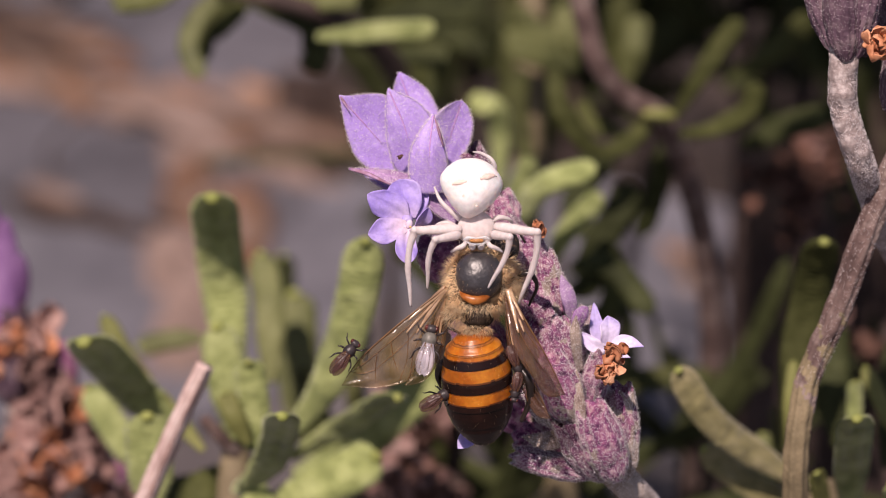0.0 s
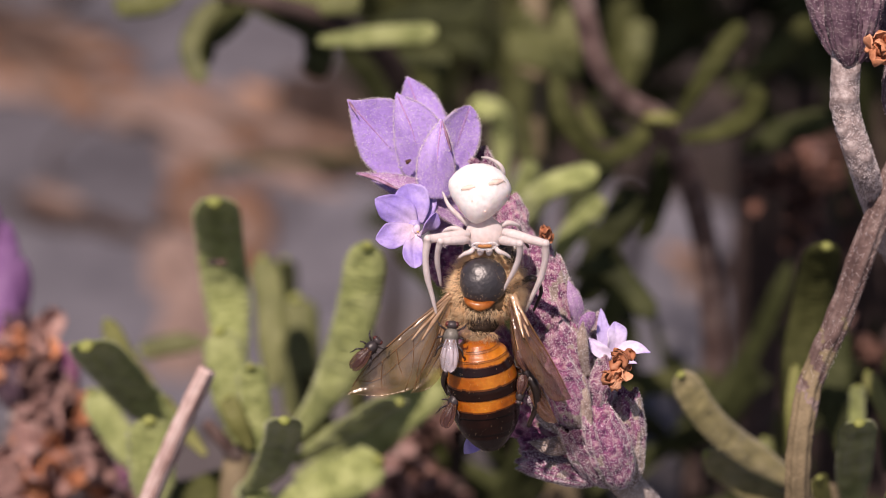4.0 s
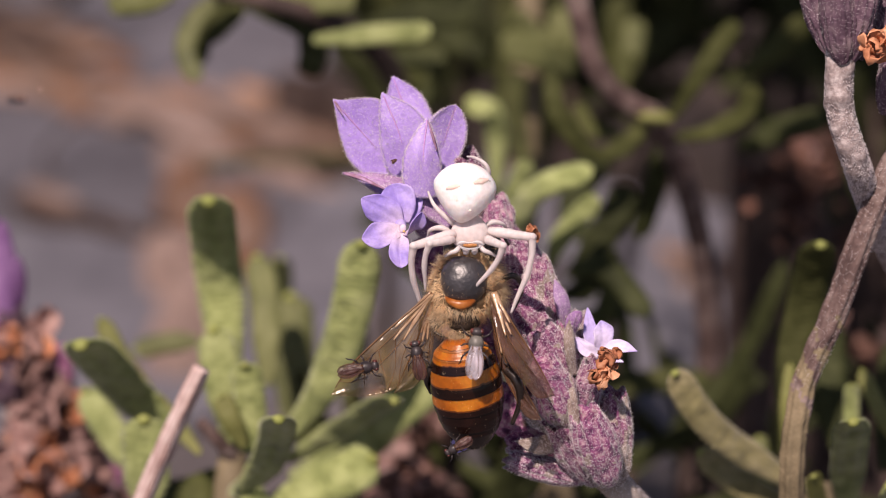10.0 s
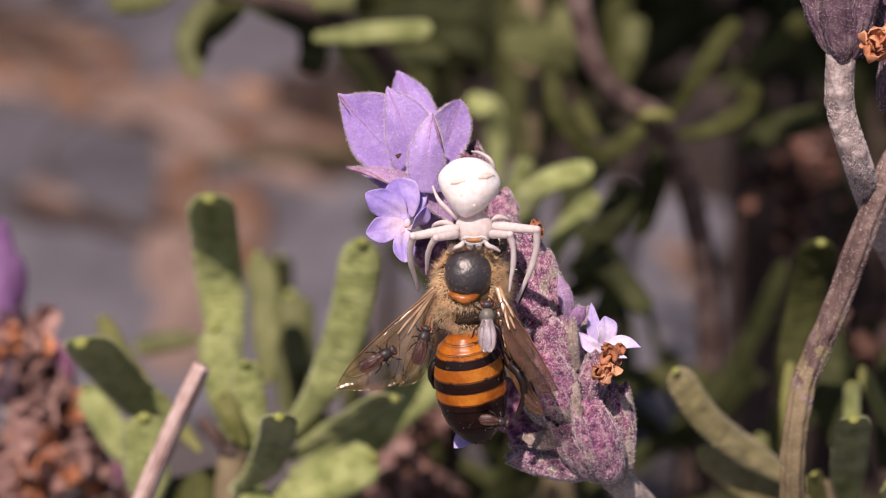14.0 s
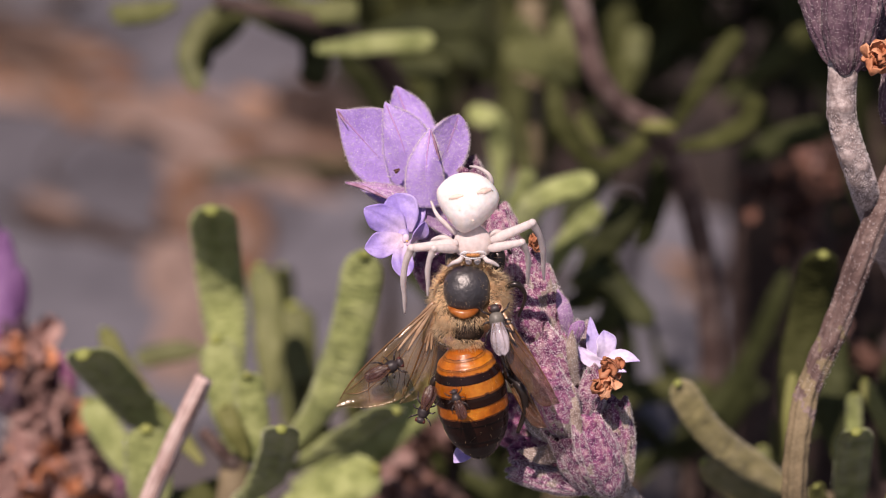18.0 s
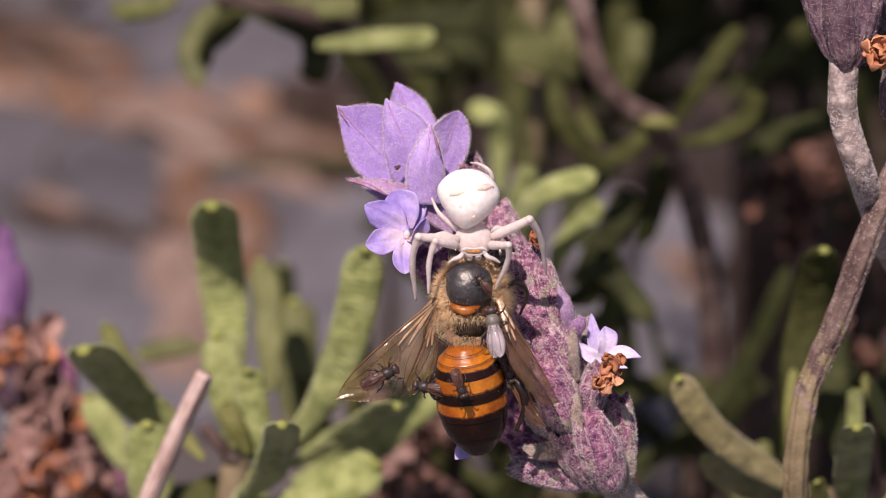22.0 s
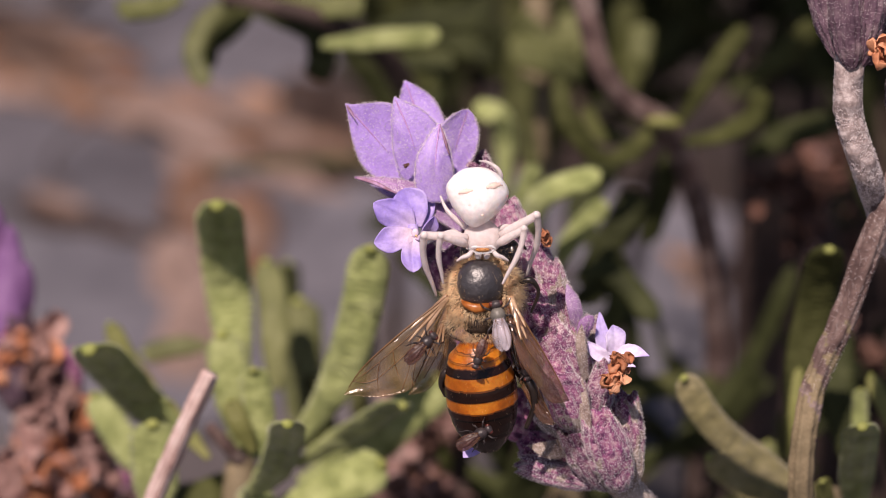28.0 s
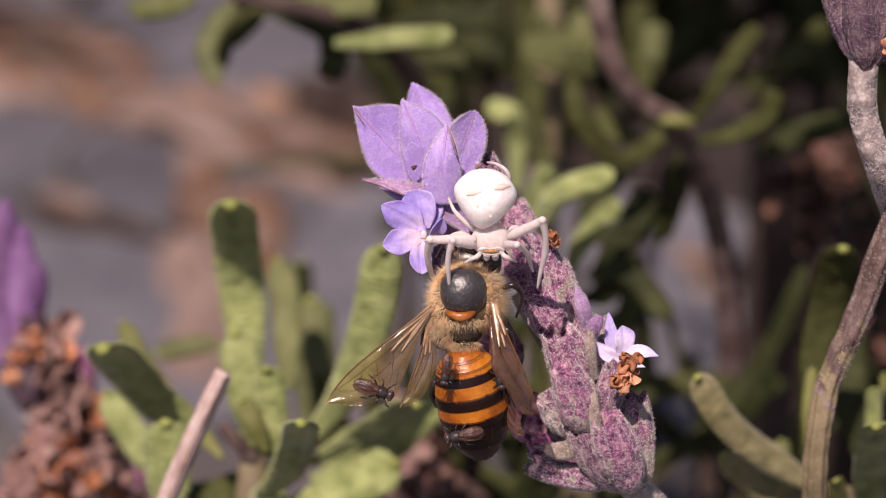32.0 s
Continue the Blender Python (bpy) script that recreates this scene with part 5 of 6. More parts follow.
for k, (p, sz, n) in enumerate((
        ((15.15, 16.9, -170), 1.3, 10), ((27.3, 25.4, -190), 1.4, 10), ((35, 21.8, -160), 1.3, 9), ((41.7, 18.44, -150), 1.2, 9), ((46.2, 9.84, -130), 1.1, 8), ((2.69, 28.4, -190), 1.4, 10), ((-7.01, 26.2, -190), 1.3, 9),
        ((-0.31, 15.45, -200), 1.3, 7), ((10.89, 10.52, -190), 1.3, 9), ((21.7, -22.4, -90), 0.55, 8), ((15.76, -23.4, -80), 0.9, 8),
        ((25.2, -24.9, -80), 0.5, 8), ((5.52, -21.4, -70), 0.8, 8), ((0.28, -21.8, -65), 0.7, 7), ((39.4, -15.59, -90), 0.6, 8), ((46.9, -5.83, -120), 0.6, 7), ((46, 28.4, -190), 1.4, 10), ((-7.81, -22.3, -70), 0.7, 6))):
    # Shoots to the right get only the green with shade in its colour.
    bush_shoot(p, 40 + k, sz, n, LEAF_SHADED if p[0] > 15 else None)


def added_shade_shoot(at, seed, count=9):
    """An unseen shoot added above the view, arching from behind to shade the leaves below."""
    rng = np.random.default_rng(seed)
    at = np.asarray(at, float)
    sh = thing("lavender_shoot", at, "unseen lavender shoot added above the view to shade the bush", "shoot", "lavender shoots above")
    far = at + np.array((38, -4, -150 - 0.5 * at[2])) + rng.normal(0, 8, 3)
    part("stem", tube([at, at + np.array((8, 8, -40)), far, *rooted(far + np.array((6, -30, -22)), (0, 0, 0))], [0.7, 1.0, 1.3, 1.6, 2.0, 2.4], 8, 30), STEM_DARK, sh)
    for i in range(count):
        d = unit(np.array((0.1, 0.25, 0.55)) + 0.8 * rng.normal(0, 1, 3))
        b = at + np.array((2, 2, -10)) * rng.random()
        add_leaf(sh, b, b + d * rng.uniform(20, 34) * (1 if at[2] < -20 else 0.6), rng.uniform(3.6, 5.0), rng.normal(0, 2, 3), LEAF, face=(-0.2, 0.54, 0.82) + rng.normal(0, 0.3, 3), bead=False, teeth=10, steps=22)


# Placed along the sun's direction so their shadows darken the bush and ground.
for k, (p, n) in enumerate((((14, 76, -92), 8), ((24, 70, -74), 9), ((34, 80, -88), 10), ((46, 74, -72), 9), ((22, 96, -108), 9), ((38, 98, -106), 9), ((24, 46, -14), 8), ((38, 48, -18), 8), ((16, 84, -118), 9), ((8, 82, -112), 8), ((27, 87, -116), 9), ((24, 63, -108), 8), ((36, 64, -108), 8), ((25, 100, -150), 10), ((33, 88, -146), 10), ((28, 112, -152), 10), ((38, 98, -150), 10), ((46, 114, -150), 9), ((40, 80, -140), 9))):
    added_shade_shoot(p, 140 + k, n)


# ---- the bee ----
def hinged(name, shape, mat, parent, at, label=""):
    """A part that turns about a point of its own."""
    HOME["hinge"] = Vector(at)
    verts = np.asarray(shape[0])
    me = bpy.data.meshes.new(name)
    me.from_pydata((verts - np.array(at)) * MM, [], shape[1])
    me.materials.append(mat)
    me.polygons.foreach_set("use_smooth", [True] * len(me.polygons))
    ob = new(name, me)
    ob.parent = parent
    ob.location = (Vector(at) - HOME[parent.name]) * MM
    HOME[ob.name] = Vector(at)
    return tagged(ob, label)


def lathe(a, b, profile, s0, s1, sides=30, steps=9, flare=0.0, squash=0.92, split=None):
    """A ring of a jointed body between two stations of its axis; split: where its hind colour begins."""
    a, b = np.asarray(a, float), np.asarray(b, float)
    m = basis(b - a, (0, 0, 1))
    ln = np.linalg.norm(b - a)
    th = np.linspace(0, 2 * np.pi, sides, endpoint=False)
    ss = np.linspace(s0, s1, steps)
    rows = []
    for i, s in enumerate(ss):
        r = np.interp(s, profile[0], profile[1]) * (1 + flare * i / (steps - 1))
        rows.append(np.column_stack([r * np.cos(th), np.full(sides, s * ln), r * squash * np.sin(th)]))
    rows.append(rows[-1] * np.array((0.9, 1, 0.9)))
    v = np.concatenate(rows) @ m.T + a
    f = grid_faces(len(rows), sides)
    idx = [0] * len(f)
    if split is not None:
        for i in range(len(rows) - 1):
            for j in range(sides):
                edge = split + 0.07 * noise.noise(Vector((3 * math.cos(th[j]), 3 * math.sin(th[j]), 9 * s0)))
                s = i / (len(rows) - 2)
                if s >= edge:
                    idx[i * sides + j] = 1
                elif s >= edge - 0.07:
                    idx[i * sides + j] = 2
    return v, f, idx


def wing_shape(lead, trail, steps=24, across=9, ripple=0.05, thick=0.012):
    """A clear wing between its leading and trailing edges."""
    a, b = smooth_path(lead, steps), smooth_path(trail, steps)
    u = np.linspace(0, 1, across)
    rows = []
    for i in range(steps):
        mid = a[i] + (b[i] - a[i]) * u[:, None]
        mid[:, 2] += ripple * np.sin(u * 9 + i * 0.12) * np.sin(math.pi * u)
        low = mid[::-1].copy()
        low[:, 2] -= thick
        rows.append(np.vstack([mid, low]))
    return np.concatenate(rows), grid_faces(steps, 2 * across)


def wing_veins(lead, trail, lines, r=0.03):
    """Veins of a wing as thin rods; lines run between places (along, across) of it."""
    a, b = smooth_path(lead, 60), smooth_path(trail, 60)

    def place(s, u):
        i = min(59, int(s * 59))
        return a[i] + (b[i] - a[i]) * u + np.array((0, 0, 0.03))
    out = [tube(a[::6] + np.array((0, 0, 0.02)), [r * 3.0, r * 2.2, r], 6, 24)]
    for ln in lines:
        out.append(tube([place(*q) for q in ln], [r, r * 0.7], 5, 12))
    return merge(out)


VEINS = (((0.0, 0.25), (0.35, 0.22), (0.62, 0.16)), ((0.05, 0.55), (0.4, 0.48), (0.72, 0.42)), ((0.1, 0.85), (0.42, 0.8), (0.6, 0.98)), ((0.35, 0.22), (0.4, 0.48)),
         ((0.5, 0.19), (0.56, 0.45)), ((0.62, 0.16), (0.72, 0.42), (0.8, 0.75)), ((0.4, 0.48), (0.5, 0.72), (0.68, 0.95)), ((0.56, 0.45), (0.62, 0.7)), ((0.62, 0.16), (0.78, 0.1), (0.85, 0.02)), ((0.72, 0.42), (0.8, 0.3), (0.85, 0.02)))


def build_bee():
    bee = thing("honey_bee", (0.69, -4.6, 2.6), "honey bee with orange and dark banded abdomen held by the spider", "bee")
    a, b = (0.6878, -4.627, 2.8), (1.656, -11.05, 0.2)
    prof = ([0, 0.03, 0.12, 0.25, 0.38, 0.53, 0.68, 0.81, 0.91, 0.97, 1.0], [0.5, 0.85, 1.5, 1.85, 1.97, 1.97, 1.82, 1.5, 1.02, 0.58, 0.08])
    for s0, s1, split, m in ((0.0, 0.075, 0.82, [AMBER, RUST]), (0.065, 0.135, 0.85, [AMBER, RUST]), (0.12, 0.235, 0.46, [AMBER, BAND]), (0.22, 0.435, 0.60, [AMBER, BAND]), (0.415, 0.60, 0.68, [AMBER, BAND]), (0.585, 0.76, -1.0, [BAND, BAND]), (0.745, 1.0, -1.0, [BAND, BAND])):
        sh = lathe(a, b, prof, s0, s1, sides=48, steps=30, flare=0.035, split=split)
        tg = part("abdomen_segment", sh, [*m, AMBER_DARK], bee)
        part("bristles", hairs((sh[0], sh[1]), 60, 0.15, 0.0045, int(s0 * 1000) + 1, lean=(0.1, -2.2, 0)), FUR, tg, "short pale bristles", "stuff")
    th = ball((0.8804, -2.107, 2), (1.72, 1.95, 1.45), None, 18, 26)
    base = part("thorax", th, FUR_BASE, bee, "hairy thorax")
    shield = ball((0.9677, -1.50, 3), (1.3, 1.36, 1.0), spin(-6), 20, 30, lambda d: 1 + 0.1 * abs(d[0] * d[1]) - 0.05 * max(0, d[1]) + 0.03 * noise.noise(Vector(d * 2.5)))
    part("thorax_shield", shield, SHIELD, bee, "shiny black thorax shield")
    part("bristles", hairs(shield, 170, 0.12, 0.006, 61, lean=(0, -0.9, 0), only=lambda c: c[1] < -1.9 or abs(c[0] - 0.82) > 0.85), FUR, bee, "sparse tan hairs", "stuff")
    sc = merge([tube([(-0.05, -2.42, 3.15), (0.25, -2.706, 3.5), (0.7757, -2.87, 3.62), (1.3, -2.767, 3.52), (1.7, -2.42, 3.15)], [0.07, 0.2, 0.27, 0.21, 0.07], 14, 30, flat=0.8, wobble=0.15)])
    part("scutellum", sc, SCUTELLUM, bee, "rusty orange scutellum")
    # A bulging ball; its near-black colour holds the shade of the hollow here.
    part("waist", ball((0.95, -3.85, 2.75), (0.88, 0.62, 0.66), None, 20, 30, lambda d: 1 + 0.14 * noise.noise(Vector(d * 3)) + 0.12 * noise.noise(Vector(d * 8))), WAIST, bee, "waist ball coloured near-black for the shaded hollow")
    part("fur", hairs(ball((0.82, -3.25, 3.0), (1.15, 0.32, 0.5), None, 8, 12), 420, 0.6, 0.012, 28, lean=(0, -1.3, 0.5)), FUR, base, "tan fur over the near-black waist", "stuff")
    mid = np.array((0.98, -1.53, 3))
    far = lambda c: not (abs(c[0] - mid[0]) < 1.12 and abs(c[1] - mid[1] + 0.15) < 1.3 and c[2] > 2.2)
    part("fur", hairs(th, 5600, 0.6, 0.0125, 21, lean=(0, -0.35, 0.15), only=far, jitter=0.4), FUR, base, "tan fur", "stuff")
    part("fur", hairs(ball((-0.06261, -3.726, 2.6), (0.75, 0.75, 0.5), spin(20), 8, 12), 900, 0.55, 0.012, 23, lean=(-0.5, -1.2, 0.1)), FUR, base, "tan fur tuft behind the wing", "stuff")
    part("fur", hairs(ball((0.8747, -4.53, 2.9), (0.95, 0.3, 0.4), None, 8, 12), 700, 0.45, 0.011, 25, lean=(0, -1.2, 0.2)), FUR, base, "tan fur fringe of the waist", "stuff")
    part("fur", hairs(ball((0.9712, -0.4699, 2.5), (1.25, 0.4, 0.6), None, 8, 12), 1100, 0.5, 0.012, 26, lean=(0, 0.3, 0.7)), FUR, base, "tan fur collar", "stuff")
    part("fur", hairs(ball((2.637, -1.8, 2.2), (0.5, 1.3, 0.6), spin(4), 8, 12), 1500, 0.78, 0.012, 27, lean=(0.7, -0.7, 0.2)), FUR, base, "pale fur at the side", "stuff")
    head = ball((1.52, 0.09, 1), (1.5, 1.0, 0.8), None, 12, 18)
    hd = part("head", head, CHITIN, bee, "dark head under the spider's jaws")
    part("fur", hairs(head, 800, 0.4, 0.012, 22), FUR, hd, "tan fur", "stuff")
    for sx in (-1, 1):
        c = (1.52, 0.09, 1)
        part("eye", ball((c[0] + 1.25 * sx, c[1], c[2] + 0.1), (0.45, 0.85, 0.5), None, 10, 14), CHITIN, hd, "glossy black eye")
        part("antenna", tube([(c[0] + 0.5 * sx, c[1] + 0.5, c[2] + 0.4), (c[0] + 1.3 * sx, c[1] + 1.2, c[2] + 0.5), (c[0] + 2.0 * sx, c[1] + 0.3, c[2] + 0.4)], [0.09, 0.09, 0.07], 7, 14), CHITIN, hd)
    wings = {}
    for name, side, lead, trail, lines in (
            ("forewing", "left", [(-0.8122, -2.218, 2.9), (-2.494, -3.585, 3.2), (-4.18, -5.022, 3.1), (-5.69, -6.534, 2.8), (-6.517, -7.801, 2.5)], [(-0.8435, -2.593, 2.9), (-1.596, -4.505, 2.7), (-2.256, -6.235, 2.5), (-2.728, -7.368, 2.4), (-4.201, -7.869, 2.4), (-6.517, -7.801, 2.5)], VEINS),
            ("hindwing", "left", [(-0.8766, -2.598, 2.6), (-1.506, -4.518, 2.3), (-2.199, -6.252, 2.1), (-2.958, -7.835, 1.9)], [(-0.814, -2.912, 2.6), (-0.6917, -4.842, 2), (-1.008, -6.266, 1.8), (-1.954, -7.594, 1.7), (-2.958, -7.835, 1.9)], VEINS[:3]),
            ("forewing", "right", [(2.624, -2.218, 2.9), (3.616, -3.865, 3.2), (4.807, -5.744, 3), (6.011, -7.952, 2.6)], [(2.374, -2.593, 2.9), (2.731, -4.314, 3.8), (3.292, -5.87, 3.7), (4.174, -7.071, 3.3), (5.127, -8.097, 2.8), (6.011, -7.952, 2.6)], VEINS),
            ("hindwing", "right", [(2.571, -2.728, 2.4), (3.265, -4.992, 2.2), (4.339, -7.515, 2), (5.286, -9.345, 1.9)], [(2.445, -3.104, 2.4), (2.767, -5.628, 2), (3.65, -7.835, 1.9), (4.786, -9.352, 1.8), (5.286, -9.345, 1.9)], VEINS[:3])):
        w = hinged(name, wing_shape(lead, trail, ripple=0.16 if side == "right" else 0.09), WING_FOLDED if side == "right" else WING, bee, lead[0], "folded brown wing" if side == "right" else "smoky amber wing")
        part("venation", wing_veins(lead, trail, lines if side == "left" else lines[:3], 0.022), VEIN, w, "brown veins", "stuff")
        edge, other = smooth_path(lead, 20), smooth_path(trail, 20)
        # Pale glossy rods at each root imitate streaks of reflected light.
        part("wing_root", merge([tube([edge[0], edge[k] * (1 - f) + other[k] * f + np.array((0, 0, 0.1))], [0.17, 0.12, 0.04], 8, 20, wobble=0.5, flat=0.45) for k, f in ((6, 0.08), (7, 0.3), (6, 0.55))]), WING_GLINT, w, "pale glossy rods in place of glints at the wing root")
        wings[name + side] = w
    for pts, r in (
            ([(-0.2838, -6.275, 1.6), (-0.8477, -6.499, 2.2), (-1.104, -7.158, 1.6), (-0.855, -7.885, 1)], 0.24), ([(-0.1258, -3.804, 2), (-0.6888, -4.352, 2.6), (0.125, -4.783, 2.8)], 0.13), ([(-0.28, -2.5, 1.2), (-1.23, -3.28, 1.6), (-1.55, -4.41, 0.8)], 0.13),
            ([(2.641, -1.855, 2), (3.788, -1.315, 2.6), (4.207, -1.852, 2.2), (3.847, -3.122, 1.6)], 0.16), ([(2.641, -3.364, 2), (3.314, -3.783, 2.8), (3.663, -5.179, 1.4)], 0.17), ([(3.027, -6.275, 1.6), (3.893, -7.127, 2.2), (4.093, -8.218, 1.8), (3.668, -9.613, 1.2)], 0.26)):
        lg = part("leg", tube(pts, [r, r * 1.1, r * 0.7, r * 0.45], 9, 22), CHITIN, bee, "dark leg")
        part("bristles", hairs(tube(pts, [r, r * 1.1, r * 0.7, r * 0.45], 9, 12), 90, 0.2, 0.006, int(1000 * r) + 3), FUR_BASE, lg, "short bristles", "stuff")
    return bee, wings


BEE, WINGS = build_bee()


# ---- the crab spider ----
LEGS = {"front_right": ((2.37, 1.15, 3.4), 2.5, 4.5, 0.24), "second_right": ((2.21, 0.71, 3.6), 1.9, 3.35, 0.21), "front_left": ((0.47, 1.03, 3.4), 2.6, 4.5, 0.24), "second_left": ((0.4, 0.71, 3.6), 1.9, 3.1, 0.21)}


def build_spider():
    sp = thing("crab_spider", (1.31, 1.28, 3), "white crab spider with translucent legs clutching the bee", "spider")
    c = np.array((1.03, 3.26, 3.6))
    v, f = ball((0, 0, 0), (1.76, 1.66, 1.4), None, 32, 48)
    v[:, 0] *= 1.03 - 0.36 * np.clip(0.3 - v[:, 1] / 1.66, 0, 1.3) ** 1.25
    v = v * (1 + 0.014 * np.array([noise.noise(Vector(p * 1.7)) + 0.6 * noise.noise(Vector(p * 5.5)) for p in v]))[:, None]
    v[:, 2] -= 0.10 * sum(np.exp(-((v[:, 0] - x) ** 2 + (v[:, 1] - y) ** 2) / 0.02) * (v[:, 2] > 0) for x, y in ((-1.02, 0.16), (1.36, 0.6), (0.36, -1.0), (-0.4, -0.45), (0.95, -0.55), (0.3, -0.35)))
    ab = part("abdomen", (v @ spin(-7).T + c, f), WAX, sp, "chalk-white rounded triangular abdomen")

    def on_back(x, y, lift=0.0):
        return c + np.array((x, y, 1.4 * math.sqrt(max(0.02, 1 - (x / 1.8) ** 2 - (y / 1.68) ** 2)) + lift))
    for x0, x1, y0, y1 in ((-0.98, -0.2, 0.22, 0.36), (0.5, 1.32, 0.5, 0.68)):
        part("mark", tube([on_back(x0, y0, 0.0), on_back((x0 + x1) / 2, (y0 + y1) / 2 + 0.02, -0.01), on_back(x1, y1, 0.0)], [0.08, 0.16, 0.06], 8, 16, flat=0.45, wobble=0.5), MARK, ab, "faint peach streak")
    for k, (x, y, r) in enumerate(((-0.98, 0.16, 0.035), (1.4, 0.62, 0.035), (0.3, -1.0, 0.07), (-0.42, -0.45, 0.06))):
        part("pit", ball(on_back(x, y, 0.0 if k < 2 else -0.06), (r, r * 0.8, 0.03), None, 6, 10), BAND if k < 2 else MARK, ab, "small dark pit" if k < 2 else "faint pit")
    cp = ball((1.342, 1.124, 3), (1.08, 0.98, 0.66), None, 20, 30, lambda d: 1 + 0.12 * max(0, -d[1]) * abs(d[0]) - 0.16 * max(0, d[1]) * abs(d[0]))
    part("carapace", cp, GLASSY, sp, "translucent white carapace")
    e = (1.34, 0.37, 3.7)
    part("eye_band", ball(e, (0.58, 0.12, 0.26), None, 8, 16, lambda d: 1.1 - 0.45 * abs(d[0]) ** 2), EYEBAND, sp, "orange-brown eye band")
    part("face_edge", tube([(e[0] - 0.74, e[1] + 0.05, e[2] + 0.05), (e[0] - 0.5, e[1] + 0.16, e[2] + 0.16), (e[0], e[1] + 0.13, e[2] + 0.2), (e[0] + 0.5, e[1] + 0.18, e[2] + 0.16), (e[0] + 0.74, e[1] + 0.05, e[2] + 0.05)], [0.04, 0.07, 0.05, 0.07, 0.04], 8, 26), WAX, sp, "white ridge over the eyes")
    part("face_edge", tube([(e[0] - 0.7, e[1] + 0.02, e[2] + 0.08), (e[0] - 0.42, e[1] - 0.14, e[2] + 0.2), (e[0], e[1] - 0.2, e[2] + 0.22), (e[0] + 0.42, e[1] - 0.14, e[2] + 0.2), (e[0] + 0.7, e[1] + 0.02, e[2] + 0.08)], [0.03, 0.05, 0.05, 0.03], 8, 24), WAX, sp, "white rim below the eyes")
    for k in range(4):
        part("eye", ball((e[0] - 0.42 + 0.28 * k, e[1] + 0.02, e[2] + 0.24), (0.03, 0.03, 0.035), None, 6, 8), AMBER_DARK, sp, "tiny brown eye")
    for sx in (-1, 1):
        part("jaw", ball((e[0] + 0.24 * sx, e[1] - 0.28, e[2] - 0.25), (0.2, 0.26, 0.24), None, 8, 12), GLASSY, sp)
        part("palp", tube([(e[0] + 0.55 * sx, e[1] - 0.02, e[2] - 0.1), (e[0] + 0.78 * sx, e[1] - 0.3, e[2] + 0.15), (e[0] + 1.1 * sx, e[1] - 0.42, e[2] + 0.05), (e[0] + 1.42 * sx, e[1] - 0.62, e[2] - 0.1)], [0.12, 0.14, 0.11, 0.06], 8, 18), GLASSY, sp)
    # hind legs, folded against the flower
    for pts, r in (([(0.5002, 0.9066, 2.8), (-0.281, 1.342, 3), (-0.8447, 1.22, 2.7), (-1.005, 0.8477, 2.2)], 0.15), ([(0.6888, 1.346, 2.6), (0.1873, 1.779, 3), (-0.6239, 2.589, 3.1), (-0.9705, 3.35, 2.6)], 0.15),
                   ([(1.941, 1.221, 2.6), (2.624, 1.656, 2.9), (3.162, 1.534, 2.6), (3.396, 1.226, 2)], 0.14), ([(1.71, 3.515, 1), (2.393, 4.44, 1.8), (2.264, 4.811, 2), (1.703, 5.234, 1.6), (1.205, 5.359, 0.8)], 0.13)):
        part("leg", tube(pts, [r, r * 1.1, r * 0.75, r * 0.4], 10, 26), GLASSY, sp, "translucent white leg")
    legs = {}
    for name, (hip, l1, l2, r) in LEGS.items():
        hp = Vector(hip)
        out = -1.0 if "right" in name else 1.0
        up = hinged("leg", tube([hp, hp + Vector((0, l1 * 0.3, 0.12)), hp + Vector((0, l1 * 0.7, 0.12)), hp + Vector((0, l1, 0))], [r * 0.9, r * 1.25, r * 1.15, r * 1.0, r * 0.95], 14, 28, flat=0.85), GLASSY, sp, hip, "translucent white leg")
        kn = hp + Vector((0, l1, 0))
        bow = out * l2 * 0.075
        lo = hinged("shin", merge([ball(kn, (r * 1.0, r * 1.0, r * 1.0), None, 12, 16), tube([kn, kn + Vector((bow * 0.6, l2 * 0.18, 0)), kn + Vector((bow * 0.8, l2 * 0.48, 0)), kn + Vector((bow * 0.3, l2 * 0.78, 0)), kn + Vector((0, l2, 0))], [r * 0.95, r * 0.86, r * 0.72, r * 0.76, r * 0.56, r * 0.45, r * 0.26], 12, 36)]), GLASSY, up, kn, "slender translucent shin")
        legs[name] = (up, lo)
    return sp, legs


SPIDER, SPIDER_LEGS = build_spider()


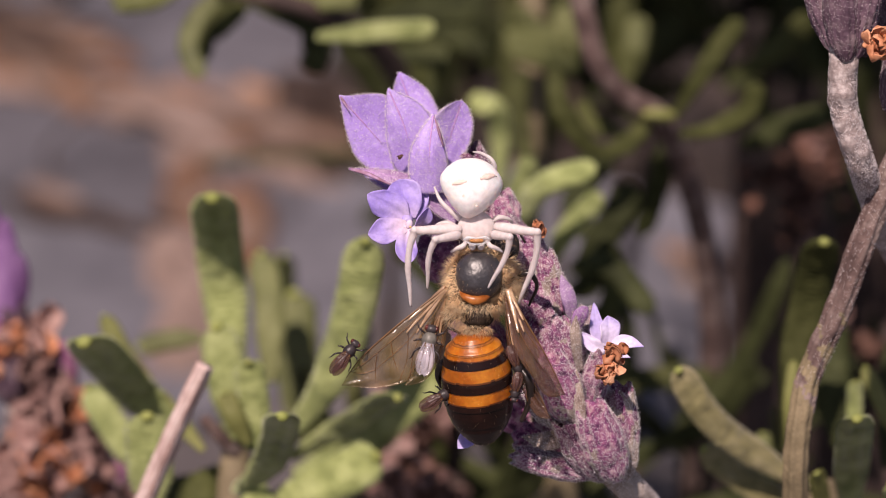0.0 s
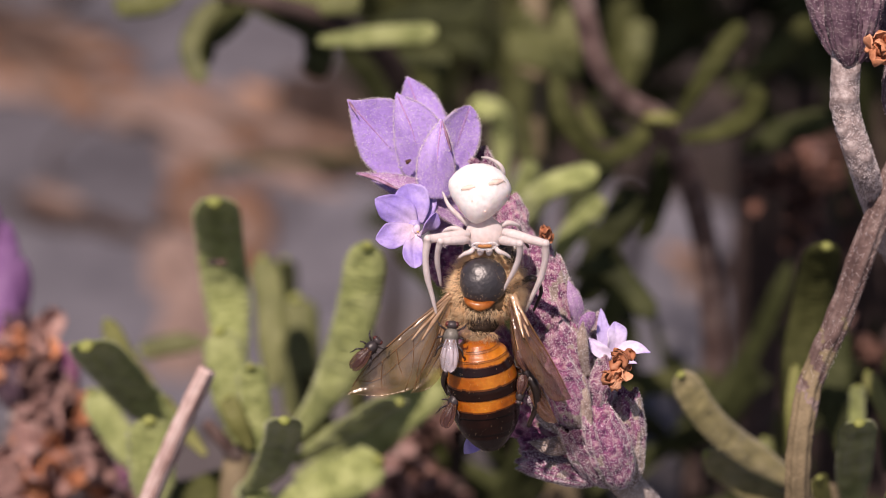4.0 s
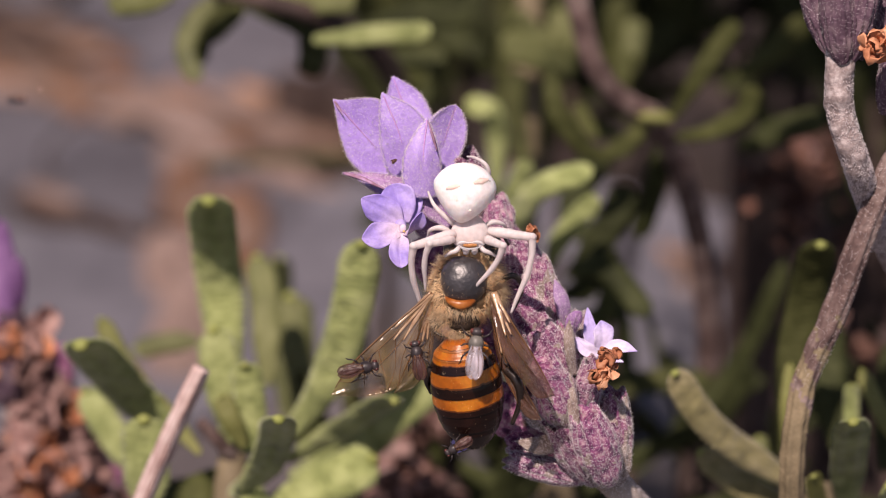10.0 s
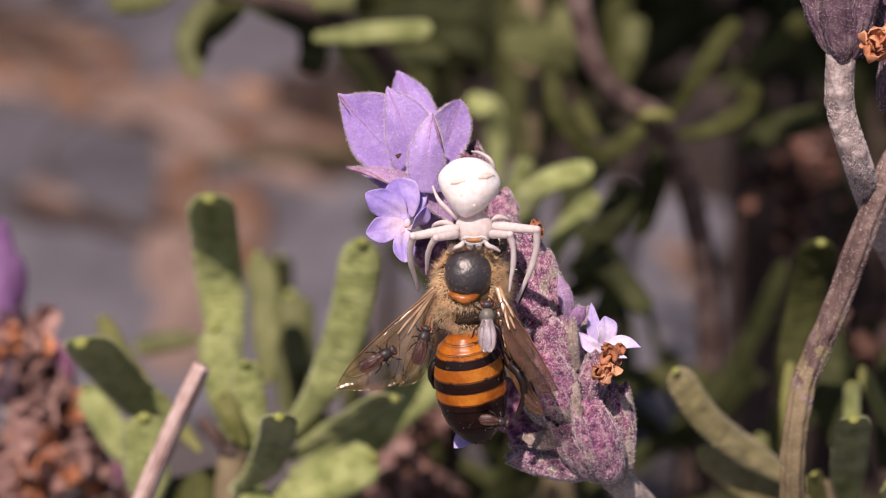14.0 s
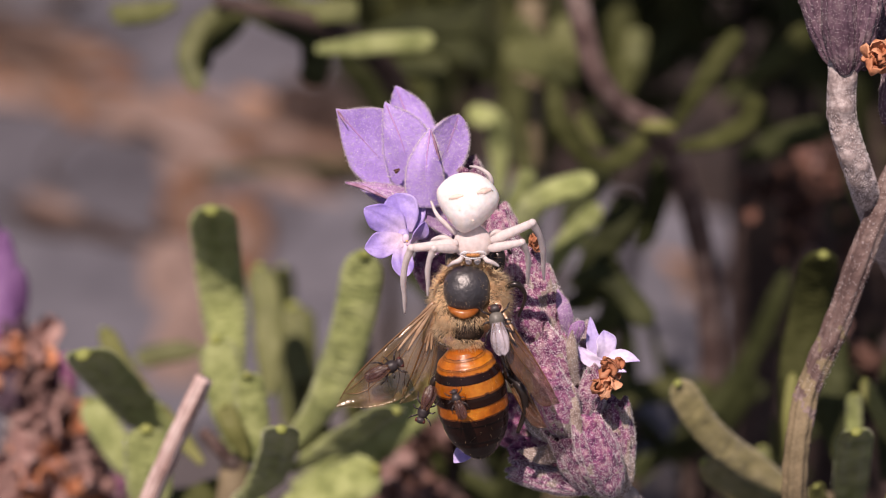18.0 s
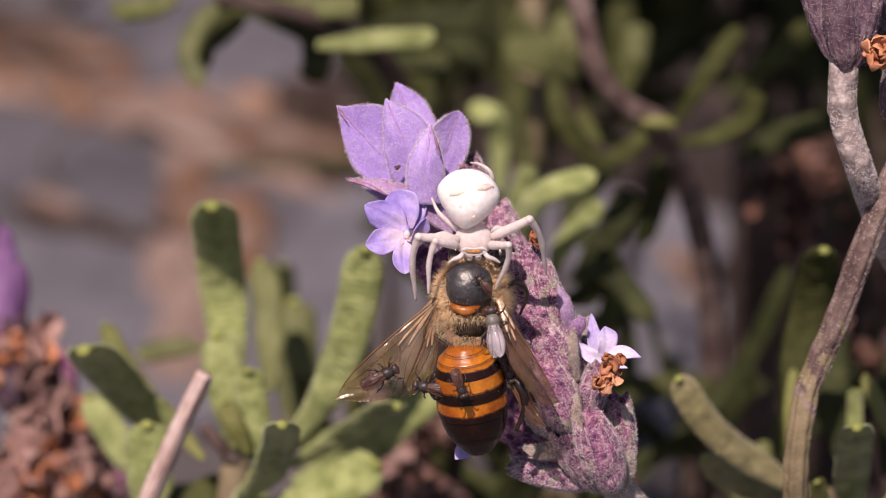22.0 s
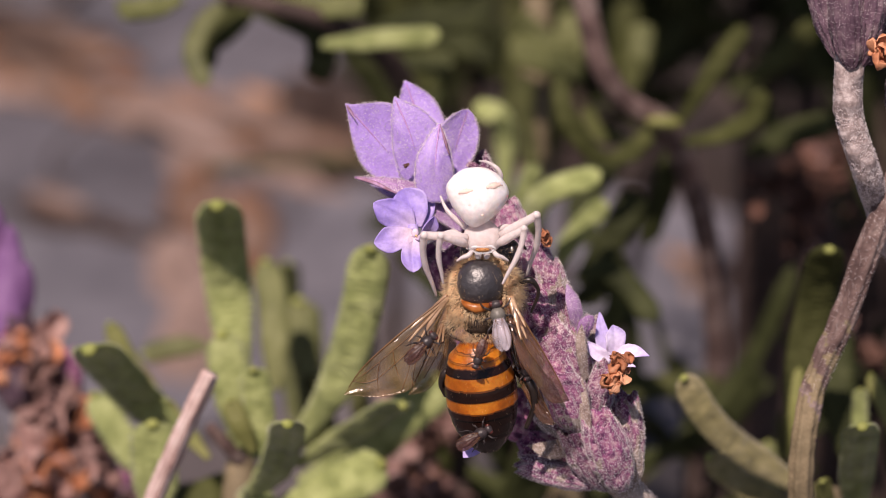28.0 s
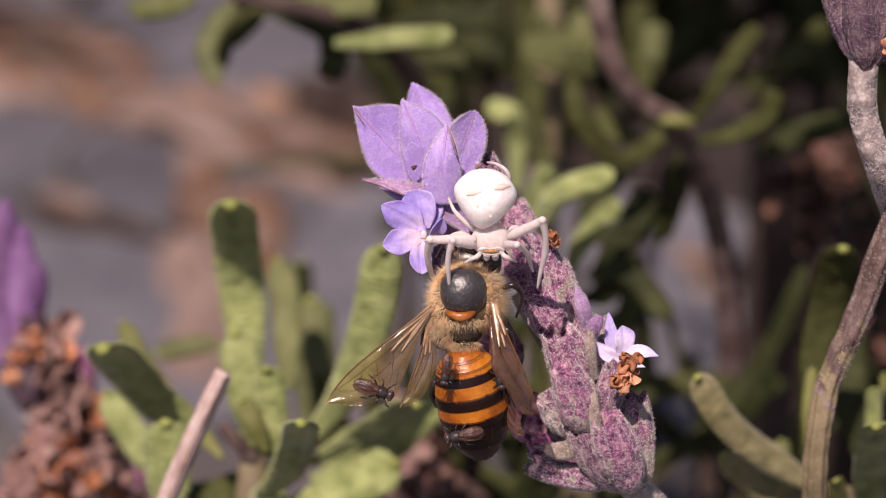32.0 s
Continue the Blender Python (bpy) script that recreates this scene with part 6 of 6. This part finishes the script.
# ---- flies ----
def build_fly(at, label, wing, back, size=1.0):
    fl = thing("fly", at, label, "fly", "flies round the bee")
    o = np.array(at, float)

    def put(p):
        return o + size * np.asarray(p, float)
    part("thorax", ball(put((0, 0.25, 0)), size * np.array((0.40, 0.50, 0.38)), None, 10, 14), back, fl)
    ab = ball(put((0, -0.45, -0.05)), size * np.array((0.40, 0.60, 0.34)), None, 10, 14)
    part("abdomen", ab, FLY, fl)
    hd = part("head", ball(put((0, 0.86, -0.02)), size * np.array((0.34, 0.24, 0.30)), None, 8, 12), FLY, fl)
    for sx in (-1, 1):
        part("eye", ball(put((0.24 * sx, 0.90, 0.04)), size * np.array((0.12, 0.15, 0.17)), None, 8, 10), FLY_EYE, hd, "red eye")
        w = petal_shape(put((0.13 * sx, 0.15, 0.34)), put((0.11 * sx, -1.55, 0.24 + 0.03 * sx)), 0.66 * size, (0.25 * sx, 0, 1), cup=0.05, bend=0.03, point=0.5, thick=0.015, steps=14, across=5, widest=0.6)
        wg = part("wing", w, wing, fl, "pearly wing" if wing is FLY_WING else "smoky wing")
        part("venation", merge([tube([put((0.16 * sx, 0.15, 0.36)), put((u * sx, -0.7, 0.36)), put((t * sx, -1.4, 0.27))], [0.011 * size, 0.007 * size], 4, 8) for u, t in ((0.0, 0.12), (0.2, 0.25), (0.42, 0.4))]), VEIN, wg, "dark veins", "stuff")
        for k, y in enumerate((0.55, 0.25, -0.05)):
            part("leg", tube([put((0.22 * sx, y, -0.2)), put((0.62 * sx, y + 0.25 - 0.3 * k, 0.02)), put((0.72 * sx, y + 0.4 - 0.55 * k, -0.30)), put((0.80 * sx, y + 0.5 - 0.65 * k, -0.48))], size * np.array((0.06, 0.055, 0.035, 0.02)), 6, 14), FLY, fl)
    part("bristles", hairs(ab, 120, 0.16 * size, 0.008 * size, 31, lean=(0, -0.8, 0.3)), FLY, fl, "black bristles", "stuff")
    return fl


FLIES = {
    "wing": build_fly((-5.02, -5.48, 4), "small dark fly with red eyes crawling on the bee's wing", FLY_WING_DARK, FLY, 0.88),
    "pearl": build_fly((-0.59, -4.93, 4), "small grey fly with pearly wings sitting at the bee's waist", FLY_WING, FLY_GREY, 1.08),
    "side": build_fly((-0.03, -8.14, 2), "small black fly clinging to the side of the bee", FLY_WING_DARK, FLY, 0.85),
    "tail": build_fly((3.99, -6.85, 2), "small dark fly walking over the bee's abdomen", FLY_WING_DARK, FLY, 0.66),
    "shade": build_fly((3.99, -6.73, 2), "small black fly in the shade beside the bee", FLY_WING_DARK, FLY, 0.75),
    "wanderer": build_fly((25, 20, -30), "small dark fly passing behind the flower", FLY_WING_DARK, FLY, 0.6),
    "visitor": build_fly((-14.78, 7.36, 6), "small brownish fly hovering round the flower", FLY_WING_DARK, FLY, 0.5),
}


# ---- what moves ----
# The flower spike sways in the breeze: seconds, x, y, turn.
SWAY_PATH = [(0, 0.011, 0.028, 0.3), (0.5, 0.219, 0.15, -0.13), (1, 0.087, 0.093, -0.03), (1.5, -0.359, -0.122, 0.62), (2, -0.316, -0.251, 0.65), (2.5, 0.022, -0.096, 0.13), (3, -0.073, -0.064, 0.24), (3.5, 0.12, 0.005, 0.18), (5.5, 0.534, -0.175, -0.55), (6, 0.472, -0.276, -0.28), (6.5, 0.114, -0.301, 0.08), (7, 0.084, -0.177, 0.18), (7.5, -0.018, -0.159, 0.15), (8, 0.239, 0.07, -0.27), (8.5, 0.037, -0.095, 0.09), (9, -0.072, -0.11, 0.09), (9.5, 0.008, -0.067, 0.1), (10, -0.146, -0.042, 0.21), (10.5, 0.074, 0.038, 0.04), (11, -0.185, -0.113, 0.21), (11.5, 0.153, 0.092, -0.22), (12, -0.17, -0.107, 0.12), (12.5, 0.05, 0.002, 0.04), (13, 0.0, 0.0, 0), (13.5, -0.24, -0.032, 0.27), (14, 0.059, 0.12, -0.1), (14.5, -0.235, -0.0, 0.1), (16.5, -0.178, 0.066, 0.16), (17, -0.231, 0.04, 0.06), (17.5, -0.168, 0.053, 0.01), (18, -0.138, -0.007, 0.16), (18.5, -0.088, -0.017, 0.04), (19, -0.151, -0.071, 0.25), (19.5, -0.183, -0.087, 0.27), (20, -0.189, -0.121, 0.1), (20.5, -0.099, -0.094, 0.16), (21, -0.183, -0.111, 0.27), (21.5, -0.143, -0.086, 0.27), (22, -0.139, -0.06, 0.27), (22.5, -0.086, 0.068, 0.1), (23, -0.199, -0.074, 0.25), (23.5, -0.227, -0.094, 0.1), (24, -0.069, -0.021, -0.01), (24.5, -0.006, -0.086, -0.01), (25, -0.044, -0.056, 0.04), (25.5, -0.094, -0.072, 0.1), (27.5, -0.139, -0.094, 0.1), (28, 0.034, -0.012, 0.15), (28.5, 0.012, 0.013, -0.01), (29, -0.15, -0.064, 0.25), (29.5, -0.085, 0.03, 0.04), (30, -0.062, 0.02, 0.04), (30.5, -0.134, -0.007, 0.16), (31, -0.235, -0.074, 0.37), (31.5, -0.309, -0.124, 0.53), (32, -0.277, -0.154, 0.53)]
# The bee shifts on the spike: seconds, x, y, turn.
BEE_PATH = [(0, 0.36, -0.02, -2.4), (2, 0.31, -0.04, -1.8), (3, 0.35, -0.09, -1.5), (3.5, 0.34, -0.06, -1.22), (5.5, 0.13, -0.07, -0.08), (7, 0.05, 0.01, 0.13), (9, 0.02, -0.03, 0), (13, 0, 0, 0), (16.5, 0.08, -0.01, 0.82), (19, 0.07, -0.01, 1.4), (22, 0.06, -0.02, -0.4), (22.5, -0.09, -0.01, -0.7), (23, -0.05, -0.01, -1), (23.5, 0.1, 0.21, -1), (24, 0.05, 0.05, -1), (25, 0.28, 0.02, -1), (25.5, 0.29, 0.05, -1), (27.5, 0.26, 0.05, -1), (28, 0.19, 0.04, -1), (29, 0.14, 0.03, -0.8), (30, 0.09, -0.01, -0.6), (30.5, -0.05, -0.01, -0.5), (31, -0.48, -0.16, 1.5), (31.5, -1.07, -0.35, 2), (32, -1.04, -0.35, 2.5)]
# The spider's knees and feet, from the middle of its abdomen: seconds, knee x, y, foot x, y.
LEG_PATHS = {
    "front_right": [(0, 3.62, -2.46, 2.6, -6.41), (1, 3.53, -2.56, 2.51, -6.27), (2, 3.72, -2.32, 2.79, -5.81), (3, 3.67, -2.56, 2.6, -6.27), (6, 3.72, -2.88, 2.7, -6.78), (7, 3.86, -2.46, 2.79, -6.65), (8, 3.76, -1.86, 2.32, -6.27), (9, 3.81, -2.23, 2.51, -6.65), (10, 3.72, -2.46, 2.56, -6.65), (11, 3.76, -2.23, 2.74, -6.04), (13, 3.67, -2.18, 2.6, -6.23), (14, 3.72, -2.32, 2.7, -6.32), (14.5, 3.21, -0.7, 5.07, -3.95), (15.5, 3.25, -0.79, 4.83, -2.79), (17, 3.25, -0.84, 4.65, -1.3), (17.5, 3.62, -0.93, 4.55, -2.79), (18, 3.86, -1.02, 4.32, -4.28), (19, 4.04, -1.58, 4.37, -4.28), (19.5, 2.56, -0.23, 5.2, -3.25), (20, 2.32, -0.09, 5.34, -1.95), (20.5, 4.04, -1.86, 4.6, -5.11), (21, 3.9, -2, 4, -5.34), (22, 3.35, -1.16, 4.37, -4.18), (22.5, 2.79, -0.33, 6.97, -1.02), (23, 2.56, -0.46, 5.81, -3.16), (23.5, 3.35, -1.49, 4.18, -4.28), (24, 3.25, -1.16, 4.14, -4.83), (24.7, 2.83, -1.25, 3.11, -4.74), (25, 3.02, -1.39, 2.7, -5.81), (25.5, 3.16, -1.16, 4.51, -3.95), (27.5, 3.35, -1.12, 3.11, -4.18), (28, 3.25, -1.02, 2.79, -4.32), (30, 3.3, -1.12, 3.07, -4.65), (31, 3.11, -1.39, 2.56, -5.11), (32, 3.11, -1.25, 2.88, -4.97)],
    "second_right": [(0, 2.09, -2.7, 0.93, -5.48), (1, 2.04, -2.7, 0.74, -5.67), (2, 2.32, -2.42, 1.49, -4.65), (3, 2.14, -2.7, 1.67, -5.48), (6, 2.32, -2.83, 0.84, -4.93), (7, 2.23, -2.46, 0.93, -5.72), (8, 1.86, -2.79, 0.46, -5.34), (9, 1.81, -2.7, 0.28, -5.48), (10, 2.09, -2.93, 0.46, -5.34), (11, 2.23, -2.7, 2.32, -5.86), (12, 2.42, -2.79, 2.18, -5.48), (13, 2.14, -2.97, 1.35, -5.67), (14, 2.23, -2.6, 2.23, -5.72), (14.5, 2.74, -1.86, 2.97, -4.18), (17, 3.02, -2.09, 3.35, -4.55), (18, 3.16, -2.18, 3.39, -4.51), (19, 2.51, -2.79, 2.51, -5.67), (20, 2.32, -2.28, 2.09, -5.76), (21, 2.42, -2.56, 2.42, -5.67), (22, 2.18, -2.56, 1.49, -4.97), (23, 2.32, -2.23, 1.86, -5.11), (24, 1.95, -1.86, 1.21, -4.83), (24.7, 2, -1.77, 1.25, -4.74), (25, 2, -1.86, 1.44, -4.41), (27.5, 2.18, -1.67, 1.25, -4.65), (28, 2.56, -1.77, 1.39, -4.79), (28.5, 2.7, -2.09, 2.56, -5.02), (29.2, 2.79, -1.77, 3.53, -3.9), (29.5, 2.7, -0.79, 4.6, -2.32), (29.8, 2.79, -2.04, 3.16, -4.83), (30, 2.83, -2.32, 3.07, -5.11), (31, 2.32, -2.09, 2.79, -4.65), (32, 1.72, -2.56, 2.65, -4.04)],
    "front_left": [(0, -3.21, -2.32, -3.35, -6.51), (1, -3.07, -2.56, -2.46, -5.67), (2, -2.88, -2.42, -2.56, -5.81), (3, -2.74, -2.7, -2.04, -6.74), (6, -2.97, -1.95, -3.35, -5.86), (7, -3.02, -2.7, -2.56, -6.18), (9, -2.74, -2.7, -2.14, -6.65), (10, -2.79, -2.93, -2.32, -6.65), (12, -3.25, -2.79, -3.49, -5.76), (13, -2.93, -2.88, -2.14, -5.86), (14, -3.11, -2.7, -2.79, -5.72), (17, -2.97, -2.56, -2.79, -5.86), (18, -3.11, -2.51, -3.49, -6.13), (19, -2.37, -1.39, -4.83, -4.97), (19.5, -2.32, -1.39, -3.25, -5.34), (20, -2.93, -2.14, -2.65, -6.13), (21, -2.79, -2.09, -3.16, -5.58), (23, -2.7, -2.09, -2.32, -5.58), (24, -2.74, -1.39, -2.74, -4.83), (24.7, -2.97, -2.32, -2.65, -4.55), (25, -2.42, -1.39, -4.14, -5.44), (25.5, -2.79, -2.32, -2.79, -5.72), (27.5, -2.88, -2.09, -2.23, -5.48), (30, -2.88, -2.23, -2.42, -5.2), (32, -3.02, -2.23, -2.7, -5.02)],
    "second_left": [(0, -1.95, -2.83, -2.42, -5.48), (3, -2.14, -2.79, -2.09, -5.11), (6, -1.86, -2.37, -2.32, -5.02), (9, -1.95, -2.79, -2.04, -5.48), (13, -1.77, -2.79, -2.37, -4.74), (17, -1.95, -2.7, -2.23, -5.02), (19, -1.67, -2.42, -2.14, -5.2), (23, -1.86, -2.32, -2.23, -5.2), (24, -1.72, -1.95, -2.32, -4.83), (25, -1.86, -2.23, -1.95, -4.65), (28, -1.95, -2.14, -1.86, -4.74), (30, -1.58, -2.09, -0.88, -5.11), (31, -1.86, -2.23, -1.39, -5.02), (32, -1.77, -2.32, -2, -4.97)],
}
# The flies on the spike: seconds, x, y, z, heading.
FLY_PATHS = {
    "wing": [(0, -5.83, -5.86, 3.6, -38), (1, -5.64, -5.66, 3.6, -38), (2, -5.57, -5.41, 3.6, -38), (3, -5.27, -5.61, 3.6, -38), (6, -4.64, -5.08, 3.8, -50), (7, -4.66, -5.01, 3.8, -45), (7.6, -4.82, -5.73, 3.9, -75), (8, -4.55, -6.23, 3.9, -80), (9, -4.69, -6.33, 3.9, -80), (10, -4.65, -6.36, 3.9, -78), (11, -4.68, -6.26, 3.9, -78), (12, -3.89, -6.31, 3.9, -70), (13, -3.78, -6.11, 3.9, -60), (14, -3.79, -6.05, 3.9, -60), (17, -3.38, -6, 3.9, -62), (18, -3.38, -5.84, 3.9, -64), (19, -3.42, -6.17, 3.9, -65), (20, -3.58, -6.31, 3.9, -64), (21, -3.72, -6.21, 3.9, -64), (22, -3.69, -6.41, 3.9, -62), (23, -3.34, -5.77, 3.9, -55), (24, -3.38, -5.64, 3.9, -55), (25, -2.81, -5.46, 3.9, -55), (28, -1.92, -4.88, 3.9, -45), (29, -1.65, -4.45, 3.9, -45), (30, -1.56, -4.55, 3.9, -45), (31, -2.33, -4.5, 3.9, -45), (31.5, -3.74, -6.68, 3.9, -105), (32, -4.99, -7.23, 3.9, -110)],
    "pearl": [(0, -1.35, -5.38, 3.9, -12), (1, -1.13, -5.24, 3.9, -10), (2, -0.9, -4.99, 3.9, -5), (3, -0.67, -4.75, 3.9, -5), (6, -0.27, -5.15, 4.6, -5), (7, 0.42, -4.92, 4.9, 5), (8, 0.21, -5, 4.6, 5), (9, 0.45, -5.61, 4.9, -22), (10, 1.61, -5.29, 4.9, -5), (11, 1.83, -4.55, 4.6, -2), (12, 2.12, -4.4, 4.6, -2), (13, 2.04, -4.35, 4.6, -2), (14, 2.03, -4.1, 4.4, 0), (17, 2.81, -3.72, 4.4, 10), (19, 2.51, -3.24, 4.4, 8), (20, 2.24, -3.67, 4.4, 8), (21, 2.48, -3.65, 4.4, 8), (22, 2.39, -3.79, 4.4, 8), (23, 2.18, -3.52, 4.4, 5), (25, 2.29, -3.55, 4.4, 5), (28.1, 2.22, -3.54, 4.4, 10), (28.25, 4.06, 0.65, 9, -20), (28.6, 26.33, 15.08, 20, -40), (32, 26.64, 15.08, 20, -40)],
    "side": [(0, -0.72, -8.29, 2.4, -60), (3, -0.03, -8.04, 2.4, -60), (5.5, -0.87, -9.02, 2.6, 20), (6, -0.84, -9, 2.6, 10), (7, -1.38, -7.69, 2.8, 25), (8, -1.77, -6.89, 2.8, 10), (9, -1.51, -5.69, 3, 15), (10, -1.59, -5.79, 3, 10), (12, -1.48, -5.48, 3, -15), (13, -1.59, -5.42, 3.2, -15), (14, -1.5, -5.23, 3.2, -15), (17, -1.28, -5.42, 3, -10), (17.6, -1.39, -7.19, 2.8, 120), (18, -1.34, -8.06, 2.8, 160), (19, -0.89, -7.5, 2.6, 100), (20, -0.98, -6.85, 2.6, 80), (23, -1.3, -7.31, 2.6, 80), (24, -0.52, -8.97, 2.8, 40), (25, -0.68, -9.32, 2.8, 20), (28, 1.02, -9.88, 3.4, -60), (29, 1.57, -9.71, 3.4, -80), (30, 1.64, -9.65, 3.4, -80), (31, 0.21, -10.4, 3.2, 60), (32, -0.42, -9.8, 3.2, 100)],
    "tail": [(0, 3.48, -7.9, 2.4, 170), (8, 3.25, -7.58, 2.4, 170), (9, 1.02, -10.74, 2.4, 120), (10, 0.55, -10.84, 2.4, 120), (11, 1.26, -9.76, 3.4, 60), (12, 3.19, -8.42, 3.6, -60), (13, 2.3, -9.83, 3.4, -80), (14, 2.62, -9.62, 3.2, -100), (17, 1.15, -10.16, 3, 80), (18, 0.46, -7.64, 4.6, 20), (19, 1.46, -7.73, 4.6, 160), (20, 1, -7.48, 4.7, 150), (21, 0.98, -7.39, 4.7, 170), (22, 0.55, -6.97, 4.8, 200), (23, 0.74, -8.01, 4.6, 185), (24, 1.08, -8.32, 4.6, 180), (25, 1.17, -6.65, 4.8, 185), (27.5, 1.02, -5.63, 4.9, 160), (28, 1.11, -5.46, 4.9, 162), (29, 0.07, -6.27, 4.9, 175), (30, 0.19, -6.79, 4.9, 175), (31, -0.76, -6.64, 4.6, 175), (32, -1.2, -6.24, 4.6, 170)],
    "shade": [(0, 3.53, -6.5, 2.2, -160), (9, 3.82, -6.36, 2.2, -160), (13, 3.8, -6.25, 2.2, -160), (19, 3.76, -6.13, 2.2, -165), (23, 3, -6.24, 2.4, -165), (28, 3.71, -6.14, 2.4, -165), (32, 1.76, -6.49, 3.2, -170)],
    "wanderer": [(0, 36.72, 28.66, -30, 0), (6.2, 7.48, 27.96, -30, 180), (6.6, 12.15, -0.4, -30, 200), (7.0, 18.41, -11.92, -30, 190), (7.3, 22.22, -22.73, -30, 180), (7.7, 20.25, -23.04, -30, 0), (8.0, 16.5, -7.76, -30, 10), (8.2, 15.89, -3.69, -30, 15), (8.7, 13.96, 23.5, -30, 10), (10, 37.12, 28.91, -30, 0), (32, 35.71, 29.2, -30, 0)],
    "visitor": [(0, -42.49, 13.21, -30, -90), (2.1, -18.79, 27.91, -30, -150), (2.4, -12.35, 15.98, -30, 170), (2.6, -12.76, 10.49, -30, 180), (3.0, -13.84, 0.42, -30, 190), (3.2, -13.34, -1.65, -30, 120), (3.4, -14.0, -0.87, -30, 60), (3.8, -15.62, -0.66, -30, 90), (5.6, -23.34, -1.27, -30, 90), (6.2, -38.88, -0.25, -30, 90), (7.6, -40.78, 1.37, -30, 0), (8.2, -19.35, -0.68, -30, -60), (8.6, -11.36, 3.03, -30, -40), (9.0, -13.65, 5.78, -30, 60), (9.3, -13.39, 4.87, -30, 120), (9.6, -12.82, 3.46, -30, 160), (9.9, -22.76, -1.18, -30, 90), (10.2, -44.48, 34.54, -40, 80), (16, 36.87, 30.77, -20, 90), (18.8, 34.9, 5.8, -20, 90), (20, 12.55, 4.65, -20, 100), (21, 8.32, 1.38, -6, 100), (21.8, 1.99, -1.21, 4.4, 30), (22.3, 1.42, -1.42, 4.4, 60), (23, -0.38, -1.68, 4.3, 80), (23.6, -0.55, -1.32, 4.3, 80), (24, -1.27, -1.73, 4.3, 80), (24.1, -1.47, -1.43, 4.5, 80), (24.4, -10.11, 9.49, 6, 80), (24.8, -31.83, 10.87, 8, 80), (27.5, -31.95, 22.85, 8, 60), (28.5, 1.92, 22.37, 9, 30), (28.8, 2.97, 7.62, 8, 15), (28.95, 2.44, 3.59, 5.9, 15), (29.1, 2.44, 3.4, 5.5, 15), (30.4, 2.23, 3.38, 5.5, 15), (31, 2.3, 3.44, 5.5, -20), (31.3, 2.14, 3.5, 5.5, -60), (31.5, 1.46, 4.41, 8, -40), (32, 2.19, 20.64, 14, -10)],
}


def at_time(rows, t):
    """The values of a table at a time, straight between its rows."""
    return [float(np.interp(t, [r[0] for r in rows], [r[i] for r in rows])) for i in range(1, len(rows[0]))]


def sway_pose(t):
    x, y, a = at_time(SWAY_PATH, t)
    return stage(x, y) @ pose(0, 0, 0, 0, 0, a)


def riding(t, home):
    """The pose at a time of something that sits on the spike."""
    return sway_pose(t) @ Matrix.Translation(Vector(home) * MM)


def way_turn(way):
    """A turn whose y axis runs along a way and whose z axis keeps near the lens."""
    return Matrix(basis(way).tolist()).to_4x4()


def leg_rows(name):
    hip, l1, l2, _ = LEGS[name]
    body = Vector((1.03, 3.26, 3.6))
    hip = Vector(hip)
    upper, lower = [], []
    for t, kx, ky, fx, fy in LEG_PATHS[name]:
        d1 = Vector((body.x + kx - hip.x, body.y + ky - hip.y, 0))
        if d1.length > 0.97 * l1:
            d1 *= 0.97 * l1 / d1.length
        d1.z = math.sqrt(l1 * l1 - d1.length_squared)
        d2 = Vector((body.x + fx - hip.x - d1.x, body.y + fy - hip.y - d1.y, 0))
        if d2.length > 0.97 * l2:
            d2 *= 0.97 * l2 / d2.length
        d2.z = -math.sqrt(l2 * l2 - d2.length_squared)
        turn = way_turn(d1)
        upper.append((t, Matrix.Translation((hip - HOME[SPIDER.name]) * MM) @ turn))
        lower.append((t, Matrix.Translation((0, l1 * MM, 0)) @ turn.inverted() @ way_turn(d2)))
    return upper, lower


def fly_pose(t, x, y, z, heading):
    return riding(t, (x, y, z)) @ pose(0, 0, 0, 0, 0, heading)


def motions():
    """All that moves: the swaying spike with its bee, spider and flies, the spider's legs and the bee's wings."""
    times = [r[0] for r in SWAY_PATH]
    walk(SPIKE, [(t, riding(t, HOME[SPIKE.name])) for t in times])
    walk(SPIDER, [(t, riding(t, HOME[SPIDER.name])) for t in times])
    bee_rows = []
    for t in times:
        x, y, a = at_time(BEE_PATH, t)
        bee_rows.append((t, sway_pose(t) @ stage_shift(x, y, HOME[BEE.name]) @ pose(0, 0, 0, 0, 0, a)))
    walk(BEE, bee_rows)
    for name in LEGS:
        upper, lower = leg_rows(name)
        walk(SPIDER_LEGS[name][0], upper)
        walk(SPIDER_LEGS[name][1], lower)
    for name, turns in (("forewingleft", ((0, 1), (30.5, 0), (31.5, -5), (32, -5))), ("forewingright", ((0, 0), (30.5, 0), (31.5, -11), (32, -11))), ("hindwingright", ((0, 0), (30.5, 0), (31.5, -11), (32, -11)))):
        w = WINGS[name]
        walk(w, [(t, Matrix.Translation(w.location.copy()) @ pose(0, 0, 0, 0, 0, a)) for t, a in turns])
    for name, rows in FLY_PATHS.items():
        marks = sorted({r[0] for r in rows} | set(times))
        walk(FLIES[name], [(t, fly_pose(t, *at_time(rows, t))) for t in marks])


def stage_shift(x, y, home):
    return Matrix.Translation((Vector(home) + Vector((x, y, 0))) * MM)


motions()
